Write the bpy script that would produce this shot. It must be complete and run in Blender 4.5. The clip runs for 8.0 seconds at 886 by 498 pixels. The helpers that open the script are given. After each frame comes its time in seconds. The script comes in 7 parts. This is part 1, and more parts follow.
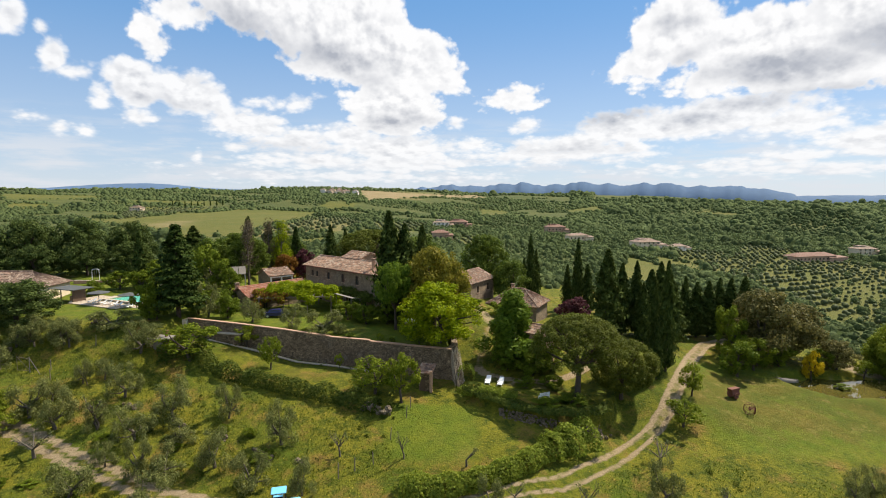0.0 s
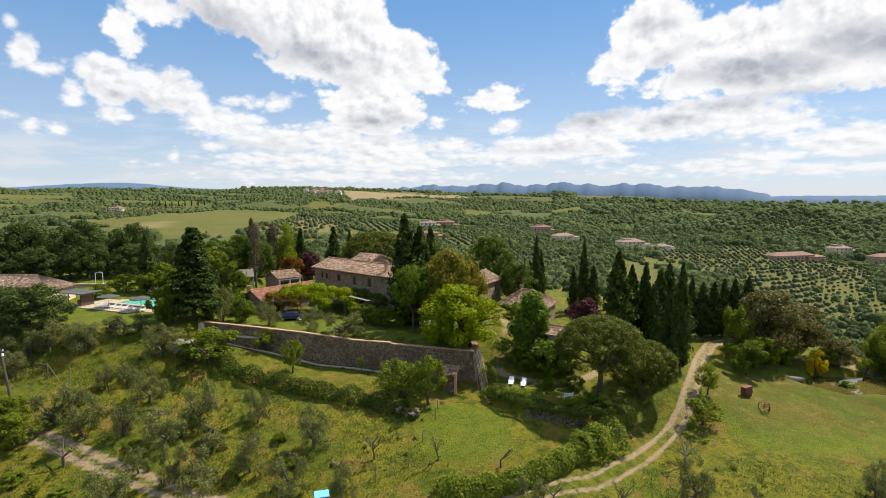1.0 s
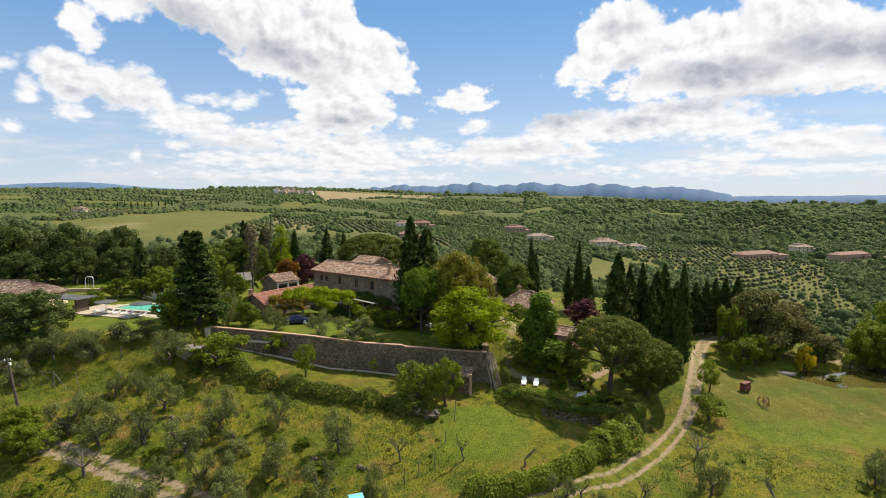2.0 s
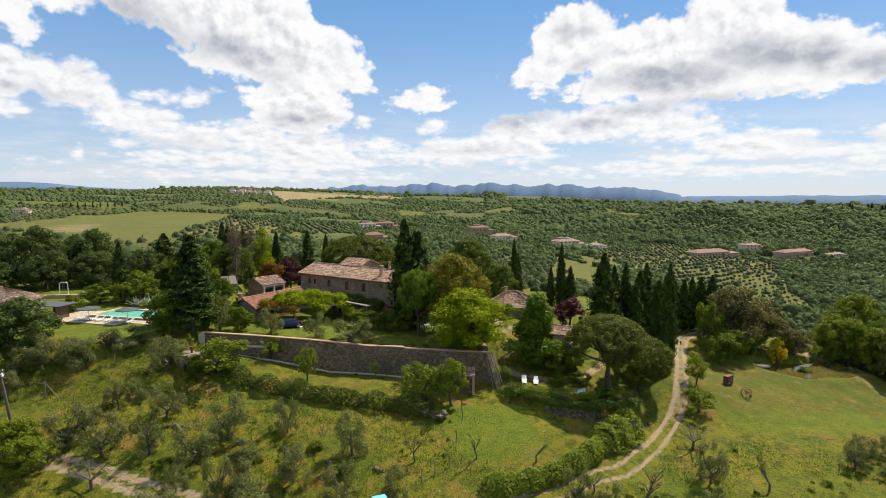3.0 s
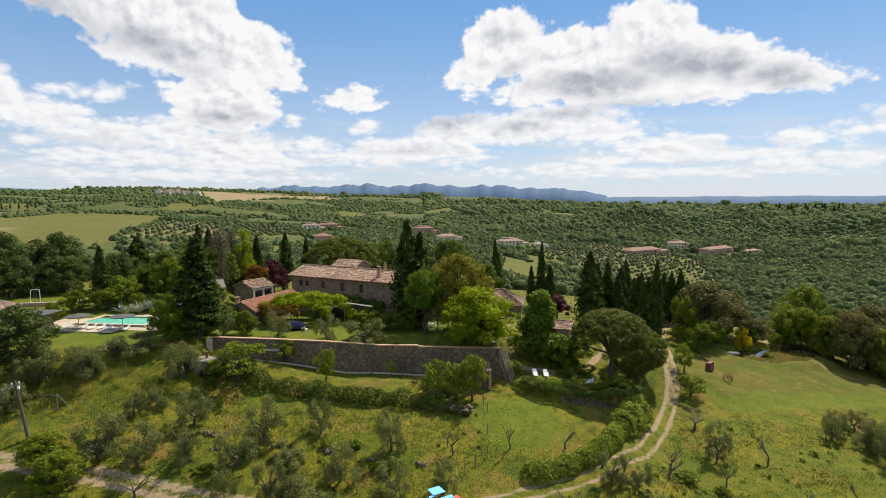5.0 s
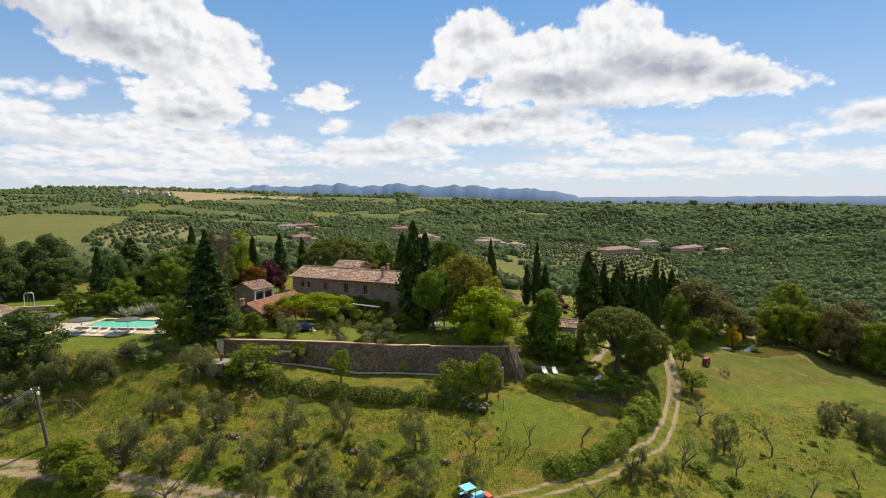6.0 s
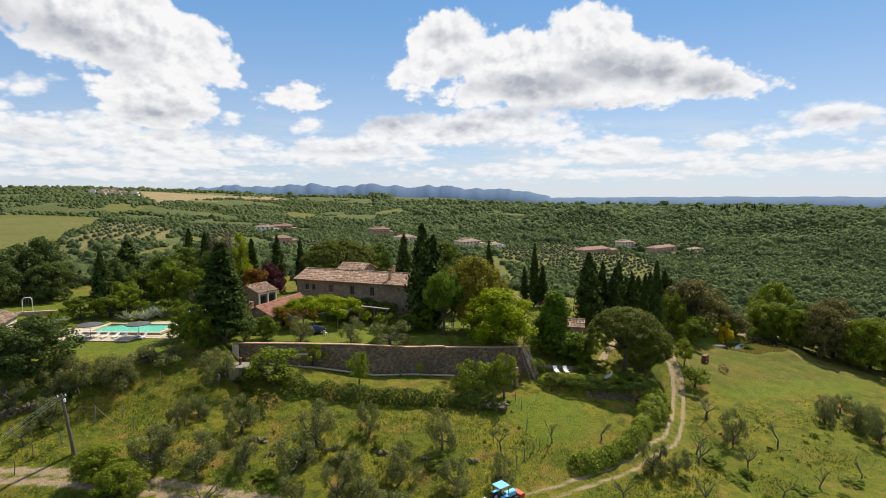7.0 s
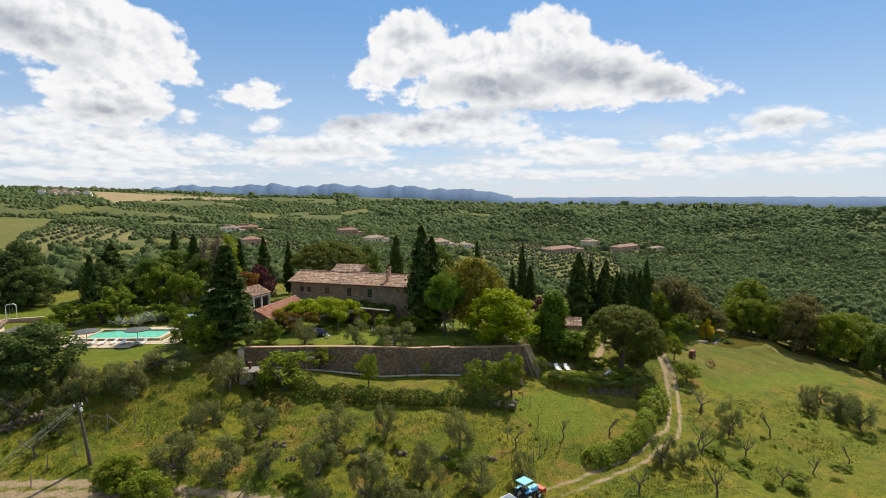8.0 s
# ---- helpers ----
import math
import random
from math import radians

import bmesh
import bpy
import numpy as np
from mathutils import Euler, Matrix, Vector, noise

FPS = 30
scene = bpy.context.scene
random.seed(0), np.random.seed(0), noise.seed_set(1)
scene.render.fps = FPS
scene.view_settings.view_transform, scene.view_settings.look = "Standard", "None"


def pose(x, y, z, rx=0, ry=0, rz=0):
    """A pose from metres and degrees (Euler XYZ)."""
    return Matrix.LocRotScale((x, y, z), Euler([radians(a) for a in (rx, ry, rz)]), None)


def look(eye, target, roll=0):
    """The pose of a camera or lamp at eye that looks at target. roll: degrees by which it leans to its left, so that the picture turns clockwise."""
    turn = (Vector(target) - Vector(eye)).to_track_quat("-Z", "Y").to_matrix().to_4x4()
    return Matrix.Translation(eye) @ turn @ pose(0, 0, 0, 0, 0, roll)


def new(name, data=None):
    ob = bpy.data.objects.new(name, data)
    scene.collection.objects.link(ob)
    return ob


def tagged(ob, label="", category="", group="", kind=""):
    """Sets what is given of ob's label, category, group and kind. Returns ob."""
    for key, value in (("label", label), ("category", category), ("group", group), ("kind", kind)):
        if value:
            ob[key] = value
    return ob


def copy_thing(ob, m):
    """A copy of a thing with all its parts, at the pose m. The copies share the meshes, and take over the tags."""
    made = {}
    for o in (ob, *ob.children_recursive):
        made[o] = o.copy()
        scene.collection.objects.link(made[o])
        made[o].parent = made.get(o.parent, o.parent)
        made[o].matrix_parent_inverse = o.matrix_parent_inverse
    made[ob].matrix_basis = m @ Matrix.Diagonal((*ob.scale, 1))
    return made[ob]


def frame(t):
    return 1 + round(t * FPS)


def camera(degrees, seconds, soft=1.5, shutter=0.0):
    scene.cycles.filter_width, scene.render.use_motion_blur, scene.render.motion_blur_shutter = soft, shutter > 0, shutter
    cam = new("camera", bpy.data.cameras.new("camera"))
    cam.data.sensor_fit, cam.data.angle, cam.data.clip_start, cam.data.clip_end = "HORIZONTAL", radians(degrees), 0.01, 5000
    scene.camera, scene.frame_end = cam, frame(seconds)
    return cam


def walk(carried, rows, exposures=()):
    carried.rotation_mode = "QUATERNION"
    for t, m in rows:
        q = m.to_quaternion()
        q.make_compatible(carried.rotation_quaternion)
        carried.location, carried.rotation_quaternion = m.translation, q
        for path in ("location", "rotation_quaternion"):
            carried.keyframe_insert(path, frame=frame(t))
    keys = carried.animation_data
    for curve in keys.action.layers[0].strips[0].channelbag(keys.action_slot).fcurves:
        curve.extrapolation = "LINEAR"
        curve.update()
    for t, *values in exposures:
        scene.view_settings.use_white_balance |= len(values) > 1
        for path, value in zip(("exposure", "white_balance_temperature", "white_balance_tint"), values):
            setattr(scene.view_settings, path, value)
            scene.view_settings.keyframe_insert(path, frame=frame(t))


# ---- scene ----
# ---------------------------------------------------------------- camera
cam = camera(77.8, 8.0, soft=1.0)
METRES, EYE, TILT, LEAN, TURN = 50.0, 25.0, -5.3, 0.0, 0.0
ROWS = [
    (0.0, 0.0, 0.0, 0.0, -0.0, -0.0, -0.0),
    (0.5, -0.0587, -0.0064, 0.0043, -1.08, -0.01, 0.07),
    (1.0, -0.1183, -0.0123, 0.0089, -1.96, -0.01, 0.14),
    (2.5, -0.3051, -0.0267, 0.0225, -7.18, -0.04, 0.62),
    (3.0, -0.3681, -0.0282, 0.0259, -9.39, -0.06, 0.84),
    (3.5, -0.4307, -0.029, 0.028, -11.25, -0.08, 1.05),
    (4.0, -0.4919, -0.0286, 0.0285, -12.98, -0.09, 1.19),
    (4.5, -0.5519, -0.0265, 0.0287, -14.62, -0.1, 1.33),
    (6.0, -0.7341, -0.005, 0.0348, -19.19, -0.21, 1.72),
    (6.5, -0.7968, 0.0067, 0.0397, -20.37, -0.23, 1.78),
    (7.0, -0.8603, 0.0201, 0.045, -21.96, -0.27, 1.93),
    (7.5, -0.9239, 0.0364, 0.05, -23.83, -0.33, 2.1),
    (8.0, -0.9883, 0.0553, 0.0545, -25.81, -0.4, 2.3),
]
walk(cam, [(t, pose(0, 0, EYE, TILT, LEAN, TURN) @ pose(METRES * x, METRES * y, METRES * z, 90 + pitch, roll, yaw)) for t, x, y, z, yaw, pitch, roll in ROWS], [(0.0, 0.57), (3.0, 0.56), (4.5, 0.52), (8.0, 0.49)])

# ---------------------------------------------------------------- light
SUN_AZ, SUN_EL = 54.0, 51.0  # degrees right of +y, and up
sun = new("sun", bpy.data.lights.new("sun", "SUN"))
sun.data.energy, sun.data.angle, sun.data.color = 5.0, radians(0.53), (1.0, 0.895, 0.73)
_a, _e = radians(SUN_AZ), radians(SUN_EL)
sun_way = Vector((math.sin(_a) * math.cos(_e), math.cos(_a) * math.cos(_e), math.sin(_e)))
sun.matrix_world = look((0, 0, 300), Vector((0, 0, 300)) - sun_way)

# clouds: bearing and height in degrees, half width and half height, slant
WEST_CLOUD = [
    (-10.0, 16.1, 12.3, 4.0, 13), (-17.7, 17.5, 7.7, 2.6, 10), (-4.1, 13.7, 6.5, 3.3, 20), (-0.1, 11.9, 2.9, 1.3, 15), (-7.7, 18.9, 4.2, 2.4, 0),
    (-5.0, 9.1, 5.4, 3.4, 0), (-27.1, 13.4, 1.4, 1.2, 0), (-27.8, 15.0, 1.4, 1.5, 0), (-25.3, 16.7, 3.5, 1.3, 8), (-9.5, 12.8, 6.1, 2.1, 12),
]
WEST_BAND = [
    (-28.9, 10.2, 2.5, 2.0, 20), (-31.3, 8.9, 1.0, 1.1, 0), (-24.2, 9.5, 4.2, 1.9, 14), (-19.6, 7.2, 4.3, 1.4, 10), (-14.6, 5.8, 4.6, 1.2, 4),
    (-9.0, 6.1, 3.5, 1.4, 0), (-4.5, 5.1, 5.8, 1.7, 0), (3.5, 5.4, 1.9, 0.8, 0), (-18.7, 9.3, 1.9, 0.5, 0), (-14.5, 9.3, 2.3, 0.7, -6),
    (-12.5, 3.7, 7.2, 0.8, 0), (-4.5, 3.5, 8.1, 0.9, 0), (-8.0, 2.2, 10.8, 0.5, 0),
]
WEST_PUFFS = [
    (-37.3, 14.3, 1.0, 1.4, 10), (-35.3, 13.7, 0.5, 0.6, 0), (-34.7, 11.8, 1.0, 1.5, 0), (-33.7, 10.6, 1.3, 0.6, -8), (-28.6, 7.2, 1.2, 0.6, 6),
    (-34.5, 5.9, 0.5, 0.5, 0), (-32.7, 5.9, 0.6, 0.4, 10), (-20.1, 4.9, 1.2, 0.5, 0), (-23.8, 3.9, 0.4, 0.5, 0), (-28.0, 3.1, 1.1, 0.2, 0),
    (-37.0, 6.7, 0.7, 0.2, 0), (1.2, 7.6, 0.6, 0.4, 0), (8.4, 7.3, 1.3, 0.6, -10),
]
LONE_CLOUD = [
    (6.8, 9.8, 3.4, 1.4, 2), (8.5, 10.6, 1.7, 0.9, 10),
]
EAST_CLOUD = [
    (22.7, 15.5, 4.6, 3.2, 0), (20.1, 12.9, 4.1, 2.0, -22), (29.9, 13.5, 7.4, 3.3, 0), (36.9, 15.0, 5.2, 3.2, 8), (42.3, 12.5, 7.3, 2.8, 13),
    (48.5, 10.7, 4.6, 1.6, 10), (17.3, 11.8, 1.9, 0.9, -10), (36.5, 17.6, 1.4, 1.3, 0), (32.2, 10.5, 13.4, 1.7, 0), (42.6, 10.0, 7.9, 1.4, -4),
]
EAST_BAND = [
    (24.7, 7.4, 10.3, 1.7, -6), (17.8, 6.9, 4.8, 1.6, -8), (31.1, 6.6, 6.0, 1.1, 0), (12.7, 5.4, 6.1, 1.2, -4), (15.5, 4.6, 6.2, 1.0, 0),
    (38.4, 4.8, 6.3, 1.3, 4), (32.2, 3.6, 7.2, 0.7, -5), (43.9, 4.1, 5.2, 0.8, 0), (49.1, 5.3, 2.3, 0.8, 0), (52.5, 5.7, 2.8, 0.6, -8),
    (57.2, 6.8, 3.4, 1.2, -2), (55.3, 6.2, 2.6, 0.6, -8), (63.6, 4.7, 3.4, 0.6, -3),
]
EAST_VEIL = [
    (38.0, 2.6, 15.8, 0.5, 0), (53.3, 3.4, 9.1, 0.7, 0), (60.9, 3.3, 5.8, 0.6, 0), (8.4, 4.3, 5.3, 0.9, 0), (63.8, 5.1, 2.2, 0.4, 0),
]
# their grey undersides
EAST_SHADE = [
    (31.0, 11.2, 6.3, 1.6, 0), (40.2, 12.3, 6.7, 1.7, 6), (47.0, 10.7, 3.7, 1.2, 8), (22.4, 15.9, 2.6, 0.9, 0), (23.3, 13.0, 2.0, 0.7, -15),
    (29.0, 8.4, 4.0, 0.8, 0), (17.2, 7.8, 4.0, 1.0, -6), (23.5, 7.3, 3.2, 0.8, 0), (12.7, 4.9, 4.1, 0.5, 0), (44.4, 4.8, 2.9, 0.4, 0),
    (57.4, 6.7, 2.6, 0.5, 0), (35.0, 9.1, 5.1, 0.5, 0),
]
WEST_SHADE = [
    (-19.0, 16.0, 5.3, 1.5, 18), (-11.4, 13.8, 6.8, 1.6, 12), (-7.3, 11.8, 2.4, 1.0, 0), (-4.9, 7.8, 3.6, 1.1, 0), (-25.1, 8.5, 2.0, 0.5, 8),
    (-15.7, 5.2, 3.8, 0.5, 0), (-4.8, 5.8, 3.6, 0.5, 0), (-28.3, 9.1, 1.8, 0.4, 20),
]


def build_world():
    w = bpy.data.worlds.new("sky")
    scene.world = w
    w.use_nodes = True
    nt = w.node_tree
    nt.nodes.clear()
    N, L = nt.nodes.new, nt.links.new

    def val(op, a, b=None, c=None, clamp=False):
        n = N("ShaderNodeMath")
        n.operation, n.use_clamp = op, clamp
        for i, v in enumerate((a, b, c)):
            if v is None:
                continue
            if isinstance(v, (int, float)):
                n.inputs[i].default_value = v
            else:
                L(v, n.inputs[i])
        return n.outputs[0]

    def smooth(v, lo, hi):
        r = N("ShaderNodeMapRange")
        r.interpolation_type = "SMOOTHSTEP"
        L(v, r.inputs[0])
        r.inputs[1].default_value, r.inputs[2].default_value = lo, hi
        return r.outputs[0]

    def blend(fac, a, b, how="MIX"):
        n = N("ShaderNodeMix")
        n.data_type, n.blend_type = "RGBA", how
        for i, v in ((0, fac), (6, a), (7, b)):
            if isinstance(v, (int, float)):
                n.inputs[i].default_value = v
            elif isinstance(v, tuple):
                n.inputs[i].default_value = (*v, 1)
            else:
                L(v, n.inputs[i])
        return n.outputs[2]

    sky = N("ShaderNodeTexSky")
    sky.sky_type, sky.sun_disc = "NISHITA", False
    sky.sun_elevation, sky.sun_rotation = _e, _a
    sky.altitude, sky.air_density, sky.dust_density, sky.ozone_density = 300, 1.0, 0.15, 1.6
    co = N("ShaderNodeTexCoord")
    sep = N("ShaderNodeSeparateXYZ")
    L(co.outputs["Generated"], sep.inputs[0])
    X, Y, Z = sep.outputs
    az = val("MULTIPLY", val("ARCTAN2", X, Y), 180 / math.pi)
    el = val("MULTIPLY", val("ARCSINE", Z), 180 / math.pi)
    # the same, leaned by a few slants
    SLANTS = (-20, -7, 0, 9, 16)
    leaned = {}
    for turn in SLANTS:
        c, d = math.cos(radians(turn)), math.sin(radians(turn))
        both = N("ShaderNodeCombineXYZ")
        L(val("SUBTRACT", val("MULTIPLY", az, c), val("MULTIPLY", el, d)), both.inputs[0])
        L(val("ADD", val("MULTIPLY", az, d), val("MULTIPLY", el, c)), both.inputs[1])
        leaned[turn] = both.outputs[0]
    # billows are squeezed towards the horizon
    plane = N("ShaderNodeCombineXYZ")
    L(az, plane.inputs[0])
    L(val("MULTIPLY", val("LOGARITHM", val("MAXIMUM", val("ADD", el, 4.0), 0.5), math.e), 21.0), plane.inputs[1])

    def moved(dx, dy):
        a = N("ShaderNodeVectorMath")
        a.operation = "ADD"
        L(plane.outputs[0], a.inputs[0])
        a.inputs[1].default_value = (dx, dy, 0)
        return a.outputs[0]

    def fbm(at, scale, detail, rough):
        n = N("ShaderNodeTexNoise")
        L(at, n.inputs["Vector"])
        n.inputs["Scale"].default_value, n.inputs["Detail"].default_value, n.inputs["Roughness"].default_value = scale, detail, rough
        return n.outputs["Fac"]

    def puffs(at, scale):
        n = N("ShaderNodeTexVoronoi")
        n.feature = "SMOOTH_F1"
        L(at, n.inputs["Vector"])
        n.inputs["Scale"].default_value, n.inputs["Smoothness"].default_value, n.inputs["Detail"].default_value = scale, 0.35, 2.0
        n.inputs["Roughness"].default_value = 0.55
        return n.outputs["Distance"]

    def relief(dx, dy):
        """Height of the billows, in degrees."""
        broad = val("MULTIPLY", val("SUBTRACT", fbm(moved(dx, dy), 0.30, 7, 0.60), 0.5), 3.4)
        knobs = val("MULTIPLY", val("SUBTRACT", 0.42, puffs(moved(dx + 9, dy), 0.62)), 1.3)
        return val("ADD", broad, knobs)

    def field(blobs, soft):
        """About the distance inside the nearest outline, in degrees."""
        total = None
        for ca, ce, hw, hh, slant in blobs:
            turn = min(SLANTS, key=lambda k: abs(k - slant))
            c, d = math.cos(radians(turn)), math.sin(radians(turn))
            m = N("ShaderNodeVectorMath")
            m.operation = "MULTIPLY_ADD"
            L(leaned[turn], m.inputs[0])
            m.inputs[1].default_value = (1 / hw, 1 / hh, 0)
            m.inputs[2].default_value = (-(c * ca - d * ce) / hw, -(d * ca + c * ce) / hh, 0)
            r = N("ShaderNodeVectorMath")
            r.operation = "LENGTH"
            L(m.outputs[0], r.inputs[0])
            g = val("MULTIPLY_ADD", r.outputs["Value"], -hh, hh)
            total = g if total is None else val("SMOOTH_MAX", total, g, soft)
        return total

    here = relief(0, 0)
    lit = val("SUBTRACT", here, relief(0.55, 0.75))
    thick = field(WEST_CLOUD + EAST_CLOUD + LONE_CLOUD, 0.6)
    thin = field(WEST_BAND + EAST_BAND + WEST_PUFFS + EAST_VEIL, 0.25)
    # the sky goes on with scattered cloud all round and overhead
    beyond = val("SUBTRACT", val("MULTIPLY", fbm(moved(77, 50), 0.07, 5, 0.55), 10.0), 5.0)
    ab = val("ABSOLUTE", val("SUBTRACT", az, 13.0))
    far_side = val("MAXIMUM", val("DIVIDE", val("SUBTRACT", ab, 54.0), 8.0, clamp=True), val("DIVIDE", val("SUBTRACT", el, 20.0), 4.0, clamp=True))
    thick = val("MAXIMUM", thick, val("ADD", beyond, val("MULTIPLY", val("SUBTRACT", far_side, 1.0), 30.0)))
    dens_a = val("ADD", val("ADD", thick, 0.42), val("MULTIPLY", here, 0.66))
    dens_b = val("ADD", val("ADD", thin, 0.48), val("MULTIPLY", here, 0.55))
    cover = val("MAXIMUM", smooth(dens_a, -0.12, 0.50), val("MULTIPLY", smooth(dens_b, -0.25, 0.60), 0.96))
    # shade: hollows away from the sun, and the undersides
    under = val("MAXIMUM", field(EAST_SHADE, 0.3), val("MULTIPLY", field(WEST_SHADE, 0.3), 0.75))
    under = smooth(val("ADD", under, val("MULTIPLY", here, 0.45)), -0.75, 0.9)
    inner = smooth(val("MAXIMUM", dens_a, val("MULTIPLY", dens_b, 1.6)), 0.3, 2.0)
    hollow = val("MULTIPLY", val("MULTIPLY", val("SUBTRACT", 0.28, lit), 0.42), val("MULTIPLY_ADD", inner, 0.7, 0.3))
    shade = val("ADD", val("MULTIPLY", under, 0.80), hollow, clamp=True)
    tint = blend(shade, (8.5, 8.45, 8.45), (3.8, 4.0, 4.5))
    # clear air: deep blue above, milky towards the horizon
    clear = blend(1.0, sky.outputs[0], (1.05, 1.10, 1.21), "MULTIPLY")
    up = smooth(el, 0.0, 21.0)
    clear = blend(0.72, clear, blend(up, (4.35, 5.35, 6.7), (1.20, 3.15, 6.1)))
    # thin streaks low in the sky
    flow = N("ShaderNodeCombineXYZ")
    L(val("MULTIPLY", az, 0.12), flow.inputs[0])
    L(val("MULTIPLY", el, 0.75), flow.inputs[1])
    streak = smooth(fbm(flow.outputs[0], 1.0, 8, 0.6), 0.42, 0.64)
    band = val("MULTIPLY", val("DIVIDE", val("SUBTRACT", 8.5, el), 5.0, clamp=True), 0.75)
    clear = blend(val("MULTIPLY", streak, band), clear, (6.6, 6.75, 7.1))
    # milky air in front of the lowest clouds
    low = val("MULTIPLY", val("DIVIDE", val("SUBTRACT", 5.0, el), 5.0, clamp=True), 0.42)
    out_col = blend(val("MULTIPLY", cover, 0.98), clear, tint)
    out_col = blend(low, out_col, (6.1, 6.4, 7.0))
    bg = N("ShaderNodeBackground")
    bg.inputs[1].default_value = 0.080
    L(out_col, bg.inputs[0])
    out = N("ShaderNodeOutputWorld")
    L(bg.outputs[0], out.inputs[0])


build_world()
# ---------------------------------------------------------------- terrain
def ss(a, b, v):
    """Smooth step from 0 at a to 1 at b."""
    u = np.clip((v - a) / (b - a), 0.0, 1.0)
    return u * u * (3 - 2 * u)


def lumps(x, y, size, seed=0.0):
    """Cheap rolling unevenness, about -1 to 1."""
    a, b = x / size + seed * 1.7, y / size - seed * 2.3
    return (np.sin(a * 2.1 + 1.3 * np.sin(b * 1.7)) + np.sin(b * 2.7 + 1.1 * np.sin(a * 1.3 + seed)) + np.sin((a + b) * 1.6 + seed)) / 3


def wall_y(x):
    """Line of the big retaining wall of the garden terrace."""
    return 87.0 - 0.244 * (x + 40.5)


def far_height(x, y):
    d = np.sqrt((x + 10) ** 2 + y ** 2)
    az = np.degrees(np.arctan2(x, np.maximum(y, 1.0)))
    base = 3.0 - 32.0 * ss(-22, 42, az) - 7.0 * ss(26, 38, az)
    wood = ss(10, 34, az)
    start = 760 - 230 * wood
    stop = 1750 - 550 * wood
    top = 58 - 27 * ss(-14, 12, az) - 24 * wood - 15 * ss(-14, -22, az)
    rise = ss(0, 1, np.clip((d - start) / (stop - start), 0, 1) ** 0.85)
    z = base + (top - base) * rise
    z = z + lumps(x, y, 420, 3.0) * 8 * ss(800, 1500, d) + lumps(x, y, 150, 5.0) * 2.5 * ss(300, 800, d)
    # gullies and spurs of the wooded slope across the valley
    z = z + (13.0 * lumps(x, y, 150, 11.0) + 5.0 * lumps(x, y, 60, 6.0)) * ss(14, 26, az) * ss(690, 880, d) * ss(1, 0.8, d / stop)
    z = z + (6.0 * lumps(x, y, 190, 8.0)) * ss(16, 4, az) * ss(760, 980, d)
    return z - 60 * ss(1, 2.6, d / stop)


def height(x, y):
    """Height of the ground."""
    x, y = np.asarray(x, float), np.asarray(y, float)
    low = -6.2 + 6.2 * ss(46, 80, y) + 1.2 * ss(-25, -60, x) * ss(50, 70, y)
    low = low - 0.8 * ss(-20, 0, x) * ss(60, 72, y)
    low = low + 2.2 * ss(-18, -37, x) * ss(72, 84, y)
    right = -6.0 + 0.15 * np.clip(y - 66, -20, 36) - 0.085 * np.clip(x - 38, 0, 60)
    low = low + (right - low) * ss(12, 26, x + 0.25 * (72 - y))
    # pond hollow
    pond = np.sqrt(((x - 65.0) / 9.0) ** 2 + ((y - 86.8) / 4.3) ** 2) + 0.10 * np.sin(x * 0.9 + y * 0.6)
    low = low + np.maximum(0, -5.58 - low) * ss(2.1, 1.3, pond)
    low = low + (-5.95 - low) * ss(1.24, 0.92, pond)
    # garden terrace behind the big wall
    lawn = 4.7 - 0.035 * (np.clip(x, -60, 10) + 40)
    on = ss(0.25, 0.9, y - wall_y(x)) * ss(1.6, 0.8, x) * ss(-42.6, -41.6, x)
    z = low + (lawn - low) * on
    # pool lawn
    z = z + np.maximum(0, 5.9 + 0.06 * np.clip(y - 104, 0, 20) - z) * ss(74, 88, y) * ss(-40.5, -43.5, x)
    # yard beside the terrace, sinking to the right
    yard = ss(76, 94, y + 0.3 * (x - 4)) * ss(48, 22, x) * ss(0.8, 1.6, x)
    z = z + (4.2 - 4.0 * ss(4, 22, x) - z) * yard
    # rounded bank under the umbrella pine, held by a rough stone wall
    bank = ss(11.3, 10.6, np.sqrt((x - 13.5) ** 2 + (y - 77) ** 2)) * ss(84, 78, y)
    z = z + (np.maximum(z, -0.7 - 0.10 * (x - 6)) - z) * bank
    z = z + 0.12 * lumps(x, y, 5.0, 1.0) * (1 - on) + 0.05 * lumps(x, y, 1.7, 2.0)
    d = np.sqrt((x + 10) ** 2 + (y - 70) ** 2)
    f = ss(75, 230, d + 25 * ss(60, 20, y))
    return z + (far_height(x, y) - z) * f
# ---------------------------------------------------------------- end of terrain


# ---------------------------------------------------------------- materials
def nodes(name):
    m = bpy.data.materials.new(name)
    m.use_nodes = True
    nt = m.node_tree
    return m, nt, nt.nodes["Principled BSDF"], nt.nodes.new, nt.links.new


def ramp_mix(N, L, fac, a, b):
    """Colour mix node; fac, a and b are sockets or values."""
    n = N("ShaderNodeMix")
    n.data_type = "RGBA"
    for i, v in ((0, fac), (6, a), (7, b)):
        if isinstance(v, (int, float)):
            n.inputs[i].default_value = v
        elif isinstance(v, tuple):
            n.inputs[i].default_value = (*v[:3], 1)
        else:
            L(v, n.inputs[i])
    return n.outputs[2]


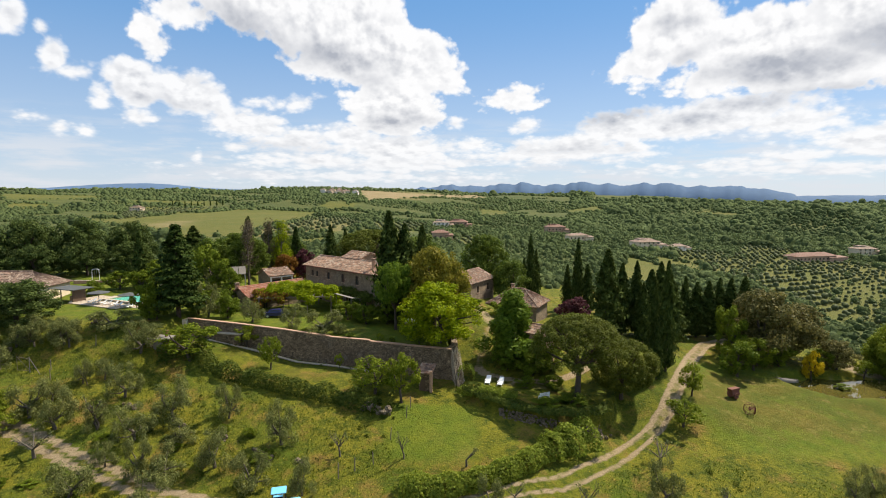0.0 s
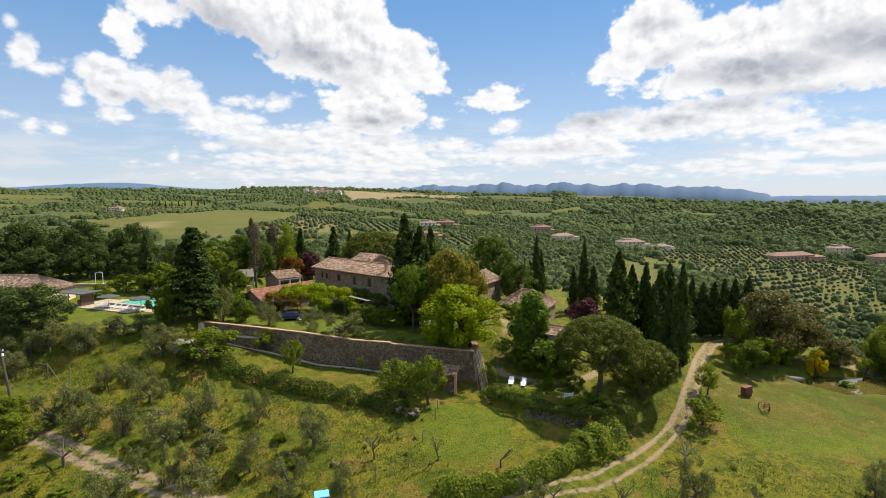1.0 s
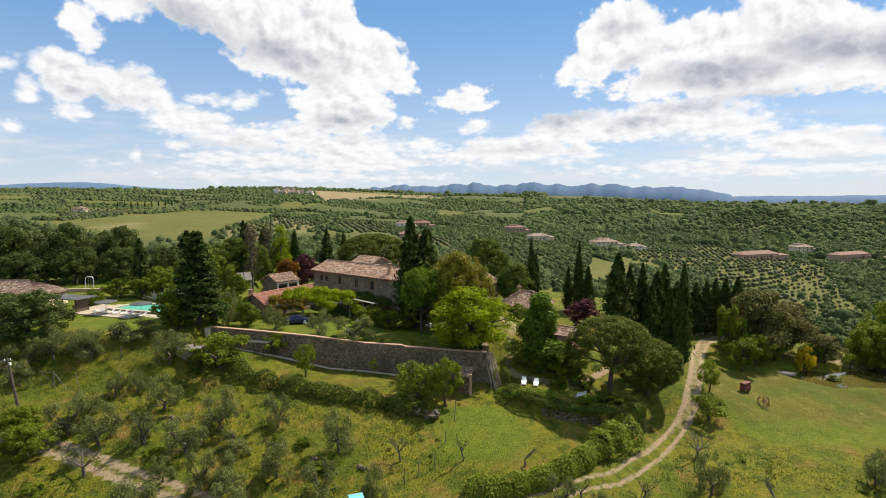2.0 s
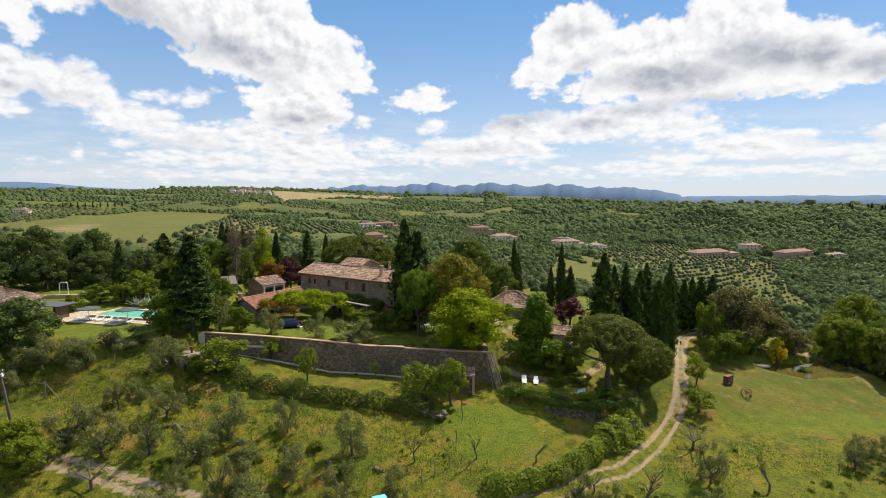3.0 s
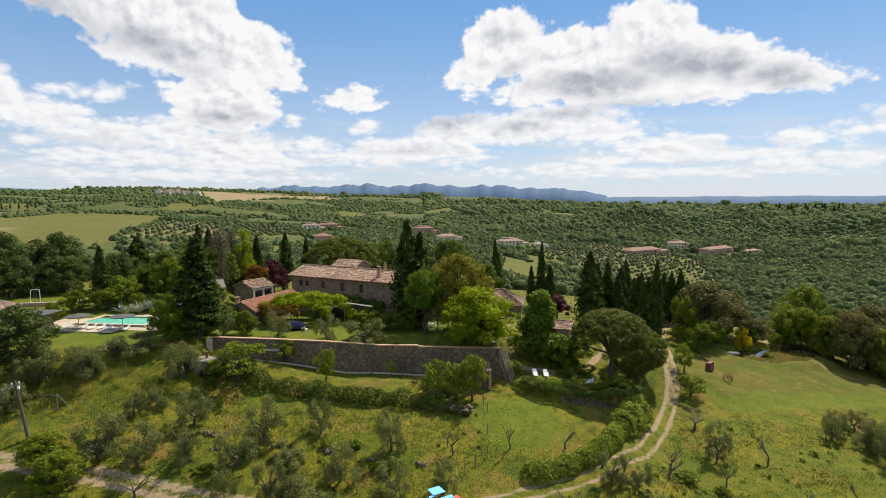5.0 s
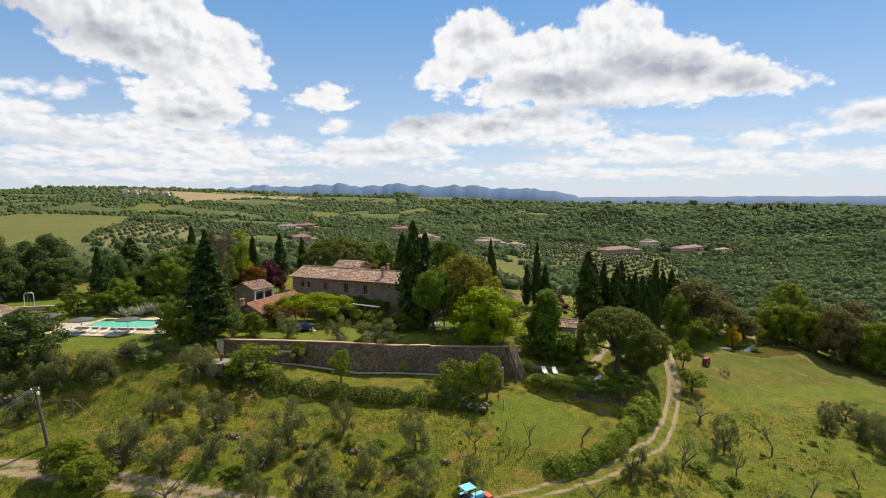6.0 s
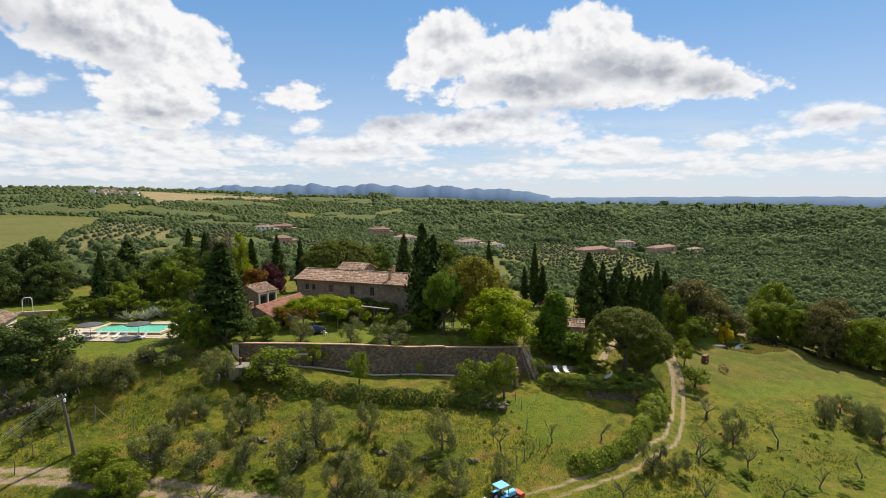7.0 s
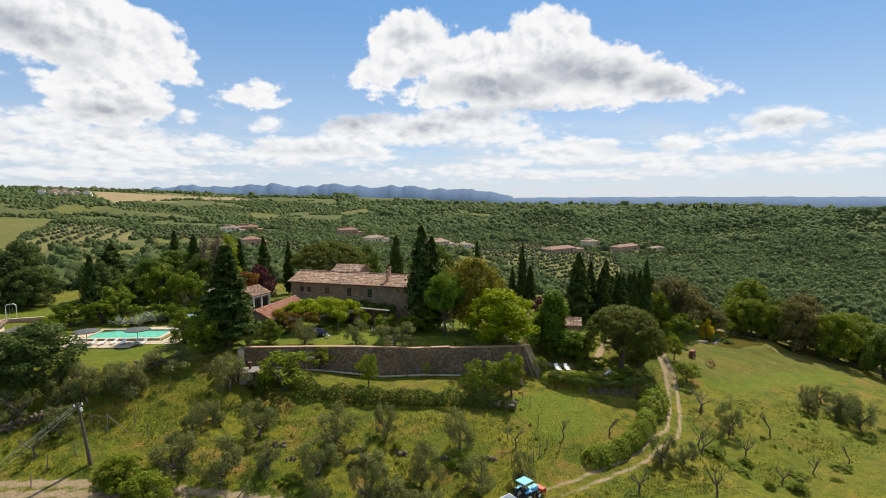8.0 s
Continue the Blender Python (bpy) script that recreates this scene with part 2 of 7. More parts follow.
def tex_noise(N, L, vec, scale, detail=4, rough=0.55, lo=0.35, hi=0.65):
    n = N("ShaderNodeTexNoise")
    n.inputs["Scale"].default_value, n.inputs["Detail"].default_value, n.inputs["Roughness"].default_value = scale, detail, rough
    if vec is not None:
        L(vec, n.inputs["Vector"])
    r = N("ShaderNodeMapRange")
    L(n.outputs["Fac"], r.inputs[0])
    r.inputs[1].default_value, r.inputs[2].default_value = lo, hi
    return r.outputs[0]


def add_bump(N, L, bsdf, h, strength, dist):
    b = N("ShaderNodeBump")
    b.inputs["Strength"].default_value, b.inputs["Distance"].default_value = strength, dist
    L(h, b.inputs["Height"])
    L(b.outputs[0], bsdf.inputs["Normal"])


def plain(name, col, rough=0.7, metal=0.0, vary=0.25, scale=3.0, bump=0.0):
    """A painted, plastered or metal surface with blotches at two scales."""
    m, nt, p, N, L = nodes(name)
    co = N("ShaderNodeTexCoord").outputs["Object"]
    a = tex_noise(N, L, co, scale, 5)
    b = tex_noise(N, L, co, scale * 7, 3)
    dark = tuple(c * (1 - vary) for c in col)
    c1 = ramp_mix(N, L, a, dark, col)
    L(ramp_mix(N, L, b, c1, tuple(min(1, c * (1 + vary * 0.4)) for c in col)), p.inputs["Base Color"])
    p.inputs["Roughness"].default_value, p.inputs["Metallic"].default_value = rough, metal
    if bump:
        add_bump(N, L, p, b, 0.5, bump)
    return m


def leaf(name, dark, light, glow=0.3, spread=0.3, rough=0.55, wide=0.0):
    """Foliage: varies leaf by leaf and tree by tree, lets some light through."""
    m, nt, p, N, L = nodes(name)
    isl = N("ShaderNodeNewGeometry").outputs["Random Per Island"]
    obj = N("ShaderNodeObjectInfo").outputs["Random"]
    co = N("ShaderNodeTexCoord").outputs["Object"]
    patch = tex_noise(N, L, co, 0.9, 3)
    c = ramp_mix(N, L, isl, dark, light)
    c = ramp_mix(N, L, patch, ramp_mix(N, L, 0.45, c, dark), c)
    if wide:
        # broad drifts of lighter and darker growth
        c = ramp_mix(N, L, tex_noise(N, L, co, wide, 5, 0.6), tuple(0.75 * a + 0.05 * b for a, b in zip(dark, light)), c)
        c = ramp_mix(N, L, tex_noise(N, L, co, wide * 2.7, 4, 0.6, 0.55, 0.75), c, light)
    mid = tuple((a + b) / 2 for a, b in zip(dark, light))
    warm = (mid[0] * 1.22, mid[1] * 1.10, mid[2] * 0.85)
    f = N("ShaderNodeMath")
    f.operation = "MULTIPLY"
    L(obj, f.inputs[0])
    f.inputs[1].default_value = spread
    c = ramp_mix(N, L, f.outputs[0], c, warm)
    L(c, p.inputs["Base Color"])
    if wide:
        add_bump(N, L, p, tex_noise(N, L, co, 0.55, 6, 0.75, 0.2, 0.8), 0.8, 0.7)
    p.inputs["Roughness"].default_value = rough
    p.inputs["Specular IOR Level"].default_value = 0.06
    t = N("ShaderNodeBsdfTranslucent")
    L(c, t.inputs[0])
    mix = N("ShaderNodeMixShader")
    mix.inputs[0].default_value = glow
    L(p.outputs[0], mix.inputs[1])
    L(t.outputs[0], mix.inputs[2])
    L(mix.outputs[0], nt.nodes["Material Output"].inputs[0])
    return m


def stone(name, a, b, joint, size=2.6, bump=0.05):
    """Rubble stone: cells with recessed mortar, lichen and stains."""
    m, nt, p, N, L = nodes(name)
    co = N("ShaderNodeTexCoord").outputs["Object"]
    mp = N("ShaderNodeMapping")
    mp.inputs["Scale"].default_value = (1, 1, 1.6)
    L(co, mp.inputs[0])
    v = N("ShaderNodeTexVoronoi")
    v.inputs["Scale"].default_value = size
    L(mp.outputs[0], v.inputs["Vector"])
    e = N("ShaderNodeTexVoronoi")
    e.feature = "DISTANCE_TO_EDGE"
    e.inputs["Scale"].default_value = size
    L(mp.outputs[0], e.inputs["Vector"])
    gap = N("ShaderNodeMapRange")
    L(e.outputs["Distance"], gap.inputs[0])
    gap.inputs[1].default_value, gap.inputs[2].default_value = 0.02, 0.10
    bw = N("ShaderNodeSeparateColor")
    L(v.outputs["Color"], bw.inputs[0])
    c = ramp_mix(N, L, bw.outputs[0], a, b)
    c = ramp_mix(N, L, tex_noise(N, L, co, 0.35, 5), c, ramp_mix(N, L, 0.5, c, joint))
    c = ramp_mix(N, L, tex_noise(N, L, co, 0.9, 6, 0.7, 0.55, 0.75), c, tuple(min(1, v * 1.5) for v in b))
    c = ramp_mix(N, L, tex_noise(N, L, co, 0.22, 6, 0.7, 0.5, 0.7), c, ramp_mix(N, L, 0.6, c, tuple(v * 0.7 for v in a)))
    c = ramp_mix(N, L, tex_noise(N, L, co, 0.30, 7, 0.75, 0.56, 0.68), c, ramp_mix(N, L, 0.5, c, tuple(0.35 * v + 0.22 for v in b)))
    c = ramp_mix(N, L, tex_noise(N, L, co, 0.55, 6, 0.7, 0.56, 0.68), c, ramp_mix(N, L, 0.6, c, tuple(v * 0.45 for v in a)))
    c = ramp_mix(N, L, gap.outputs[0], joint, c)
    L(c, p.inputs["Base Color"])
    p.inputs["Roughness"].default_value = 0.9
    add_bump(N, L, p, gap.outputs[0], 0.8, bump)
    return m


def tiles(name, a, b, aged=1.0):
    """Old clay roof tiles: tile by tile from orange to grey, with lichen."""
    m, nt, p, N, L = nodes(name)
    co = N("ShaderNodeTexCoord").outputs["Object"]
    v = N("ShaderNodeTexVoronoi")
    v.inputs["Scale"].default_value = 3.0
    L(co, v.inputs["Vector"])
    bw = N("ShaderNodeSeparateColor")
    L(v.outputs["Color"], bw.inputs[0])
    c = ramp_mix(N, L, bw.outputs[0], a, b)
    pick = N("ShaderNodeMapRange")
    L(bw.outputs[1], pick.inputs[0])
    pick.inputs[1].default_value, pick.inputs[2].default_value = 0.72, 0.80
    c = ramp_mix(N, L, pick.outputs[0], c, ramp_mix(N, L, aged, c, (0.40, 0.31, 0.23)))
    pick = N("ShaderNodeMapRange")
    L(bw.outputs[2], pick.inputs[0])
    pick.inputs[1].default_value, pick.inputs[2].default_value = 0.70, 0.78
    c = ramp_mix(N, L, pick.outputs[0], c, ramp_mix(N, L, aged, c, (0.13, 0.08, 0.055)))
    c = ramp_mix(N, L, tex_noise(N, L, co, 0.5, 6, 0.7, 0.45, 0.68), c, ramp_mix(N, L, 0.6 * aged, c, (0.16, 0.115, 0.08)))
    c = ramp_mix(N, L, tex_noise(N, L, co, 1.4, 5, 0.7, 0.55, 0.72), c, ramp_mix(N, L, 0.6 * aged, c, (0.38, 0.32, 0.23)))
    L(c, p.inputs["Base Color"])
    p.inputs["Roughness"].default_value = 0.9
    return m


def ground_material():
    m, nt, p, N, L = nodes("ground_cover")
    co = N("ShaderNodeNewGeometry").outputs["Position"]
    A = N("ShaderNodeVertexColor")
    A.layer_name = "cover_near"
    B = N("ShaderNodeVertexColor")
    B.layer_name = "cover_far"
    a, b = N("ShaderNodeSeparateColor"), N("ShaderNodeSeparateColor")
    L(A.outputs[0], a.inputs[0])
    L(B.outputs[0], b.inputs[0])

    def worn(sock, scale, amount):
        """A cover mask with a frayed edge."""
        n = N("ShaderNodeTexNoise")
        n.inputs["Scale"].default_value, n.inputs["Detail"].default_value, n.inputs["Roughness"].default_value = scale, 6, 0.65
        L(co, n.inputs["Vector"])
        k = N("ShaderNodeMath")
        k.operation = "MULTIPLY_ADD"
        L(n.outputs["Fac"], k.inputs[0])
        k.inputs[1].default_value = amount
        L(sock, k.inputs[2])
        r = N("ShaderNodeMapRange")
        L(k.outputs[0], r.inputs[0])
        r.inputs[1].default_value, r.inputs[2].default_value = 0.35 + amount / 2, 0.65 + amount / 2
        return r.outputs[0]

    grass = ramp_mix(N, L, tex_noise(N, L, co, 0.13, 6, 0.65, 0.36, 0.60), (0.087, 0.121, 0.0083), (0.187, 0.169, 0.0138))
    grass = ramp_mix(N, L, tex_noise(N, L, co, 0.7, 6, 0.75, 0.44, 0.60), grass, (0.055, 0.076, 0.0065))
    grass = ramp_mix(N, L, tex_noise(N, L, co, 2.6, 5, 0.75, 0.52, 0.68), grass, (0.165, 0.152, 0.0166))
    grass = ramp_mix(N, L, tex_noise(N, L, co, 0.23, 6, 0.7, 0.53, 0.67), grass, (0.215, 0.140, 0.0331))
    grass = ramp_mix(N, L, tex_noise(N, L, co, 5.0, 5, 0.8, 0.38, 0.54), ramp_mix(N, L, 0.42, grass, (0.022, 0.031, 0.0056)), grass)
    grass = ramp_mix(N, L, tex_noise(N, L, co, 4.5, 2, 0.5, 0.69, 0.74), grass, (0.360, 0.298, 0.0276))
    lawn = ramp_mix(N, L, tex_noise(N, L, co, 0.5, 4), (0.096, 0.136, 0.0095), (0.158, 0.171, 0.0138))
    lawn = ramp_mix(N, L, tex_noise(N, L, co, 0.17, 6, 0.7, 0.5, 0.72), lawn, (0.189, 0.161, 0.0296))
    lawn = ramp_mix(N, L, tex_noise(N, L, co, 1.0, 6, 0.75, 0.46, 0.66), lawn, (0.068, 0.101, 0.0085))
    lawn = ramp_mix(N, L, tex_noise(N, L, co, 5.0, 5, 0.8, 0.38, 0.54), ramp_mix(N, L, 0.4, lawn, (0.034, 0.049, 0.0064)), lawn)
    dry = ramp_mix(N, L, tex_noise(N, L, co, 0.8, 6, 0.7), (0.163, 0.130, 0.0211), (0.104, 0.099, 0.0123))
    dry = ramp_mix(N, L, tex_noise(N, L, co, 0.11, 6, 0.7, 0.42, 0.60), dry, (0.086, 0.104, 0.0106))
    dry = ramp_mix(N, L, tex_noise(N, L, co, 0.42, 6, 0.75, 0.54, 0.66), dry, (0.207, 0.158, 0.0422))
    dry = ramp_mix(N, L, tex_noise(N, L, co, 5.0, 5, 0.8, 0.38, 0.54), ramp_mix(N, L, 0.5, dry, (0.035, 0.037, 0.0088)), dry)
    dirt = ramp_mix(N, L, tex_noise(N, L, co, 4.0, 5, 0.6), (0.34, 0.262, 0.162), (0.25, 0.185, 0.108))
    c = ramp_mix(N, L, worn(a.outputs[1], 0.7, 0.5), grass, lawn)
    c = ramp_mix(N, L, worn(a.outputs[2], 0.35, 1.3), c, dry)
    c = ramp_mix(N, L, worn(a.outputs[0], 1.0, 0.8), c, dirt)
    field = ramp_mix(N, L, tex_noise(N, L, co, 0.02, 6), (0.086, 0.094, 0.021), (0.122, 0.114, 0.030))
    field = ramp_mix(N, L, tex_noise(N, L, co, 0.09, 6, 0.7, 0.5, 0.7), field, (0.075, 0.090, 0.018))
    brown = ramp_mix(N, L, tex_noise(N, L, co, 0.03, 6), (0.26, 0.195, 0.105), (0.20, 0.16, 0.075))
    wood = ramp_mix(N, L, tex_noise(N, L, co, 0.02, 6, 0.65), (0.056, 0.074, 0.020), (0.092, 0.098, 0.028))
    c = ramp_mix(N, L, b.outputs[2], c, wood)
    c = ramp_mix(N, L, b.outputs[0], c, field)
    c = ramp_mix(N, L, b.outputs[1], c, brown)
    L(c, p.inputs["Base Color"])
    p.inputs["Roughness"].default_value = 0.95
    p.inputs["Specular IOR Level"].default_value = 0.15
    add_bump(N, L, p, tex_noise(N, L, co, 3.0, 7, 0.75, 0.2, 0.8), 0.8, 0.22)
    return m


def water(name, tint, rough, clear):
    m, nt, p, N, L = nodes(name)
    t = N("ShaderNodeBsdfTransparent")
    t.inputs[0].default_value = (*tint, 1)
    g = N("ShaderNodeBsdfGlossy")
    g.inputs["Roughness"].default_value = rough
    fr = N("ShaderNodeFresnel")
    fr.inputs[0].default_value = 1.33
    wave = N("ShaderNodeBump")
    wave.inputs["Strength"].default_value, wave.inputs["Distance"].default_value = 0.25, 0.02
    n = N("ShaderNodeTexNoise")
    n.inputs["Scale"].default_value = 2.2
    L(N("ShaderNodeNewGeometry").outputs["Position"], n.inputs["Vector"])
    L(n.outputs["Fac"], wave.inputs["Height"])
    L(wave.outputs[0], g.inputs["Normal"])
    mix = N("ShaderNodeMixShader")
    L(fr.outputs[0], mix.inputs[0])
    L(t.outputs[0], mix.inputs[1])
    L(g.outputs[0], mix.inputs[2])
    L(mix.outputs[0], nt.nodes["Material Output"].inputs[0])
    return m


def pond_water():
    m, nt, p, N, L = nodes("pond_water")
    co = N("ShaderNodeNewGeometry").outputs["Position"]
    L(ramp_mix(N, L, tex_noise(N, L, co, 0.25, 4), (0.070, 0.062, 0.014), (0.110, 0.092, 0.024)), p.inputs["Base Color"])
    p.inputs["Roughness"].default_value = 0.04
    p.inputs["IOR"].default_value = 1.6
    add_bump(N, L, p, tex_noise(N, L, co, 2.0, 3), 0.06, 0.01)
    return m


M = {
    "ground": ground_material(),
    "olive": leaf("olive_leaves", (0.080, 0.098, 0.029), (0.280, 0.296, 0.102), 0.36, 0.15),
    "leafy": leaf("broad_leaves", (0.070, 0.108, 0.010), (0.205, 0.260, 0.022), 0.34, 0.3),
    "lime": leaf("lime_leaves", (0.121, 0.179, 0.004), (0.349, 0.401, 0.009), 0.4, 0.3),
    "fresh": leaf("fresh_leaves", (0.064, 0.116, 0.012), (0.185, 0.268, 0.026), 0.42, 0.3),
    "oak": leaf("oak_leaves", (0.050, 0.086, 0.013), (0.158, 0.208, 0.030), 0.32, 0.4),
    "fruit": leaf("fruit_leaves", (0.085, 0.122, 0.010), (0.245, 0.295, 0.024), 0.45, 0.3),
    "ilex": leaf("dark_oak_leaves", (0.040, 0.068, 0.018), (0.122, 0.160, 0.042), 0.30, 0.3),
    "gold": leaf("golden_leaves", (0.109, 0.113, 0.014), (0.333, 0.287, 0.039), 0.4, 0.2),
    "sunny": leaf("sunny_leaves", (0.084, 0.120, 0.011), (0.255, 0.300, 0.026), 0.36, 0.3),
    "holm": leaf("holm_oak_leaves", (0.074, 0.079, 0.024), (0.258, 0.222, 0.072), 0.3, 0.2),
    "cypress": leaf("cypress_leaves", (0.029, 0.051, 0.011), (0.092, 0.122, 0.026), 0.18, 0.3, 0.8),
    "cedar": leaf("conifer_needles", (0.021, 0.044, 0.010), (0.075, 0.107, 0.021), 0.15, 0.3, 0.8),
    "pine": leaf("pine_needles", (0.052, 0.074, 0.010), (0.175, 0.190, 0.028), 0.30, 0.2),
    "purple": leaf("purple_leaves", (0.052, 0.018, 0.025), (0.130, 0.045, 0.050), 0.3, 0.3),
    "russet": leaf("russet_leaves", (0.140, 0.064, 0.014), (0.281, 0.141, 0.028), 0.3, 0.3),
    "twigs": leaf("budding_twigs", (0.085, 0.066, 0.040), (0.190, 0.150, 0.090), 0.25, 0.2),
    "yellow": leaf("yellow_blossom", (0.42, 0.30, 0.01), (0.75, 0.58, 0.02), 0.3, 0.2),
    "hedge": leaf("hedge_leaves", (0.112, 0.158, 0.017), (0.352, 0.405, 0.056), 0.5, 0.1),
    "ivy": leaf("ivy_leaves", (0.046, 0.070, 0.012), (0.142, 0.172, 0.028), 0.35, 0.1),
    "agave": leaf("agave_leaves", (0.24, 0.27, 0.21), (0.52, 0.54, 0.45), 0.1, 0.2),
    # far foliage: paler darks and added blue put distance haze into the colour
    "wood_far": leaf("hazy_woodland_leaves", (0.080, 0.114, 0.050), (0.164, 0.214, 0.083), 0.32, 0.3, 0.9, 0.010),
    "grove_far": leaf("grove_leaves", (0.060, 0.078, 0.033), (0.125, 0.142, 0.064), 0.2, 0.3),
    "grass": leaf("grass_blades", (0.062, 0.094, 0.009), (0.148, 0.172, 0.020), 0.62, 0.0, 0.7, 0.12),
    "bark": plain("bark", (0.070, 0.052, 0.038), 0.95, 0, 0.5, 4, 0.03),
    "greybark": plain("grey_bark", (0.10, 0.082, 0.062), 0.95, 0, 0.5, 5, 0.03),
    "stone": stone("rubble_stone", (0.120, 0.080, 0.044), (0.350, 0.252, 0.150), (0.075, 0.054, 0.032), 3.0, 0.06),
    "facade": stone("farmhouse_stone", (0.15, 0.105, 0.066), (0.33, 0.245, 0.155), (0.17, 0.128, 0.085), 2.4, 0.04),
    "drystone": stone("rough_dry_stone", (0.15, 0.110, 0.066), (0.30, 0.235, 0.150), (0.06, 0.046, 0.030), 2.0, 0.10),
    "tile": tiles("weathered_clay_tiles", (0.22, 0.115, 0.072), (0.34, 0.205, 0.130)),
    "darktile": tiles("dark_clay_tiles", (0.150, 0.066, 0.045), (0.215, 0.108, 0.074), 0.35),
    "redtile": tiles("red_clay_tiles", (0.27, 0.095, 0.055), (0.36, 0.150, 0.090), 0.35),
    "oldtile": tiles("grey_clay_tiles", (0.165, 0.102, 0.075), (0.270, 0.180, 0.132)),
    "brick": plain("old_brick", (0.42, 0.26, 0.17), 0.9, 0, 0.35, 4, 0.01),
    "plaster": plain("cream_plaster", (0.66, 0.55, 0.40), 0.9, 0, 0.2, 1.2),
    "white": plain("white_plaster", (0.78, 0.74, 0.67), 0.9, 0, 0.15, 1.0),
    "pink": plain("brown_plaster", (0.40, 0.27, 0.19), 0.9, 0, 0.25, 0.6),
    "shutter": plain("brown_wood", (0.10, 0.062, 0.038), 0.7, 0, 0.3, 4),
    "greywood": plain("weathered_wood", (0.17, 0.14, 0.11), 0.9, 0, 0.4, 5, 0.01),
    "glass": plain("window_glass", (0.03, 0.035, 0.04), 0.08, 0, 0.1, 1),
    "paving": plain("pale_stone_paving", (0.44, 0.36, 0.27), 0.9, 0, 0.4, 1.5, 0.01),
    "pooltile": plain("turquoise_pool_tiles", (0.20, 0.55, 0.46), 0.4, 0, 0.08, 2),
    "plastic": plain("white_plastic", (0.80, 0.80, 0.78), 0.4, 0, 0.08, 2),
    "canvas": plain("grey_canvas", (0.07, 0.075, 0.075), 0.9, 0, 0.2, 2),
    "steel": plain("galvanised_steel", (0.55, 0.57, 0.58), 0.4, 0.8, 0.2, 3),
    "concrete": plain("pole_concrete", (0.19, 0.17, 0.145), 0.95, 0, 0.3, 3, 0.01),
    "polewood": plain("tarred_pole_wood", (0.105, 0.082, 0.058), 0.9, 0, 0.35, 3, 0.01),
    "blue": plain("blue_paint", (0.16, 0.48, 0.75), 0.4, 0, 0.15, 3),
    "red": plain("red_paint", (0.50, 0.07, 0.03), 0.5, 0, 0.3, 3),
    "rust": plain("rusty_iron", (0.16, 0.06, 0.04), 0.8, 0.3, 0.5, 6),
    "rubber": plain("black_rubber", (0.02, 0.02, 0.02), 0.8, 0, 0.2, 5),
    "panel": plain("solar_panel", (0.03, 0.05, 0.11), 0.15, 0.2, 0.2, 2),
    "water": water("pool_water", (0.86, 0.97, 0.96), 0.02, True),
    "pondwater": pond_water(),
    # wooded slopes: the blue of the hazy air is put into the colour
    "mountain": plain("haze_blue_slopes", (0.085, 0.145, 0.24), 1.0, 0, 0.10, 0.003),
}


# ---------------------------------------------------------------- kit
def mesh_of(name, verts, faces, material, smooth=False):
    me = bpy.data.meshes.new(name)
    me.from_pydata([tuple(map(float, v)) for v in verts], [], faces)
    me.materials.append(material)
    if smooth:
        me.polygons.foreach_set("use_smooth", [True] * len(me.polygons))
    me.update()
    return me


def mesh_np(name, verts, faces, material, smooth=False):
    """Fast mesh: verts (n, 3) and faces (m, k), all with k corners."""
    me = bpy.data.meshes.new(name)
    v, f = np.ascontiguousarray(verts, np.float32), np.ascontiguousarray(faces, np.int32)
    k = f.shape[1]
    me.vertices.add(len(v))
    me.vertices.foreach_set("co", v.ravel())
    me.loops.add(f.size)
    me.loops.foreach_set("vertex_index", f.ravel())
    me.polygons.add(len(f))
    me.polygons.foreach_set("loop_start", np.arange(0, f.size, k, dtype=np.int32))
    if smooth:
        me.polygons.foreach_set("use_smooth", np.ones(len(f), bool))
    me.materials.append(material)
    me.update(calc_edges=True)
    return me


def put(name, me, parent=None, label="", at=None):
    ob = new(name, me)
    if parent is not None:
        ob.parent = parent
    if at is not None:
        ob.matrix_basis = at
    if label:
        ob["label"] = label
    return ob


def thing(name, m, label, category, group="", kind=""):
    e = new(name)
    e.matrix_basis = m
    return tagged(e, label, category, group, kind)


def gz(x, y):
    return float(height(x, y))


def box(sx, sy, sz, x=0, y=0, z=0, bev=0.0):
    """A box on its base; returns a bmesh."""
    bm = bmesh.new()
    bmesh.ops.create_cube(bm, size=1.0, matrix=Matrix.Translation((x, y, z + sz / 2)) @ Matrix.Diagonal((sx, sy, sz, 1)))
    if bev:
        bmesh.ops.bevel(bm, geom=bm.edges[:], offset=bev, segments=1, affect="EDGES")
    return bm


def rod(p, q, r0, r1=None, n=8):
    bm = bmesh.new()
    p, q = Vector(p), Vector(q)
    m = Matrix.Translation((p + q) / 2) @ (q - p).to_track_quat("Z", "Y").to_matrix().to_4x4()
    bmesh.ops.create_cone(bm, cap_ends=True, segments=n, radius1=r0, radius2=r0 if r1 is None else r1, depth=(q - p).length, matrix=m)
    return bm


def join(*bms):
    out = bmesh.new()
    for b in bms:
        me = bpy.data.meshes.new("tmp")
        b.to_mesh(me)
        out.from_mesh(me)
        b.free()
        bpy.data.meshes.remove(me)
    return out


def part(name, bm, material, parent=None, label="", at=None):
    me = bpy.data.meshes.new(name)
    bm.to_mesh(me)
    bm.free()
    me.materials.append(material)
    return put(name, me, parent, label, at)


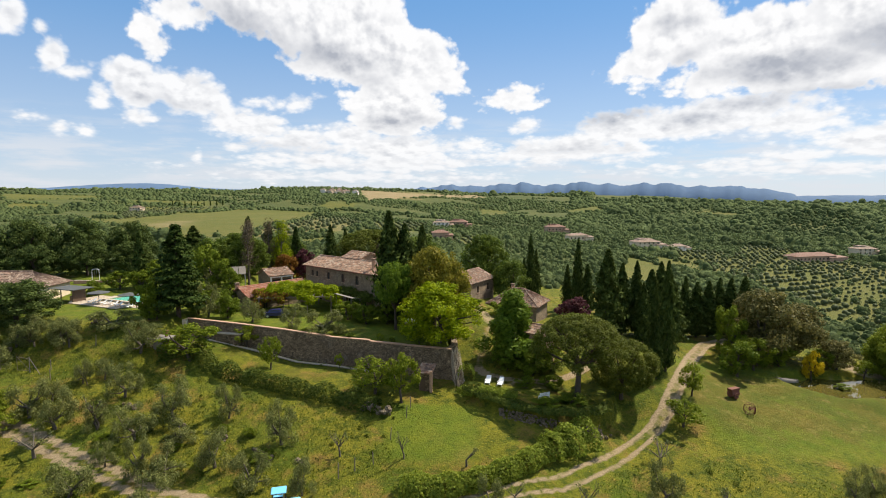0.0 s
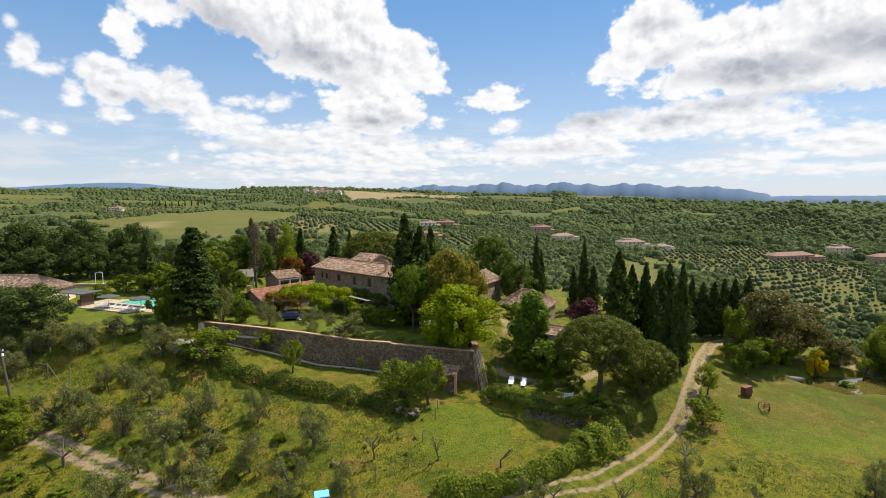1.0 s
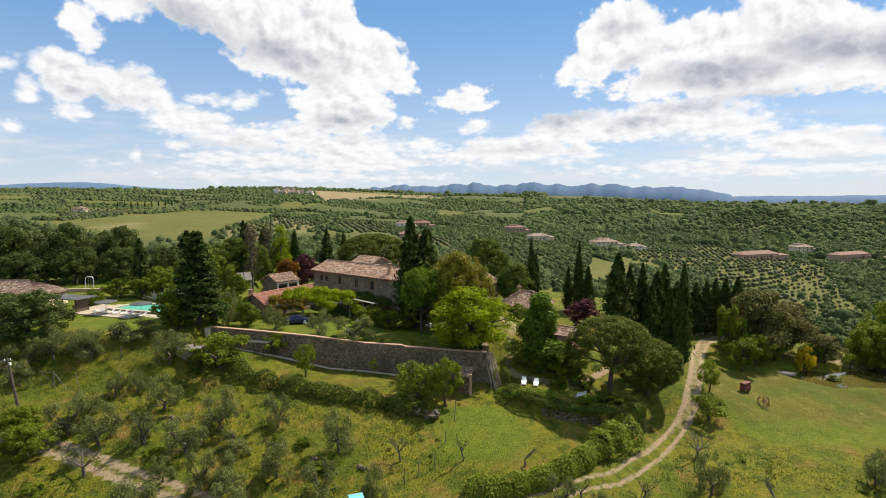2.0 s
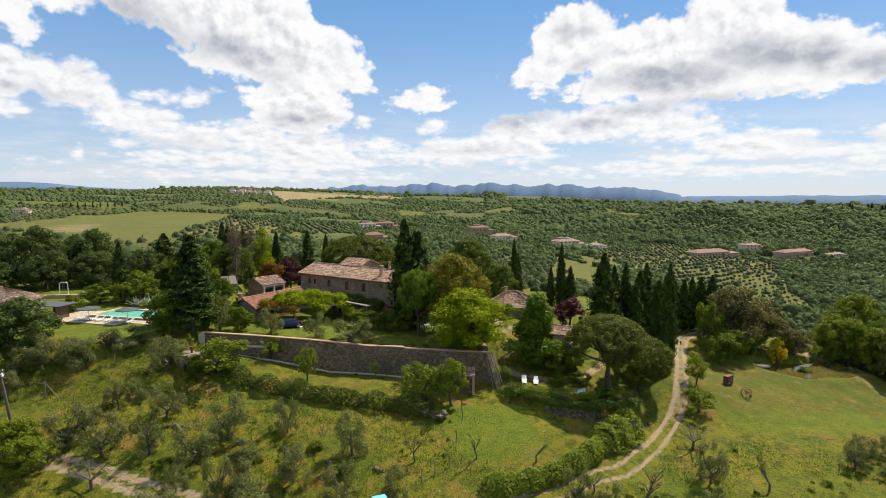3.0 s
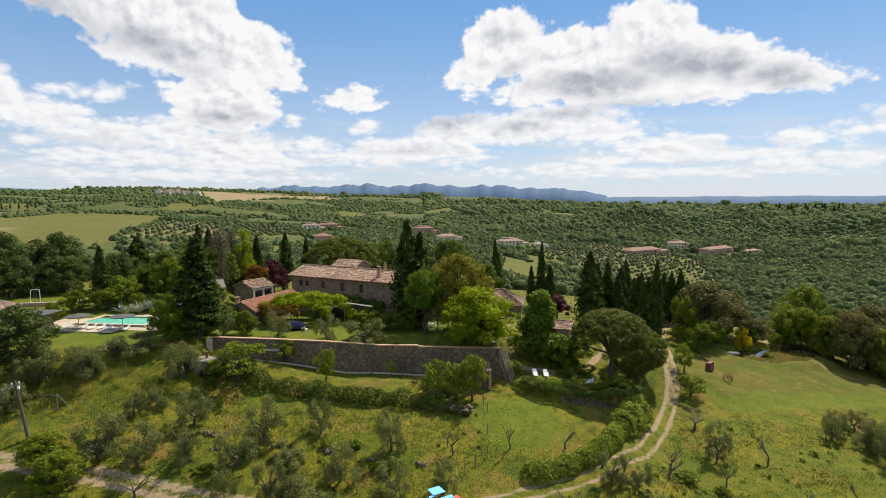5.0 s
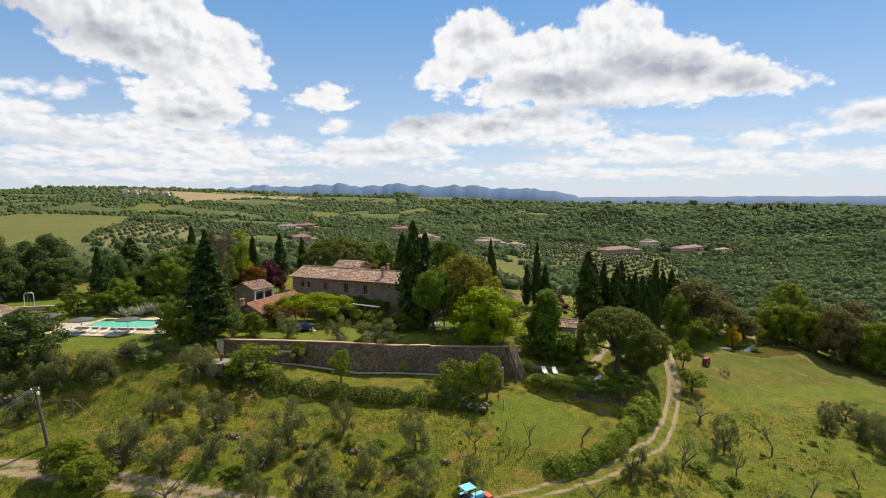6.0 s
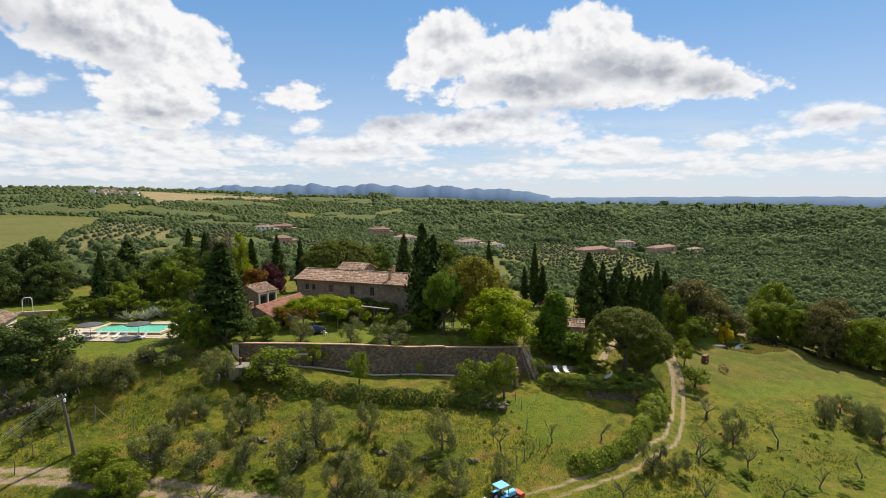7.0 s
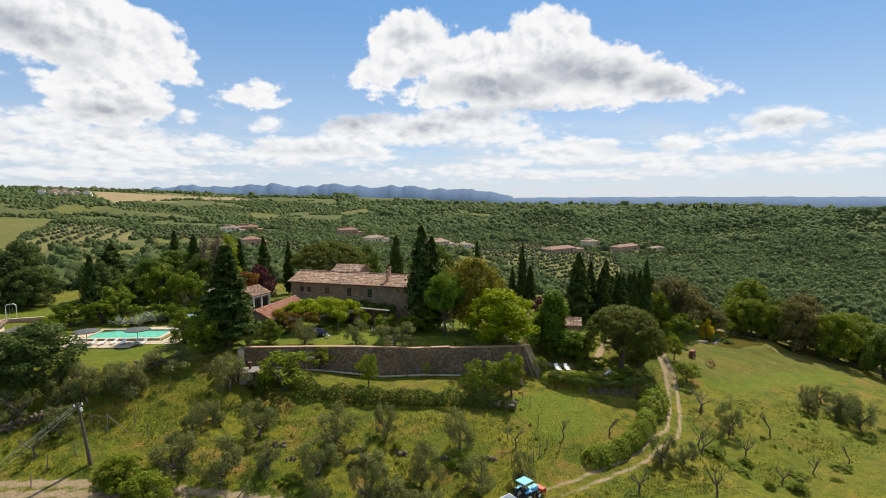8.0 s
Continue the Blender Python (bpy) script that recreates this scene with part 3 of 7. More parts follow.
def tube(path, radii, n=7):
    """Tapered tube along a path: verts and quads."""
    path = [Vector(p) for p in path]
    vs, fs = [], []
    for i, p in enumerate(path):
        d = (path[min(i + 1, len(path) - 1)] - path[max(i - 1, 0)]).normalized()
        a = d.orthogonal().normalized()
        b = d.cross(a)
        for k in range(n):
            t = 2 * math.pi * k / n
            vs.append(p + (a * math.cos(t) + b * math.sin(t)) * radii[i])
    for i in range(len(path) - 1):
        for k in range(n):
            fs.append((i * n + k, i * n + (k + 1) % n, (i + 1) * n + (k + 1) % n, (i + 1) * n + k))
    return vs, fs


def tubes(name, items, material, n=7):
    vs, fs = [], []
    for path, radii in items:
        v, f = tube(path, radii, n)
        o = len(vs)
        vs += v
        fs += [tuple(i + o for i in q) for q in f]
    return mesh_of(name, vs, fs, material, True)


def unit(v):
    return v / np.maximum(np.linalg.norm(v, axis=1, keepdims=True), 1e-6)


def cards(pos, normal, size, rng, aspect=0.55, along=None):
    """Small bent kite-shaped leaf sprays at pos, facing about normal: verts and quads."""
    n = len(pos)
    nrm = unit(normal + rng.normal(0, 0.55, (n, 3)))
    t = rng.normal(0, 1, (n, 3)) if along is None else along + rng.normal(0, 0.35, (n, 3))
    t = unit(t - nrm * (t * nrm).sum(1, keepdims=True))
    b = np.cross(nrm, t)
    s = (size * rng.uniform(0.65, 1.4, n))[:, None]
    bend = nrm * s * 0.12
    v = np.stack([pos - t * s * 0.5, pos + b * s * aspect * 0.5 + bend, pos + t * s * 0.5, pos - b * s * aspect * 0.5 + bend], 1).reshape(-1, 3)
    f = np.arange(4 * n).reshape(n, 4)
    return v, f


def blob_crown(rng, blobs, n, size, inner=0.45, up=0.25, aspect=0.6):
    """Leaf sprays over the shells of many clumps (x, y, z, r, flatness)."""
    blobs = np.array(blobs, float)
    w = blobs[:, 3] ** 2
    k = rng.choice(len(blobs), n, p=w / w.sum())
    d = unit(rng.normal(0, 1, (n, 3)))
    rad = blobs[k, 3] * (inner + (1.08 - inner) * rng.uniform(0, 1, n) ** 0.5)
    off = d * rad[:, None]
    off[:, 2] *= blobs[k, 4]
    return cards(blobs[k, :3] + off, d + np.array([0, 0, up]), size, rng, aspect)


def limbs_to(base, fork, targets, r, rng, bend=0.25):
    """Trunk from base to fork, then one limb to each target."""
    items = [([base, (base[0] * 0.6 + fork[0] * 0.4 + rng.normal(0, 0.06), base[1] * 0.6 + fork[1] * 0.4, base[2] + (fork[2] - base[2]) * 0.5), fork], [r * 1.25, r * 0.95, r * 0.8])]
    for q in targets:
        mid = [(a + b) / 2 + rng.normal(0, bend) for a, b in zip(fork, q)]
        items.append(([fork, mid, q], [r * 0.6, r * 0.38, r * 0.12]))
    return items


# ---------------------------------------------------------------- trees
PROTO = {}


def proto(kind, seed):
    """Trunk and crown meshes of one plant, at a nominal height and crown radius."""
    key = (kind, seed)
    if key in PROTO:
        return PROTO[key]
    rng = np.random.default_rng(hash_of(kind) + seed * 17)
    trunk = None
    if kind == "olive":
        H, R = 4.4, 2.6
        fork = (rng.normal(0, 0.15), rng.normal(0, 0.15), rng.uniform(0.7, 1.2))
        blobs = []
        for i in range(18):
            a, q = rng.uniform(0, 2 * math.pi), R * math.sqrt(rng.uniform(0.05, 1)) * 0.78
            blobs.append((q * math.cos(a), q * math.sin(a), rng.uniform(1.0, 3.9) - 0.3 * q, rng.uniform(0.4, 0.85), 1.0))
        tg = [b[:3] for b in blobs[:6]]
        trunk = tubes("trunk", limbs_to((0, 0, -0.3), fork, tg, 0.20, rng), M["greybark"])
        v, f = blob_crown(rng, blobs, 3600, 0.235, 0.1, 0.35, 0.34)
        crown = mesh_np("crown", v, f, M["olive"])
    elif kind in ("leafy", "fruit", "lime", "oak", "ilex", "gold", "sunny", "holm", "fresh", "ball", "purple", "russet", "yellow"):
        big = kind in ("lime", "oak", "ilex", "gold", "sunny", "holm", "ball")
        H, R = (10.0, 5.2) if big else (5.2, 2.6)
        nb = 130 if big else 44
        blobs, low = [], {"oak": 0.14, "ilex": 0.12, "gold": 0.2, "lime": 0.16, "fresh": 0.33, "fruit": 0.30, "ball": 0.46}.get(kind, 0.18)
        for i in range(nb):
            a = rng.uniform(0, 2 * math.pi)
            z = rng.uniform(low, 0.93)
            prof = math.sin(math.pi * min(1, (z - low) / (1.02 - low) * 0.80 + 0.22)) ** 0.6
            q = R * prof * (rng.uniform(0.30, 0.88) if i % 4 else rng.uniform(0.85, 1.0))
            blobs.append((q * math.cos(a), q * math.sin(a), z * H, R * (rng.uniform(0.10, 0.23) if big else rng.uniform(0.12, 0.27)), 0.85))
        fork = (rng.normal(0, 0.2), rng.normal(0, 0.2), H * 0.3)
        trunk = tubes("trunk", limbs_to((0, 0, -0.4), fork, [b[:3] for b in blobs[:9]], 0.034 * H, rng, 0.3), M["bark"])
        if big:
            v, f = blob_crown(rng, blobs, 14000, 0.36, 0.30, 0.4, 0.62)
        else:
            v, f = blob_crown(rng, blobs, 2400 if kind == "fruit" else 4600, 0.27, 0.35, 0.4, 0.62)
        crown = mesh_np("crown", v, f, M["fresh" if kind == "ball" else kind])
    elif kind == "cone":
        H, R = 8.2, 3.3
        blobs = []
        for i in range(70):
            z = rng.uniform(0.08, 0.95)
            q = R * min(1, (1.0 - z) * 1.02 + 0.05) * rng.uniform(0.4, 0.95)
            a = rng.uniform(0, 2 * math.pi)
            blobs.append((q * math.cos(a), q * math.sin(a), z * H, rng.uniform(0.55, 1.0), 0.85))
        trunk = tubes("trunk", [([(0, 0, -0.3), (0, 0, H * 0.5), (0, 0, H * 0.9)], [0.3, 0.2, 0.04])], M["bark"])
        v, f = blob_crown(rng, blobs, 13000, 0.30, 0.45, 0.4, 0.65)
        crown = mesh_np("crown", v, f, M["fresh"])
    elif kind in ("cypress", "far_cypress"):
        H, R = 14.0, 1.35
        n = 4800 if kind == "cypress" else 700
        z = rng.uniform(0.02, 1.0, n) ** 0.9
        a = rng.uniform(0, 2 * math.pi, n)
        lump = 1 + 0.26 * np.sin(a * 3 + z * 21 + seed) + 0.22 * np.sin(a * 5 - z * 37 + seed * 2) + 0.26 * np.sin(a * 2 + z * 71 + seed * 3) * np.sin(z * 17 + seed)
        r = R * np.minimum(1, (0.45 + 3.5 * z)) * np.clip((1 - z) * 1.5, 0, 1) ** 0.75 * lump * np.where(rng.uniform(0, 1, n) < 0.12, rng.uniform(1.0, 1.35, n), rng.uniform(0.5, 1.05, n))
        pos = np.stack([r * np.cos(a), r * np.sin(a), z * H + 0.25], 1)
        out = np.stack([np.cos(a), np.sin(a), np.full(n, 0.25)], 1)
        v, f = cards(pos, out, 0.60 if kind == "cypress" else 1.3, rng, 0.42, np.tile((0, 0, 1.0), (n, 1)) + out * 0.25)
        crown = mesh_np("crown", v, f, M["cypress"])
        trunk = tubes("trunk", [([(0, 0, -0.4), (0, 0, H * 0.45), (0, 0, H * 0.85)], [0.24, 0.18, 0.05])], M["bark"])
    elif kind == "cedar":
        H, R = 15.0, 5.2
        items = [([(0, 0, -0.4), (0.1, 0, H * 0.5), (0, 0, H * 0.98)], [0.42, 0.26, 0.03])]
        P, D = [], []
        for i in range(125):
            z = 0.10 + 0.88 * (i / 125) ** 0.92
            ln = R * (1.02 - z) ** 0.72 * rng.uniform(0.65, 1.08) * (0.75 if z < 0.16 else 1)
            a = i * 2.399 + rng.normal(0, 0.2)
            k = max(16, int(190 * ln / R) + 24)
            s = rng.uniform(0.12, 1, k) ** 0.7
            side = rng.normal(0, 0.22, k) * ln * s * 0.9
            px = ln * s * math.cos(a) - side * math.sin(a)
            py = ln * s * math.sin(a) + side * math.cos(a)
            pz = z * H - 0.16 * ln * s * s + 0.10 * ln * s + rng.normal(0, 0.12, k)
            P.append(np.stack([px, py, pz], 1))
            D.append(np.stack([np.cos(a) * np.ones(k) * 0.5, np.sin(a) * np.ones(k) * 0.5, np.ones(k)], 1))
            if i % 2 == 0:
                items.append(([(0, 0, z * H), (ln * 0.5 * math.cos(a), ln * 0.5 * math.sin(a), z * H), (ln * 0.85 * math.cos(a), ln * 0.85 * math.sin(a), z * H - 0.04 * ln)], [0.07, 0.05, 0.02]))
        P, D = np.concatenate(P), np.concatenate(D)
        v, f = cards(P, D, 0.48, rng, 0.55)
        crown = mesh_np("crown", v, f, M["cedar"])
        trunk = tubes("trunk", items, M["bark"], 6)
    elif kind == "pine":
        H, R = 12.5, 6.2
        blobs = []
        for i in range(330):
            # a shallow dome, closed above and ragged below
            a, q = rng.uniform(0, 2 * math.pi), math.sqrt(rng.uniform(0, 1))
            top = 0.50 + 0.44 * math.sqrt(max(0.0, 1 - q ** 2.2))
            low = 0.47 - 0.05 * q + 0.06 * math.sin(3 * a + seed)
            z = top - 0.05 if i % 4 else low + (top - low) * rng.uniform(0, 0.6)
            blobs.append((R * 0.93 * q * math.cos(a), R * 0.93 * q * math.sin(a), H * z, rng.uniform(0.38, 0.72), 0.8))
        fork = (0.2, 0.1, H * 0.36)
        trunk = tubes("trunk", limbs_to((0, 0, -0.4), fork, [b[:3] for b in blobs[:14]], 0.36, rng, 0.4), M["bark"], 9)
        v, f = blob_crown(rng, blobs, 36000, 0.27, 0.3, 0.8, 0.34)
        crown = mesh_np("crown", v, f, M["pine"])
    elif kind == "low_pine":
        H, R = 9.0, 4.9
        blobs = []
        for i in range(300):
            # a round head, hanging low on all sides
            d = rng.normal(0, 1, 3)
            d /= np.linalg.norm(d)
            q = 0.90 if i % 5 else rng.uniform(0.3, 0.8)
            blobs.append((R * q * d[0], R * q * d[1], H * (0.54 + 0.40 * q * d[2]), rng.uniform(0.38, 0.70), 0.8))
        trunk = tubes("trunk", limbs_to((0, 0, -0.4), (0.1, 0.1, H * 0.25), [b[:3] for b in blobs[:12]], 0.28, rng, 0.3), M["bark"], 8)
        v, f = blob_crown(rng, blobs, 30000, 0.27, 0.3, 0.8, 0.34)
        crown = mesh_np("crown", v, f, M["pine"])
    elif kind in ("poplar", "bare_poplar"):
        # upright limbs along a straight stem, one sort still nearly leafless
        H, R = 14.0, 2.2
        items, blobs = [([(0, 0, -0.4), (0.1, 0.05, H * 0.5), (0, 0, H * 0.97)], [0.26, 0.16, 0.03])], []
        for i in range(46):
            z, a = rng.uniform(0.18, 0.92), rng.uniform(0, 2 * math.pi)
            ln = R * (1.05 - z) ** 0.5 * rng.uniform(0.5, 1.0)
            tip = (ln * math.cos(a), ln * math.sin(a), z * H + rng.uniform(1.2, 2.2))
            items.append(([(0, 0, z * H), (tip[0] * 0.6, tip[1] * 0.6, z * H + 0.5), tip], [0.07, 0.045, 0.012]))
            blobs.append((*tip, rng.uniform(0.45, 0.8), 1.3))
            blobs.append((tip[0] * 0.6, tip[1] * 0.6, tip[2] - 0.6, rng.uniform(0.4, 0.7), 1.2))
        trunk = tubes("trunk", items, M["greybark"], 5)
        v, f = blob_crown(rng, blobs, 4200 if kind == "poplar" else 1500, 0.28, 0.2, 0.3, 0.5)
        crown = mesh_np("crown", v, f, M["lime" if kind == "poplar" else "twigs"])
    elif kind == "bare":
        H, R = 3.0, 1.3
        items = []
        fork = (rng.normal(0, 0.15), rng.normal(0, 0.15), 1.0)
        items.append(([(0, 0, -0.3), (0.05, 0.04, 0.5), fork], [0.15, 0.12, 0.10]))
        tips = []
        for i in range(5):
            a = rng.uniform(0, 2 * math.pi)
            q = (fork[0] + 0.7 * math.cos(a), fork[1] + 0.7 * math.sin(a), rng.uniform(1.5, 2.2))
            items.append(([fork, q], [0.07, 0.045]))
            for j in range(3):
                b = a + rng.normal(0, 0.7)
                tip = (q[0] + 0.55 * math.cos(b), q[1] + 0.55 * math.sin(b), q[2] + rng.uniform(0.3, 0.9))
                items.append(([q, tip], [0.035, 0.012]))
                tips.append((*tip, 0.28, 1.0))
        trunk = tubes("trunk", items, M["greybark"], 6)
        v, f = blob_crown(rng, tips, 110, 0.22, 0.2, 0.2, 0.4)
        crown = mesh_np("crown", v, f, M["olive"])
    PROTO[key] = (trunk, crown, H, R)
    return PROTO[key]


def hash_of(s):
    return sum(ord(c) * (i + 3) for i, c in enumerate(s))


COUNT = {}


def plant(kind, name, x, y, h, r, label, category="tree", group="", z=None):
    i = COUNT[kind] = COUNT.get(kind, 0) + 1
    few = kind in ("ilex", "cedar", "pine", "low_pine", "sunny", "holm", "cone", "lime", "purple", "russet", "yellow")
    seed = i % (2 if few else 5)
    trunk, crown, H, R = proto(kind, seed)
    spin = (i * 137.5 + x * 7) % 360
    base = gz(x, y) if z is None else z
    e = thing(name, pose(x, y, base - 0.05, 0, 0, spin) @ Matrix.Diagonal((r / R, r / R, h / H, 1)), label, category, group)
    put("trunk", trunk, e)
    put("crown", crown, e)
    return e


def hedge(name, pts, width, tall, material, n_per_m, label, size=0.3, trim=0.0, wild=0.3):
    """A hedge along a line: a woody core and a coat of leaf sprays."""
    rng = np.random.default_rng(int(abs(pts[0][0]) * 100))
    P, D = [], []
    for (x0, y0), (x1, y1) in zip(pts, pts[1:]):
        ln = math.hypot(x1 - x0, y1 - y0)
        n = int(ln * n_per_m)
        s = rng.uniform(0, 1, n)
        nx, ny = -(y1 - y0) / ln, (x1 - x0) / ln
        a = rng.uniform(-0.15, math.pi + 0.15, n)
        cx, cy = x0 + (x1 - x0) * s, y0 + (y1 - y0) * s
        lump = 1 + wild * (np.sin(cx * 1.9 + cy * 0.7) * 0.5 + np.sin(cx * 0.8 - cy * 1.7 + 2) * 0.5)
        e = 1.0 if trim == 0 else 0.55
        off = np.sign(np.cos(a)) * np.abs(np.cos(a)) ** e * width / 2 * lump * rng.uniform(0.8, 1.05, n)
        up = np.abs(np.sin(a)) ** e * tall * lump * rng.uniform(0.75, 1.04, n)
        px, py = cx + nx * off, cy + ny * off
        P.append(np.stack([px, py, height(cx, cy) + up], 1))
        D.append(np.stack([nx * np.cos(a), ny * np.cos(a), np.sin(a) + 0.1], 1))
    c = pts[len(pts) // 2]
    base = Vector((c[0], c[1], gz(*c)))
    v, f = cards(np.concatenate(P), np.concatenate(D), size, rng, 0.7)
    e = put(name, mesh_np(name, v - np.array(base), f, material), at=Matrix.Translation(base))
    return tagged(e, label, "hedge")


# ---------------------------------------------------------------- ground sheet
def inside(poly, x, y):
    x, y = np.asarray(x, float), np.asarray(y, float)
    c = np.zeros(x.shape, bool)
    for (x0, y0), (x1, y1) in zip(poly, poly[1:] + poly[:1]):
        if y0 != y1:
            c ^= ((y0 > y) != (y1 > y)) & (x < (x1 - x0) * (y - y0) / (y1 - y0) + x0)
    return c


def off_line(pts, x, y):
    """Distance from a polyline, and the side."""
    best = np.full(np.shape(x), 1e9)
    for (x0, y0), (x1, y1) in zip(pts, pts[1:]):
        dx, dy = x1 - x0, y1 - y0
        t = np.clip(((x - x0) * dx + (y - y0) * dy) / (dx * dx + dy * dy), 0, 1)
        best = np.minimum(best, np.hypot(x - x0 - t * dx, y - y0 - t * dy))
    return best


TRACK = [(75, 112), (60, 106), (48, 99), (42, 91), (36, 81), (30.4, 72.7), (25.5, 67.6), (19.6, 62), (12.5, 56.2), (3, 52.8), (-8, 51.4), (-20, 51.5), (-30, 54), (-41, 58.8), (-50, 62.6), (-60, 66.2), (-75, 70), (-100, 74)]
YARD = [(40, 92), (30, 97), (20, 99), (13, 96), (8.6, 92), (6.6, 86), (5.4, 80), (6.5, 76.2), (10, 74.6), (14, 74.5)]
WALK = [(5.0, 79.6), (6.0, 78.3), (8.6, 76.9), (11.3, 75.7), (14.2, 76.0), (17.6, 77.8), (20.6, 80.3), (23.8, 82.8), (29.1, 86.6)]
YARD_2 = [(8.6, 92), (7.5, 100), (6, 108)]
# light fields, ploughed land and groves of the far slopes
FIELDS = [
    [(-440, 660), (-350, 581), (-345, 653), (-341, 727), (-324, 868), (-187, 828), (-171, 798), (-165, 680), (-140, 440), (-124, 345), (-121, 315), (-142, 310), (-175, 335), (-252, 430), (-320, 500)],
    [(-590, 1025), (-421, 1041), (-397, 982), (-555, 968)],
    [(-810, 1011), (-672, 1072), (-627, 1004), (-678, 846)],
    [(-644, 822), (-601, 845), (-580, 812), (-623, 784)],
    [(-204, 902), (-201, 976), (-176, 985), (-154, 922), (-178, 878)],
    [(74, 1107), (131, 1076), (102, 959), (59, 872)],
    [(242, 1075), (328, 1158), (303, 1039), (232, 999)],
    [(453, 952), (465, 831), (432, 797), (432, 886)],
    [(162, 422), (180, 419), (201, 369), (175, 333), (156, 353), (146, 375)],
    [(138, 415), (157, 367), (122, 287), (87, 279)],
    [(-90, 253), (-72, 340), (-66, 394), (-58, 371), (-66, 284), (-77, 216), (-86, 223)],
    [(-71, 460), (-53, 478), (-45, 394), (-56, 360)],
    [(-40, 354), (-28, 347), (-27, 292), (-36, 290)],
]
BROWN = [
    [(-255, 1653), (108, 1626), (76, 1420), (-22, 1323), (-94, 1243), (-138, 1009), (-177, 1213)],
    [(7, 1583), (131, 1468), (106, 1371), (-5, 1313)],
    [(-236, 439), (-273, 543), (-262, 566), (-221, 478), (-201, 395)],
]
GROVES = [
    [(-129, 377), (-155, 653), (-121, 688), (-79, 579), (-75, 434), (-93, 340), (-110, 318)],
    [(276, 384), (305, 380), (249, 276), (233, 261), (216, 272), (227, 316)],
    [(208, 497), (247, 482), (251, 427), (200, 350), (195, 371), (176, 408)],
    [(239, 416), (304, 433), (313, 385), (209, 255), (198, 268), (195, 284), (184, 317)],
    [(317, 573), (340, 535), (367, 443), (268, 313), (195, 310), (179, 366)],
    [(-81, 615), (-17, 654), (-18, 509), (-54, 433)],
    [(-314, 533), (-425, 725), (-507, 897), (-353, 906), (-357, 764), (-356, 674)],
    [(11, 446), (40, 492), (31, 388), (7, 345)],
]


def build_ground():
    def grow(start, stop, step, ratio):
        out, s = [], step
        while start < stop:
            s *= ratio
            start += s
            out.append(start)
        return out

    xr, xl = grow(100, 5200, 0.45, 1.08), grow(-108, 5000, 0.45, 1.08)
    xl = [-108 - (v + 108) for v in xl]
    xs = np.array(sorted(xl) + list(np.arange(-108, 100.01, 0.6)) + xr)
    yf = grow(132, 5200, 0.5, 1.08)
    yn = [46 - (v - 46) for v in grow(46, 900, 0.5, 1.12)]
    ys = np.array(sorted(yn) + list(np.arange(46, 132.01, 0.55)) + yf)
    X, Y = np.meshgrid(xs, ys)
    Z = height(X, Y)
    nx, ny = len(xs), len(ys)
    idx = np.arange(nx * ny).reshape(ny, nx)
    f = np.stack([idx[:-1, :-1], idx[:-1, 1:], idx[1:, 1:], idx[1:, :-1]], -1).reshape(-1, 4)
    me = mesh_np("ground", np.stack([X, Y, Z], -1).reshape(-1, 3), f, M["ground"], True)
    # cover: bare earth, mown lawn, dry grass / field, ploughed, wood floor
    d = off_line(TRACK, X, Y)
    ruts = np.exp(-((d - 0.8) / 0.30) ** 2) + 0.2 * np.exp(-(d / 0.8) ** 2)
    wide = ss(1.5, 0.9, d) * ss(60, 74, Y)
    dirt = np.clip(np.maximum(ruts * (0.8 + 0.2 * ss(58, 70, Y) + 0.7 * ss(-12, -24, X)), wide * 0.52), 0, 1)
    dirt = np.maximum(dirt, 0.45 * ss(1.2, 0.5, off_line(YARD, X, Y)))
    dirt = np.maximum(dirt, 0.55 * ss(2.0, 1.0, off_line(YARD_2, X, Y)))
    dirt = np.maximum(dirt, 0.22 * np.exp(-(((X + 28) / 12) ** 2 + ((Y - 61) / 4) ** 2)))
    dirt = np.maximum(dirt, 0.62 * ss(8, 2, np.hypot((X - 74), (Y - 94) * 1.6)))
    dirt = np.maximum(dirt, 0.40 * ss(3.0, 0.6, off_line([(66, 90), (70, 83), (73.5, 76), (78.5, 70.5), (83, 64)], X, Y)))
    dirt = np.maximum(dirt, 0.95 * ss(0.75, 0.35, off_line(WALK, X, Y)))
    on = (Y > wall_y(X)) & (X < 1.2) & (X > -42.2) & (Y < 112)
    lawn = on * 1.0
    lawn = np.maximum(lawn, ss(-41, -44, X) * ss(84, 88, Y) * ss(150, 128, Y))
    lawn = np.maximum(lawn, 0.75 * ss(30, 38, X) * ss(95, 88, Y) * ss(60, 68, Y) * ss(80, 70, X))
    lawn = np.maximum(lawn, 0.7 * ss(-10, -5, X) * ss(8, 2, X) * ss(72, 69, Y) * ss(56, 60, Y))
    lawn = np.maximum(lawn, 0.45 * ss(6, 16, X) * ss(60, 54, Y))
    dry = np.clip(0.22 * ss(-55, -48, X) * ss(-5, -12, X) * ss(72, 66, Y) + 0.66 * ss(30, 38, X) * ss(92, 84, Y) * ss(60, 74, Y), 0, 1)
    dry = np.maximum(dry, 0.4 * ss(0.5, 1.5, Y - (wall_y(X) - 8)) * (Y < wall_y(X)) * (X < -8) * (X > -42))
    far = ss(95, 170, np.hypot(X + 10, Y - 70))
    field, brown = np.zeros(X.shape), np.zeros(X.shape)
    for p in FIELDS:
        field[inside(p, X, Y)] = 0.85
    for p in GROVES:
        field[inside(p, X, Y)] = 0.85
    for p in BROWN:
        brown[inside(p, X, Y)] = 1 if p[0][1] > 1000 else 0.6
    brown[inside(GROVES[0], X, Y)] = 0.30
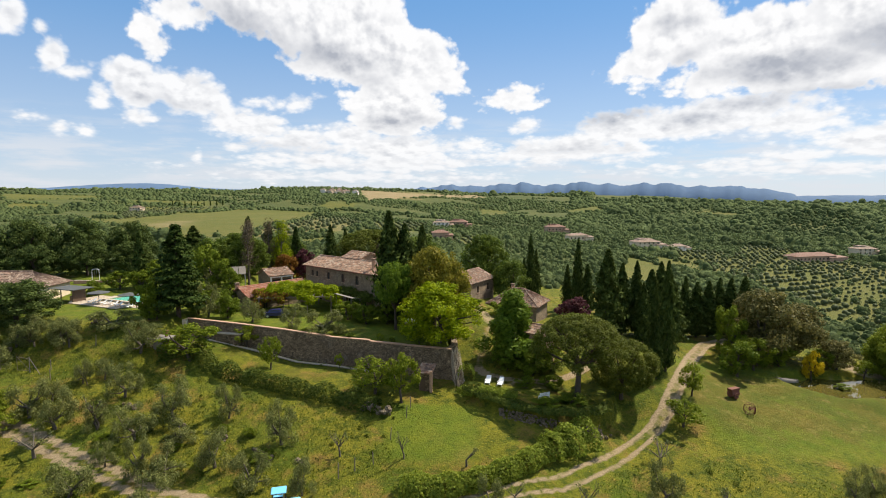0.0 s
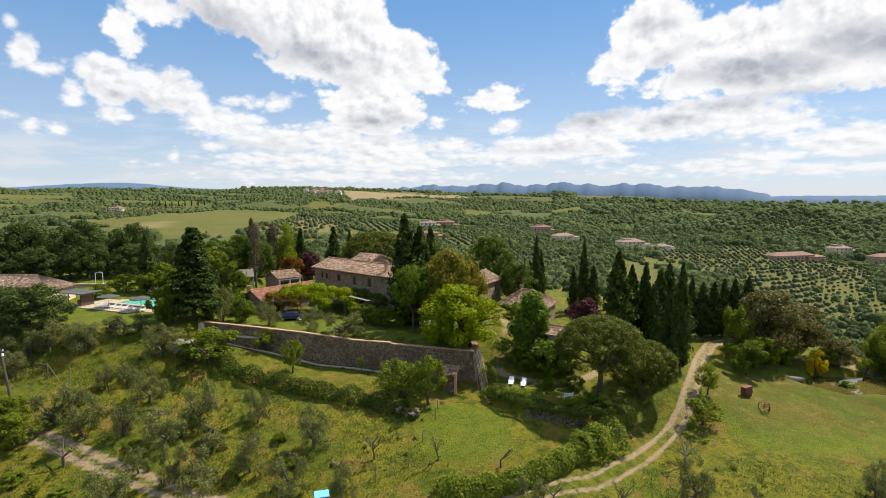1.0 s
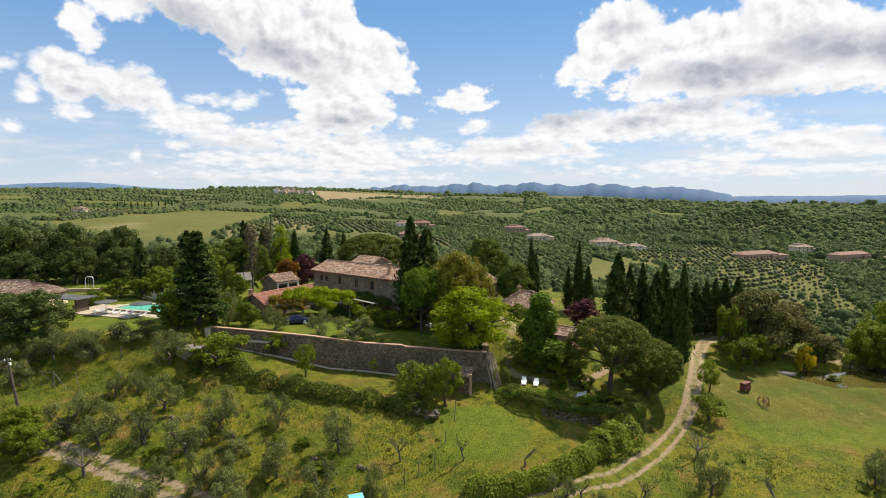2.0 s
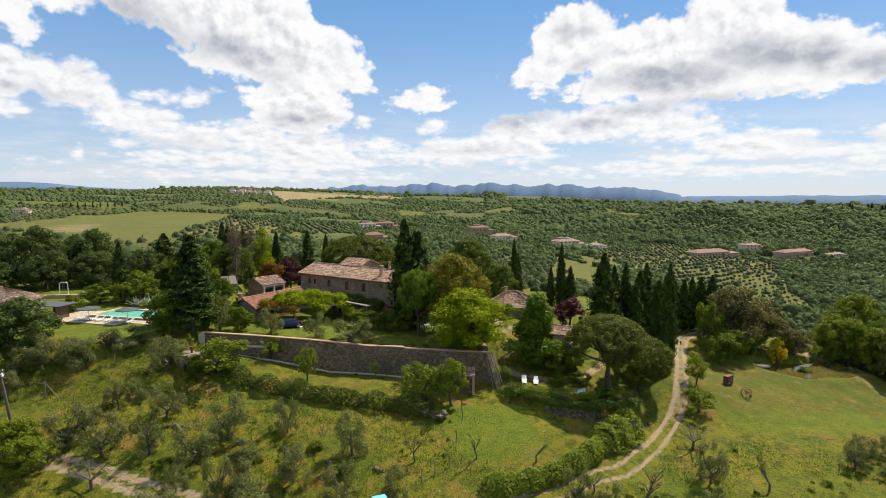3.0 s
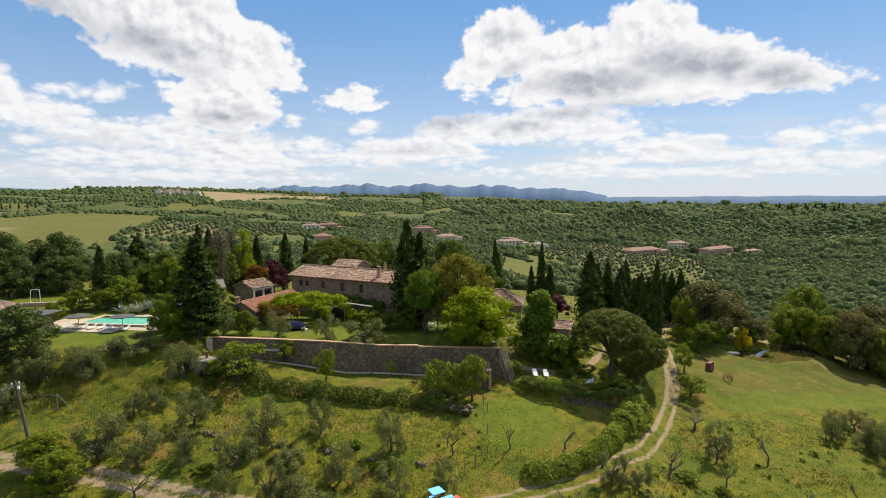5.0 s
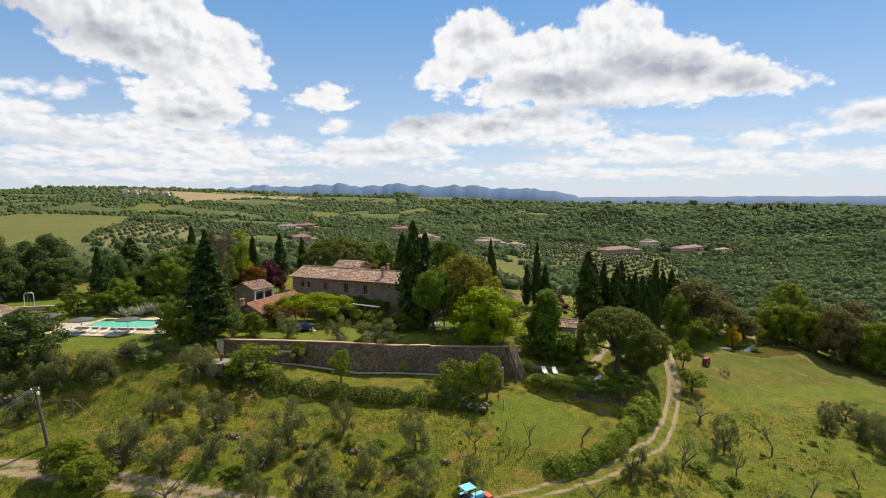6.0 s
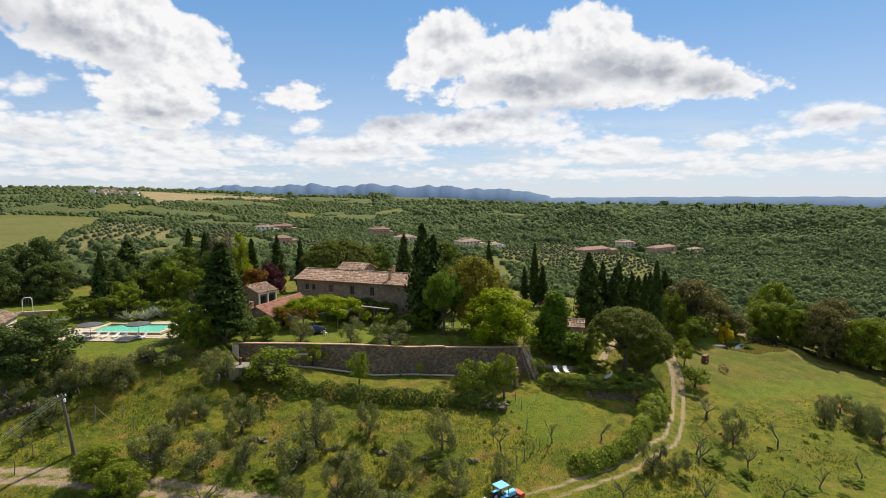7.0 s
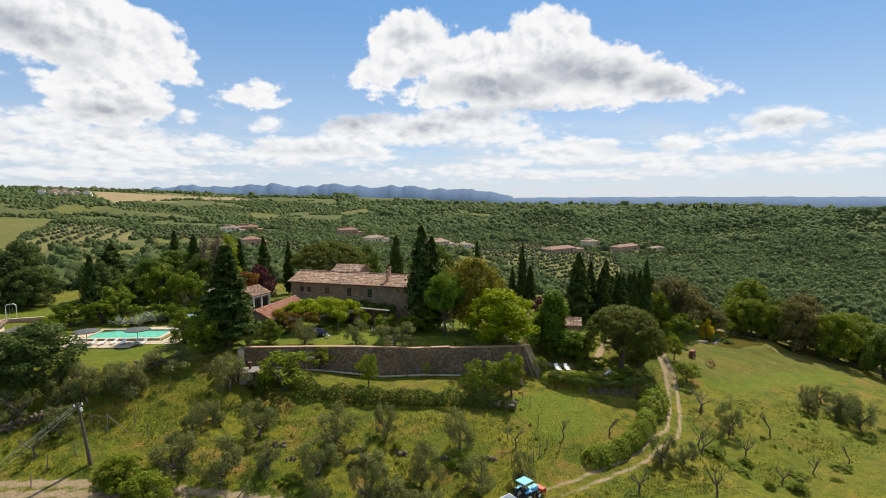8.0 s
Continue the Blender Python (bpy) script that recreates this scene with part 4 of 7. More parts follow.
    near = np.stack([dirt, lawn, dry, np.ones(X.shape)], -1)
    distant = np.stack([field * far, brown * far, far * (1 - np.maximum(field, brown)), np.ones(X.shape)], -1)
    for name, arr in (("cover_near", near), ("cover_far", distant)):
        layer = me.color_attributes.new(name, "FLOAT_COLOR", "POINT")
        layer.data.foreach_set("color", np.ascontiguousarray(arr, np.float32).ravel())
    tagged(new("ground", me), "rolling grassy hillside with olive groves, fields and gravel tracks", "ground", kind="structure")


build_ground()


def mountains():
    """Ranges on the horizon, in front of the sky, with the blue of haze in their colour."""
    rng = np.random.default_rng(5)
    for name, dist, a0, a1, amp in (("backdrop", 4650, -8, 33, 122.0), ("backdrop", 4700, -42, -14, 84.0), ("backdrop", 4800, 28, 75, 27.0)):
        az = np.linspace(a0, a1, 220)
        u = (az - a0) / (a1 - a0)
        env = np.sin(np.pi * np.clip(u, 0, 1)) ** 0.35
        prof = 0.86 + 0.07 * np.sin(az * 0.9 + 1) + 0.05 * np.sin(az * 2.3) + 0.025 * np.sin(az * 3.7 + 2) + 0.035 * np.abs(np.sin(az * 0.83 + 0.06 * az * np.sin(az * 0.31) + 0.4)) ** 3 + 0.018 * np.sin(az * 5.3 + 1.5 * np.sin(az * 1.1)) + 0.010 * np.sin(az * 9.1 + 2 * np.sin(az * 1.7)) + 0.03 * np.abs(np.sin(az * 3.1 + 1)) - 0.04
        if a1 < 0:
            prof = 0.90 + 0.45 * np.exp(-((az + 28.5) / 5.0) ** 2) + 0.03 * np.sin(az * 0.33 + 1.2) + 0.02 * np.sin(az * 0.9) + 0.008 * np.sin(az * 3.1)
        top = 25 + amp * env * prof * (1.12 if dist == 4650 else 1.0)
        rows = []
        for k, (fr, push) in enumerate(((0.0, 0), (0.45, 60), (0.8, 140), (1.0, 230))):
            wob = 2 * np.sin(az * 0.6 + k)
            r = dist - 230 + push + wob
            z = -60 + (top + 60) * fr
            rows.append(np.stack([np.sin(np.radians(az)) * r - 25, np.cos(np.radians(az)) * r, z], -1))
        v = np.concatenate(rows)
        n = len(az)
        f = [(k * n + i, k * n + i + 1, (k + 1) * n + i + 1, (k + 1) * n + i) for k in range(3) for i in range(n - 1)]
        tagged(new(name, mesh_np("backdrop", v, np.array(f), M["mountain"], True)), "wooded mountain range far on the horizon, coloured blue for haze", "mountains", kind="structure")


mountains()


# ---------------------------------------------------------------- far woods and groves
CROWN = [(math.cos(a + 0.4 * k) * r, math.sin(a + 0.4 * k) * r, h) for k, (r, h) in enumerate(((0.92, 0.0), (1.0, 0.52), (0.62, 0.98))) for a in [i * math.pi / 3 for i in range(6)]] + [(0, 0, 1.16)]
CROWN_FACES = [q for r in (0, 6) for i in range(6) for q in ((r + i, r + (i + 1) % 6, r + 6 + (i + 1) % 6), (r + i, r + 6 + (i + 1) % 6, r + 6 + i))] + [(12 + i, 12 + (i + 1) % 6, 18) for i in range(6)]


def crowns(name, x, y, z, size, material, rng):
    """One mesh of lumpy tree crowns."""
    base, n, k = np.array(CROWN), len(x), len(CROWN)
    spin = rng.uniform(0, 2 * math.pi, n)
    V = base[None] * rng.uniform(0.76, 1.22, (n, k, 1))
    c, s = np.cos(spin)[:, None], np.sin(spin)[:, None]
    V = np.stack([V[:, :, 0] * c - V[:, :, 1] * s, V[:, :, 0] * s + V[:, :, 1] * c, V[:, :, 2] * rng.uniform(0.75, 1.35, (n, 1))], -1)
    V = V * size[:, None, None] + np.stack([x, y, z], -1)[:, None]
    f = (np.array(CROWN_FACES)[None] + (np.arange(n) * k)[:, None, None]).reshape(-1, 3)
    return mesh_np(name, V.reshape(-1, 3), f, material, True)


def woodland():
    rng = np.random.default_rng(11)
    # trees stand about five metres apart, wider on the slopes that are very far
    X, Y, S = [], [], []
    d = 105.0
    while d < 2050:
        step = max(5.0, d * 0.0064)
        m = int(math.radians(126) * d / step)
        a = np.radians(-52) + (np.arange(m) + rng.uniform(0, 1, m)) * math.radians(126) / m
        r = d + rng.uniform(-0.5, 0.5, m) * step
        X.append(-22 + r * np.sin(a))
        Y.append(r * np.cos(a))
        S.append(np.full(m, step))
        d += step * 0.92
    x, y, step = np.concatenate(X), np.concatenate(Y), np.concatenate(S)
    d, deg = np.hypot(x + 22, y), np.degrees(np.arctan2(x + 22, y))
    free = d < np.where(deg > 16, 1380, 1950)
    for p in FIELDS + BROWN + GROVES:
        free &= ~inside(p, x, y)
    free &= np.hypot((x + 12) / 130, (y - 92) / 64) > 1.0
    for hx, hy, w, *_ in FAR_HOUSES:
        free &= np.hypot((x - hx) / (0.5 * w + 5), (y - hy) / np.where(y < hy, 20.0, 11.0)) > 1.0
    gap = lumps(x, y, 110, 7.0) + 0.6 * lumps(x, y, 37, 9.0)
    # closed forest on the slope across the valley, scattered trees and scrub elsewhere
    closed = (deg > 14) & (d > 290)
    free &= gap > np.where(closed, -2.0, np.where(d < 600, -0.42, -0.30))
    free &= rng.uniform(0, 1, len(x)) < np.where(closed, 0.93, 0.82)
    # open pasture on the western slope
    free &= (rng.uniform(0, 1, len(x)) < 0.22) | (deg > -11 + 2 * lumps(x, y, 45, 6.0)) | (d < 230) | (d > 640)
    size = step * np.where(closed, rng.uniform(0.36, 0.86, len(x)) * np.where(d < 640, 0.72, 1.0), rng.uniform(0.26, 0.60, len(x)))
    size = size * np.clip(1.0 + 0.35 * lumps(x, y, 60, 4.0) + 0.30 * lumps(x, y, 17, 2.0), 0.55, 1.8) * np.where(rng.uniform(0, 1, len(x)) < 0.07, 1.5, 1.0)
    x, y, d, size = x[free], y[free], d[free], size[free]
    # hedgerow trees along the field edges
    hx, hy = [], []
    for p in FIELDS + BROWN + GROVES:
        for (x0, y0), (x1, y1) in zip(p, p[1:] + p[:1]):
            m = int(math.hypot(x1 - x0, y1 - y0) / 6)
            u = rng.uniform(0, 1, m)
            ok = rng.uniform(0, 1, m) < 0.40
            hx.append((x0 + (x1 - x0) * u + rng.normal(0, 1.5, m))[ok])
            hy.append((y0 + (y1 - y0) * u + rng.normal(0, 1.5, m))[ok])
    hx, hy = np.concatenate(hx), np.concatenate(hy)
    out = ~inside(FIELDS[0], hx, hy)
    hx, hy = hx[out], hy[out]
    x, y = np.concatenate([x, hx]), np.concatenate([y, hy])
    d, size = np.concatenate([d, np.hypot(hx + 22, hy)]), np.concatenate([size, rng.uniform(1.6, 3.2, len(hx))])
    z = height(x, y) - size * np.where(d > 900, 0.42, 0.12)
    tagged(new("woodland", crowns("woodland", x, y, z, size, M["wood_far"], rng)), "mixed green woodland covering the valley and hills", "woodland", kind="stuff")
    # leaf sprays over the nearer crowns
    m = np.where(d < 760)[0]
    per = 13
    who = np.repeat(m, per)
    dr = unit(rng.normal(0, 1, (len(who), 3)))
    dr[:, 2] = np.abs(dr[:, 2]) * 1.1
    pos = np.stack([x[who], y[who], z[who] + size[who] * 0.35], -1) + dr * size[who][:, None] * rng.uniform(0.75, 1.2, (len(who), 1))
    v, f = cards(pos, dr + rng.normal(0, 0.5, dr.shape), 0.55, rng, 0.8)
    c = np.repeat(pos, 4, 0)
    v = c + (v - c) * np.repeat(size[who] * 0.85, 4)[:, None]
    tagged(new("woodland", mesh_np("hazy_woodland_leaves", v, f, M["wood_far"])), "leafy crowns of nearer valley woodland", "woodland", kind="stuff")
    # olive groves in rows
    pts, sizes = [], []
    for k, (p, ang, step) in enumerate(zip(GROVES, (0.80, 0.45, 0.5, 0.62, 0.4, 0.15, 0.3, 0.1), (14.5, 7.5, 6.8, 8.0, 7.2, 7.0, 11.0, 7.0))):
        q = np.array(p, float)
        c, s = math.cos(ang), math.sin(ang)
        cen, rad = q.mean(0), np.abs(q - q.mean(0)).max() * 1.5
        g = np.arange(-rad, rad, step)
        gx, gy = np.meshgrid(g, g)
        px, py = (cen[0] + c * gx - s * gy).ravel(), (cen[1] + s * gx + c * gy).ravel()
        ok = inside(p, px, py) & (rng.uniform(0, 1, px.shape) < 0.92)
        for other in GROVES[:k]:
            ok &= ~inside(other, px, py)
        pts.append(np.stack([px[ok], py[ok]], -1))
        sizes.append(rng.uniform(0.17, 0.27, ok.sum()) * (5.2 if k == 1 else min(step, 9.0)))
    p = np.concatenate(pts)
    p += rng.normal(0, 0.4, p.shape)
    size = np.concatenate(sizes)
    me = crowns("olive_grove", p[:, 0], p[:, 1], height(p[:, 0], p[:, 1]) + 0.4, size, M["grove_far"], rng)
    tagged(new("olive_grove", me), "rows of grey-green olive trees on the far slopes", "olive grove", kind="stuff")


# place, wall width and depth, height, turn, wall
FAR_HOUSES = [
    (181, 491, 22, 14, 5.8, 12, 'plaster'),
    (326, 485, 44, 13, 4.2, 14, 'pink'),
    (406, 529, 19, 12, 5.8, 5, 'plaster'),
    (415, 479, 46, 11, 5.2, 18, 'pink'),
    (449, 467, 26, 6, 2.6, 18, 'plaster'),
    (122, 599, 20, 12, 7.5, 8, 'pink'),
    (130, 533, 20, 10, 4.2, 15, 'plaster'),
    (-2, 579, 17, 11, 6.0, 0, 'white'),
    (17, 605, 20, 11, 6.5, -6, 'pink'),
    (-2, 411, 12, 9, 5.0, 5, 'pink'),
    (-440, 792, 17, 10, 6.0, -10, 'plaster'),
    (210, 491, 14, 9, 3.5, 10, 'white'),
]


# ---------------------------------------------------------------- buildings
def roof_plane(p0, p1, q0, q1, step=0.24, course=0.55, thick=0.12):
    """Wavy tiled slope between the eave line p0-p1 and the upper line q0-q1: verts and quads."""
    p0, p1, q0, q1 = (np.array(v, float) for v in (p0, p1, q0, q1))
    ln, up = np.linalg.norm(p1 - p0), np.linalg.norm((q0 + q1) / 2 - (p0 + p1) / 2)
    nu, nv = max(4, int(ln / step) * 2), max(2, int(up / course)) * 2
    nrm = np.cross(p1 - p0, q0 - p0)
    nrm /= np.linalg.norm(nrm)
    u = np.linspace(0, 1, nu + 1)
    vs = []
    for j in range(nv + 1):
        t = min(1.0, (j // 2 + (j % 2) * 0.98) / (nv / 2))
        a, b = p0 + (q0 - p0) * t, p1 + (q1 - p1) * t
        lift = 0.07 * (np.arange(nu + 1) % 2) + (0.035 if j % 2 == 0 else 0.0) + 0.02 * np.sin(u * ln * 0.9 + j)
        vs.append(a + (b - a) * u[:, None] + nrm * lift[:, None])
    top = np.concatenate(vs)
    n = nu + 1
    fs = [(j * n + i, j * n + i + 1, (j + 1) * n + i + 1, (j + 1) * n + i) for j in range(nv) for i in range(nu)]
    # underside and edges
    o = len(top)
    low = np.array([p0, p1, q1, q0]) - nrm * thick
    top = np.concatenate([top, low])
    fs += [(o + 3, o + 2, o + 1, o)]
    fs += [(0, o, o + 1, nu), (nu, o + 1, o + 2, nv * n + nu), (nv * n + nu, o + 2, o + 3, nv * n), (nv * n, o + 3, o, 0)]
    return top, fs


def tiled(name, planes, material, parent, label=""):
    vs, fs, o = [], [], 0
    for pl in planes:
        v, f = roof_plane(*pl)
        vs.append(v)
        fs += [tuple(i + o for i in q) for q in f]
        o += len(v)
    return put(name, mesh_of(name, np.concatenate(vs), fs, material), parent, label)


def wall_block(parent, length, depth, tall, material, holes=(), gable=0.0, x0=0.0, y0=0.0, z0=0.0, thick=0.45):
    """Four walls with real openings in the front (y = y0); holes are (x, z, w, h). Gables rise at both ends."""
    def front():
        xs = sorted({0.0, length, *[h[0] for h in holes], *[h[0] + h[2] for h in holes]})
        zs = sorted({0.0, tall, *[h[1] for h in holes], *[h[1] + h[3] for h in holes]})
        bm = bmesh.new()
        grid = {(i, j): bm.verts.new((x0 + u, y0, z0 + w)) for i, u in enumerate(xs) for j, w in enumerate(zs)}
        for i in range(len(xs) - 1):
            for j in range(len(zs) - 1):
                u, w = (xs[i] + xs[i + 1]) / 2, (zs[j] + zs[j + 1]) / 2
                if not any(h[0] <= u <= h[0] + h[2] and h[1] <= w <= h[1] + h[3] for h in holes):
                    bm.faces.new((grid[i, j], grid[i + 1, j], grid[i + 1, j + 1], grid[i, j + 1]))
        bmesh.ops.delete(bm, geom=[v for v in bm.verts if not v.link_faces], context="VERTS")
        back = bmesh.ops.extrude_face_region(bm, geom=bm.faces[:])
        bmesh.ops.translate(bm, verts=[v for v in back["geom"] if isinstance(v, bmesh.types.BMVert)], vec=(0, thick, 0))
        bmesh.ops.recalc_face_normals(bm, faces=bm.faces[:])
        return bm

    part("wall", front(), material, parent)
    part("wall", box(length, thick, tall, x0 + length / 2, y0 + depth - thick / 2, z0), material, parent)
    for sx in (thick / 2, length - thick / 2):
        bm = box(thick, depth - 2 * thick, tall, x0 + sx, y0 + depth / 2, z0)
        if gable:
            w = depth / 2 - 0.05
            vs = [bm.verts.new((x0 + sx + k * thick / 2, y0 + depth / 2 + yy, z0 + zz)) for k in (-1, 1) for yy, zz in ((-w, tall), (w, tall), (0, tall + gable))]
            bm.faces.new(vs[:3])
            bm.faces.new(vs[5:2:-1])
            for i, j in ((0, 1), (1, 2), (2, 0)):
                bm.faces.new((vs[i], vs[j], vs[j + 3], vs[i + 3]))
        part("wall", bm, material, parent)


def window(parent, x, z, w, h, y=0.0, shutters=False):
    win = part("window", join(box(w, 0.06, 0.07, x + w / 2, y + 0.2, z), box(w, 0.06, 0.07, x + w / 2, y + 0.2, z + h - 0.07), box(0.07, 0.06, h - 0.14, x + 0.035, y + 0.2, z + 0.07), box(0.07, 0.06, h - 0.14, x + w - 0.035, y + 0.2, z + 0.07), box(0.05, 0.05, h - 0.14, x + w / 2, y + 0.2, z + 0.07)), M["shutter"], parent, "brown wooden window frame")
    part("pane", box(w - 0.14, 0.012, h - 0.14, x + w / 2, y + 0.22, z + 0.07), M["glass"], win)
    part("sill", box(w + 0.24, 0.3, 0.08, x + w / 2, y + 0.05, z - 0.085), M["brick"], win)
    if shutters:
        for s in (-1, 1):
            part("shutter", box(w * 0.5, 0.05, h, x + w / 2 + s * w * 0.76, y - 0.03, z), M["shutter"], win, "brown wooden shutter")


def chimney(parent, x, y, z, h=1.3, w=0.6):
    st = part("chimney", box(w, w, h, x, y, z), M["brick"], parent, "brick chimney")
    part("chimney_cap", join(box(w + 0.2, w + 0.2, 0.08, x, y, z + h), *[box(0.12, 0.12, 0.22, x + a * w * 0.36, y + b * w * 0.36, z + h + 0.08) for a in (-1, 1) for b in (-1, 1)], box(w + 0.24, w + 0.24, 0.1, x, y, z + h + 0.3)), M["tile"], st)


def prism_block(x, y, w, d, eave, ridge):
    """A solid block with a gabled top."""
    bm = bmesh.new()
    prof = ((y, 0), (y + d, 0), (y + d, eave), (y + d / 2, ridge), (y, eave))
    a = [bm.verts.new((x, p, q)) for p, q in prof]
    b = [bm.verts.new((x + w, p, q)) for p, q in prof]
    bm.faces.new(a[::-1])
    bm.faces.new(b)
    for i in range(5):
        bm.faces.new((a[i], a[(i + 1) % 5], b[(i + 1) % 5], b[i]))
    return bm


def farmhouse():
    """Main two-storey house: its front runs from (-29, 115.3) to (-10.4, 97.8)."""
    L, D, z0 = 25.5, 8.0, 3.9
    ang = math.degrees(math.atan2(97.8 - 115.3, -10.4 + 29.0))
    e = thing("farmhouse", pose(-29.0, 115.3, z0, 0, 0, ang), "old two-storey stone farmhouse with weathered clay tile roof", "house")
    eave, ridge = 7.2, 8.75
    holes = [(2.0, 5.0, 0.85, 1.15), (3.6, 5.0, 0.85, 1.15), (7.6, 4.8, 0.95, 1.45), (12.4, 4.6, 1.0, 1.7), (16.8, 4.6, 1.0, 1.7), (4.5, 0.0, 1.2, 2.2), (10.0, 0.0, 1.3, 2.3), (14.5, 0.9, 1.0, 1.3), (18.7, 0.0, 1.3, 2.3)]
    wall_block(e, L, D, eave, M["facade"], holes, gable=ridge - eave - 0.15)
    for i, h in enumerate(holes):
        window(e, *h)
    y = -0.55
    hx = 0.5
    fall = (ridge - eave) / (D / 2)
    lo = eave - 0.55 * fall + 0.12
    tiled("roof", [((-hx, y, lo), (L + hx, y, lo), (-hx, D / 2, ridge), (L + hx, D / 2, ridge)), ((L + hx, D + 0.55, lo), (-hx, D + 0.55, lo), (L + hx, D / 2, ridge), (-hx, D / 2, ridge))], M["tile"], e, "weathered clay tile roof")
    part("ridge", rod((-hx, D / 2, ridge + 0.03), (L + hx, D / 2, ridge + 0.03), 0.17, n=8), M["tile"], e)
    part("gutter", rod((-hx, y - 0.06, lo - 0.06), (L + hx, y - 0.06, lo - 0.06), 0.08, n=6), M["rust"], e)
    chimney(e, 20.4, 1.6, eave + 0.5, 1.7, 0.5)
    chimney(e, 12.0, 5.2, ridge - 0.8, 1.0, 0.55)
    chimney(e, 19.2, 5.6, ridge - 1.0, 1.9, 0.4)
    # raised loft behind the ridge
    tx, ty, tw, td, th, tr = 7.0, 4.2, 5.8, 5.6, 8.7, 10.0
    part("loft_wall", prism_block(tx, ty, tw, td, th, tr), M["facade"], e)
    tiled("loft_roof", [((tx - 0.3, ty - 0.35, th), (tx + tw + 0.3, ty - 0.35, th), (tx - 0.3, ty + td / 2, tr + 0.1), (tx + tw + 0.3, ty + td / 2, tr + 0.1)), ((tx + tw + 0.3, ty + td + 0.35, th), (tx - 0.3, ty + td + 0.35, th), (tx + tw + 0.3, ty + td / 2, tr + 0.1), (tx - 0.3, ty + td / 2, tr + 0.1))], M["tile"], e, "weathered clay tile roof")
    return e


def gabled_house(name, x, y, z, turn, L, D, eave, rise, wall, roof, label, holes=(), shutters=False):
    e = thing(name, pose(x, y, z, 0, 0, turn), label, "house")
    wall_block(e, L, D, eave, wall, holes, gable=rise - 0.12)
    for h in holes:
        window(e, *h, shutters=shutters)
    f = rise / (D / 2)
    lo = eave - 0.4 * f + 0.1
    tiled("roof", [((-0.35, -0.4, lo), (L + 0.35, -0.4, lo), (-0.35, D / 2, eave + rise), (L + 0.35, D / 2, eave + rise)), ((L + 0.35, D + 0.4, lo), (-0.35, D + 0.4, lo), (L + 0.35, D / 2, eave + rise), (-0.35, D / 2, eave + rise))], roof, e)
    part("ridge", rod((-0.35, D / 2, eave + rise + 0.03), (L + 0.35, D / 2, eave + rise + 0.03), 0.15, n=6), roof, e)
    return e


def far_house(x, y, w, d, h, turn, wall):
    z = gz(x, y) + 0.2
    e = thing("country_house", pose(x, y, z, 0, 0, turn), {"white": "white plastered country house with clay tile roof", "pink": "brown plastered farm building with clay tile roof", "plaster": "cream plastered country house with clay tile roof"}[wall], "house", "houses across the valley")
    part("wall", box(w, d, h + 3, 0, 0, -3), M[wall], e)
    o, r = 0.8, 0.22 * d
    bm = bmesh.new()
    vs = [bm.verts.new(p) for p in ((-w / 2 - o, -d / 2 - o, h), (w / 2 + o, -d / 2 - o, h), (w / 2 + o, d / 2 + o, h), (-w / 2 - o, d / 2 + o, h), (-w / 2 + d / 2, 0, h + r), (w / 2 - d / 2, 0, h + r))]
    for q in ((0, 1, 5, 4), (1, 2, 5), (2, 3, 4, 5), (3, 0, 4), (3, 2, 1, 0)):
        bm.faces.new([vs[i] for i in q])
    clay = M["darktile" if wall == "pink" else "oldtile"]
    part("roof", bm, clay, e)
    part("chimney", box(0.9, 0.9, 1.8, w * 0.2, d * 0.1, h + r * 0.4), M[wall], e)
    # lower wing and a raised part of the roof
    wing = part("wing", box(w * 0.45, d * 0.6, h * 0.55 + 3, w * 0.52, -d * 0.35, -3), M[wall], e)
    lid = box(w * 0.45 + 1.0, d * 0.6 + 1.0, 0.35, w * 0.52, -d * 0.35, h * 0.55)
    for v in lid.verts:
        if v.co.y > -d * 0.35:
            v.co.z += 0.9
    part("wing_roof", lid, clay, wing)
    if h > 5.5:
        loft = part("loft", box(w * 0.35, d * 0.55, 2.0, -w * 0.12, d * 0.12, h + 0.4), M[wall], e)
        part("loft_roof", box(w * 0.35 + 1.0, d * 0.55 + 1.0, 0.35, -w * 0.12, d * 0.12, h + 2.4, 0.1), clay, loft)
    n = max(3, int(w / 4))
    floors = 2 if h > 5.5 else 1
    for k in range(floors):
        for i in range(n):
            xx = -w / 2 + (i + 0.5) * w / n
            win = part("window", box(1.3, 0.12, 1.6, xx, -d / 2 - 0.03, 0.9 + k * 2.9), M["shutter"], e)
            part("pane", box(1.0, 0.04, 1.3, xx, -d / 2 - 0.11, 1.05 + k * 2.9), M["glass"], win)
    return e


def village():
    """Hilltop hamlet."""
    rng = np.random.default_rng(8)
    for i in range(13):
        a = rng.uniform(-1, 1)
        x, y = -239 + 40 * a + rng.normal(0, 3), 1290 + rng.uniform(-25, 25)
        far_house(x, y, rng.uniform(9, 16), 9, rng.uniform(6, 11), rng.uniform(-30, 30), ("plaster", "white", "plaster")[i % 3])


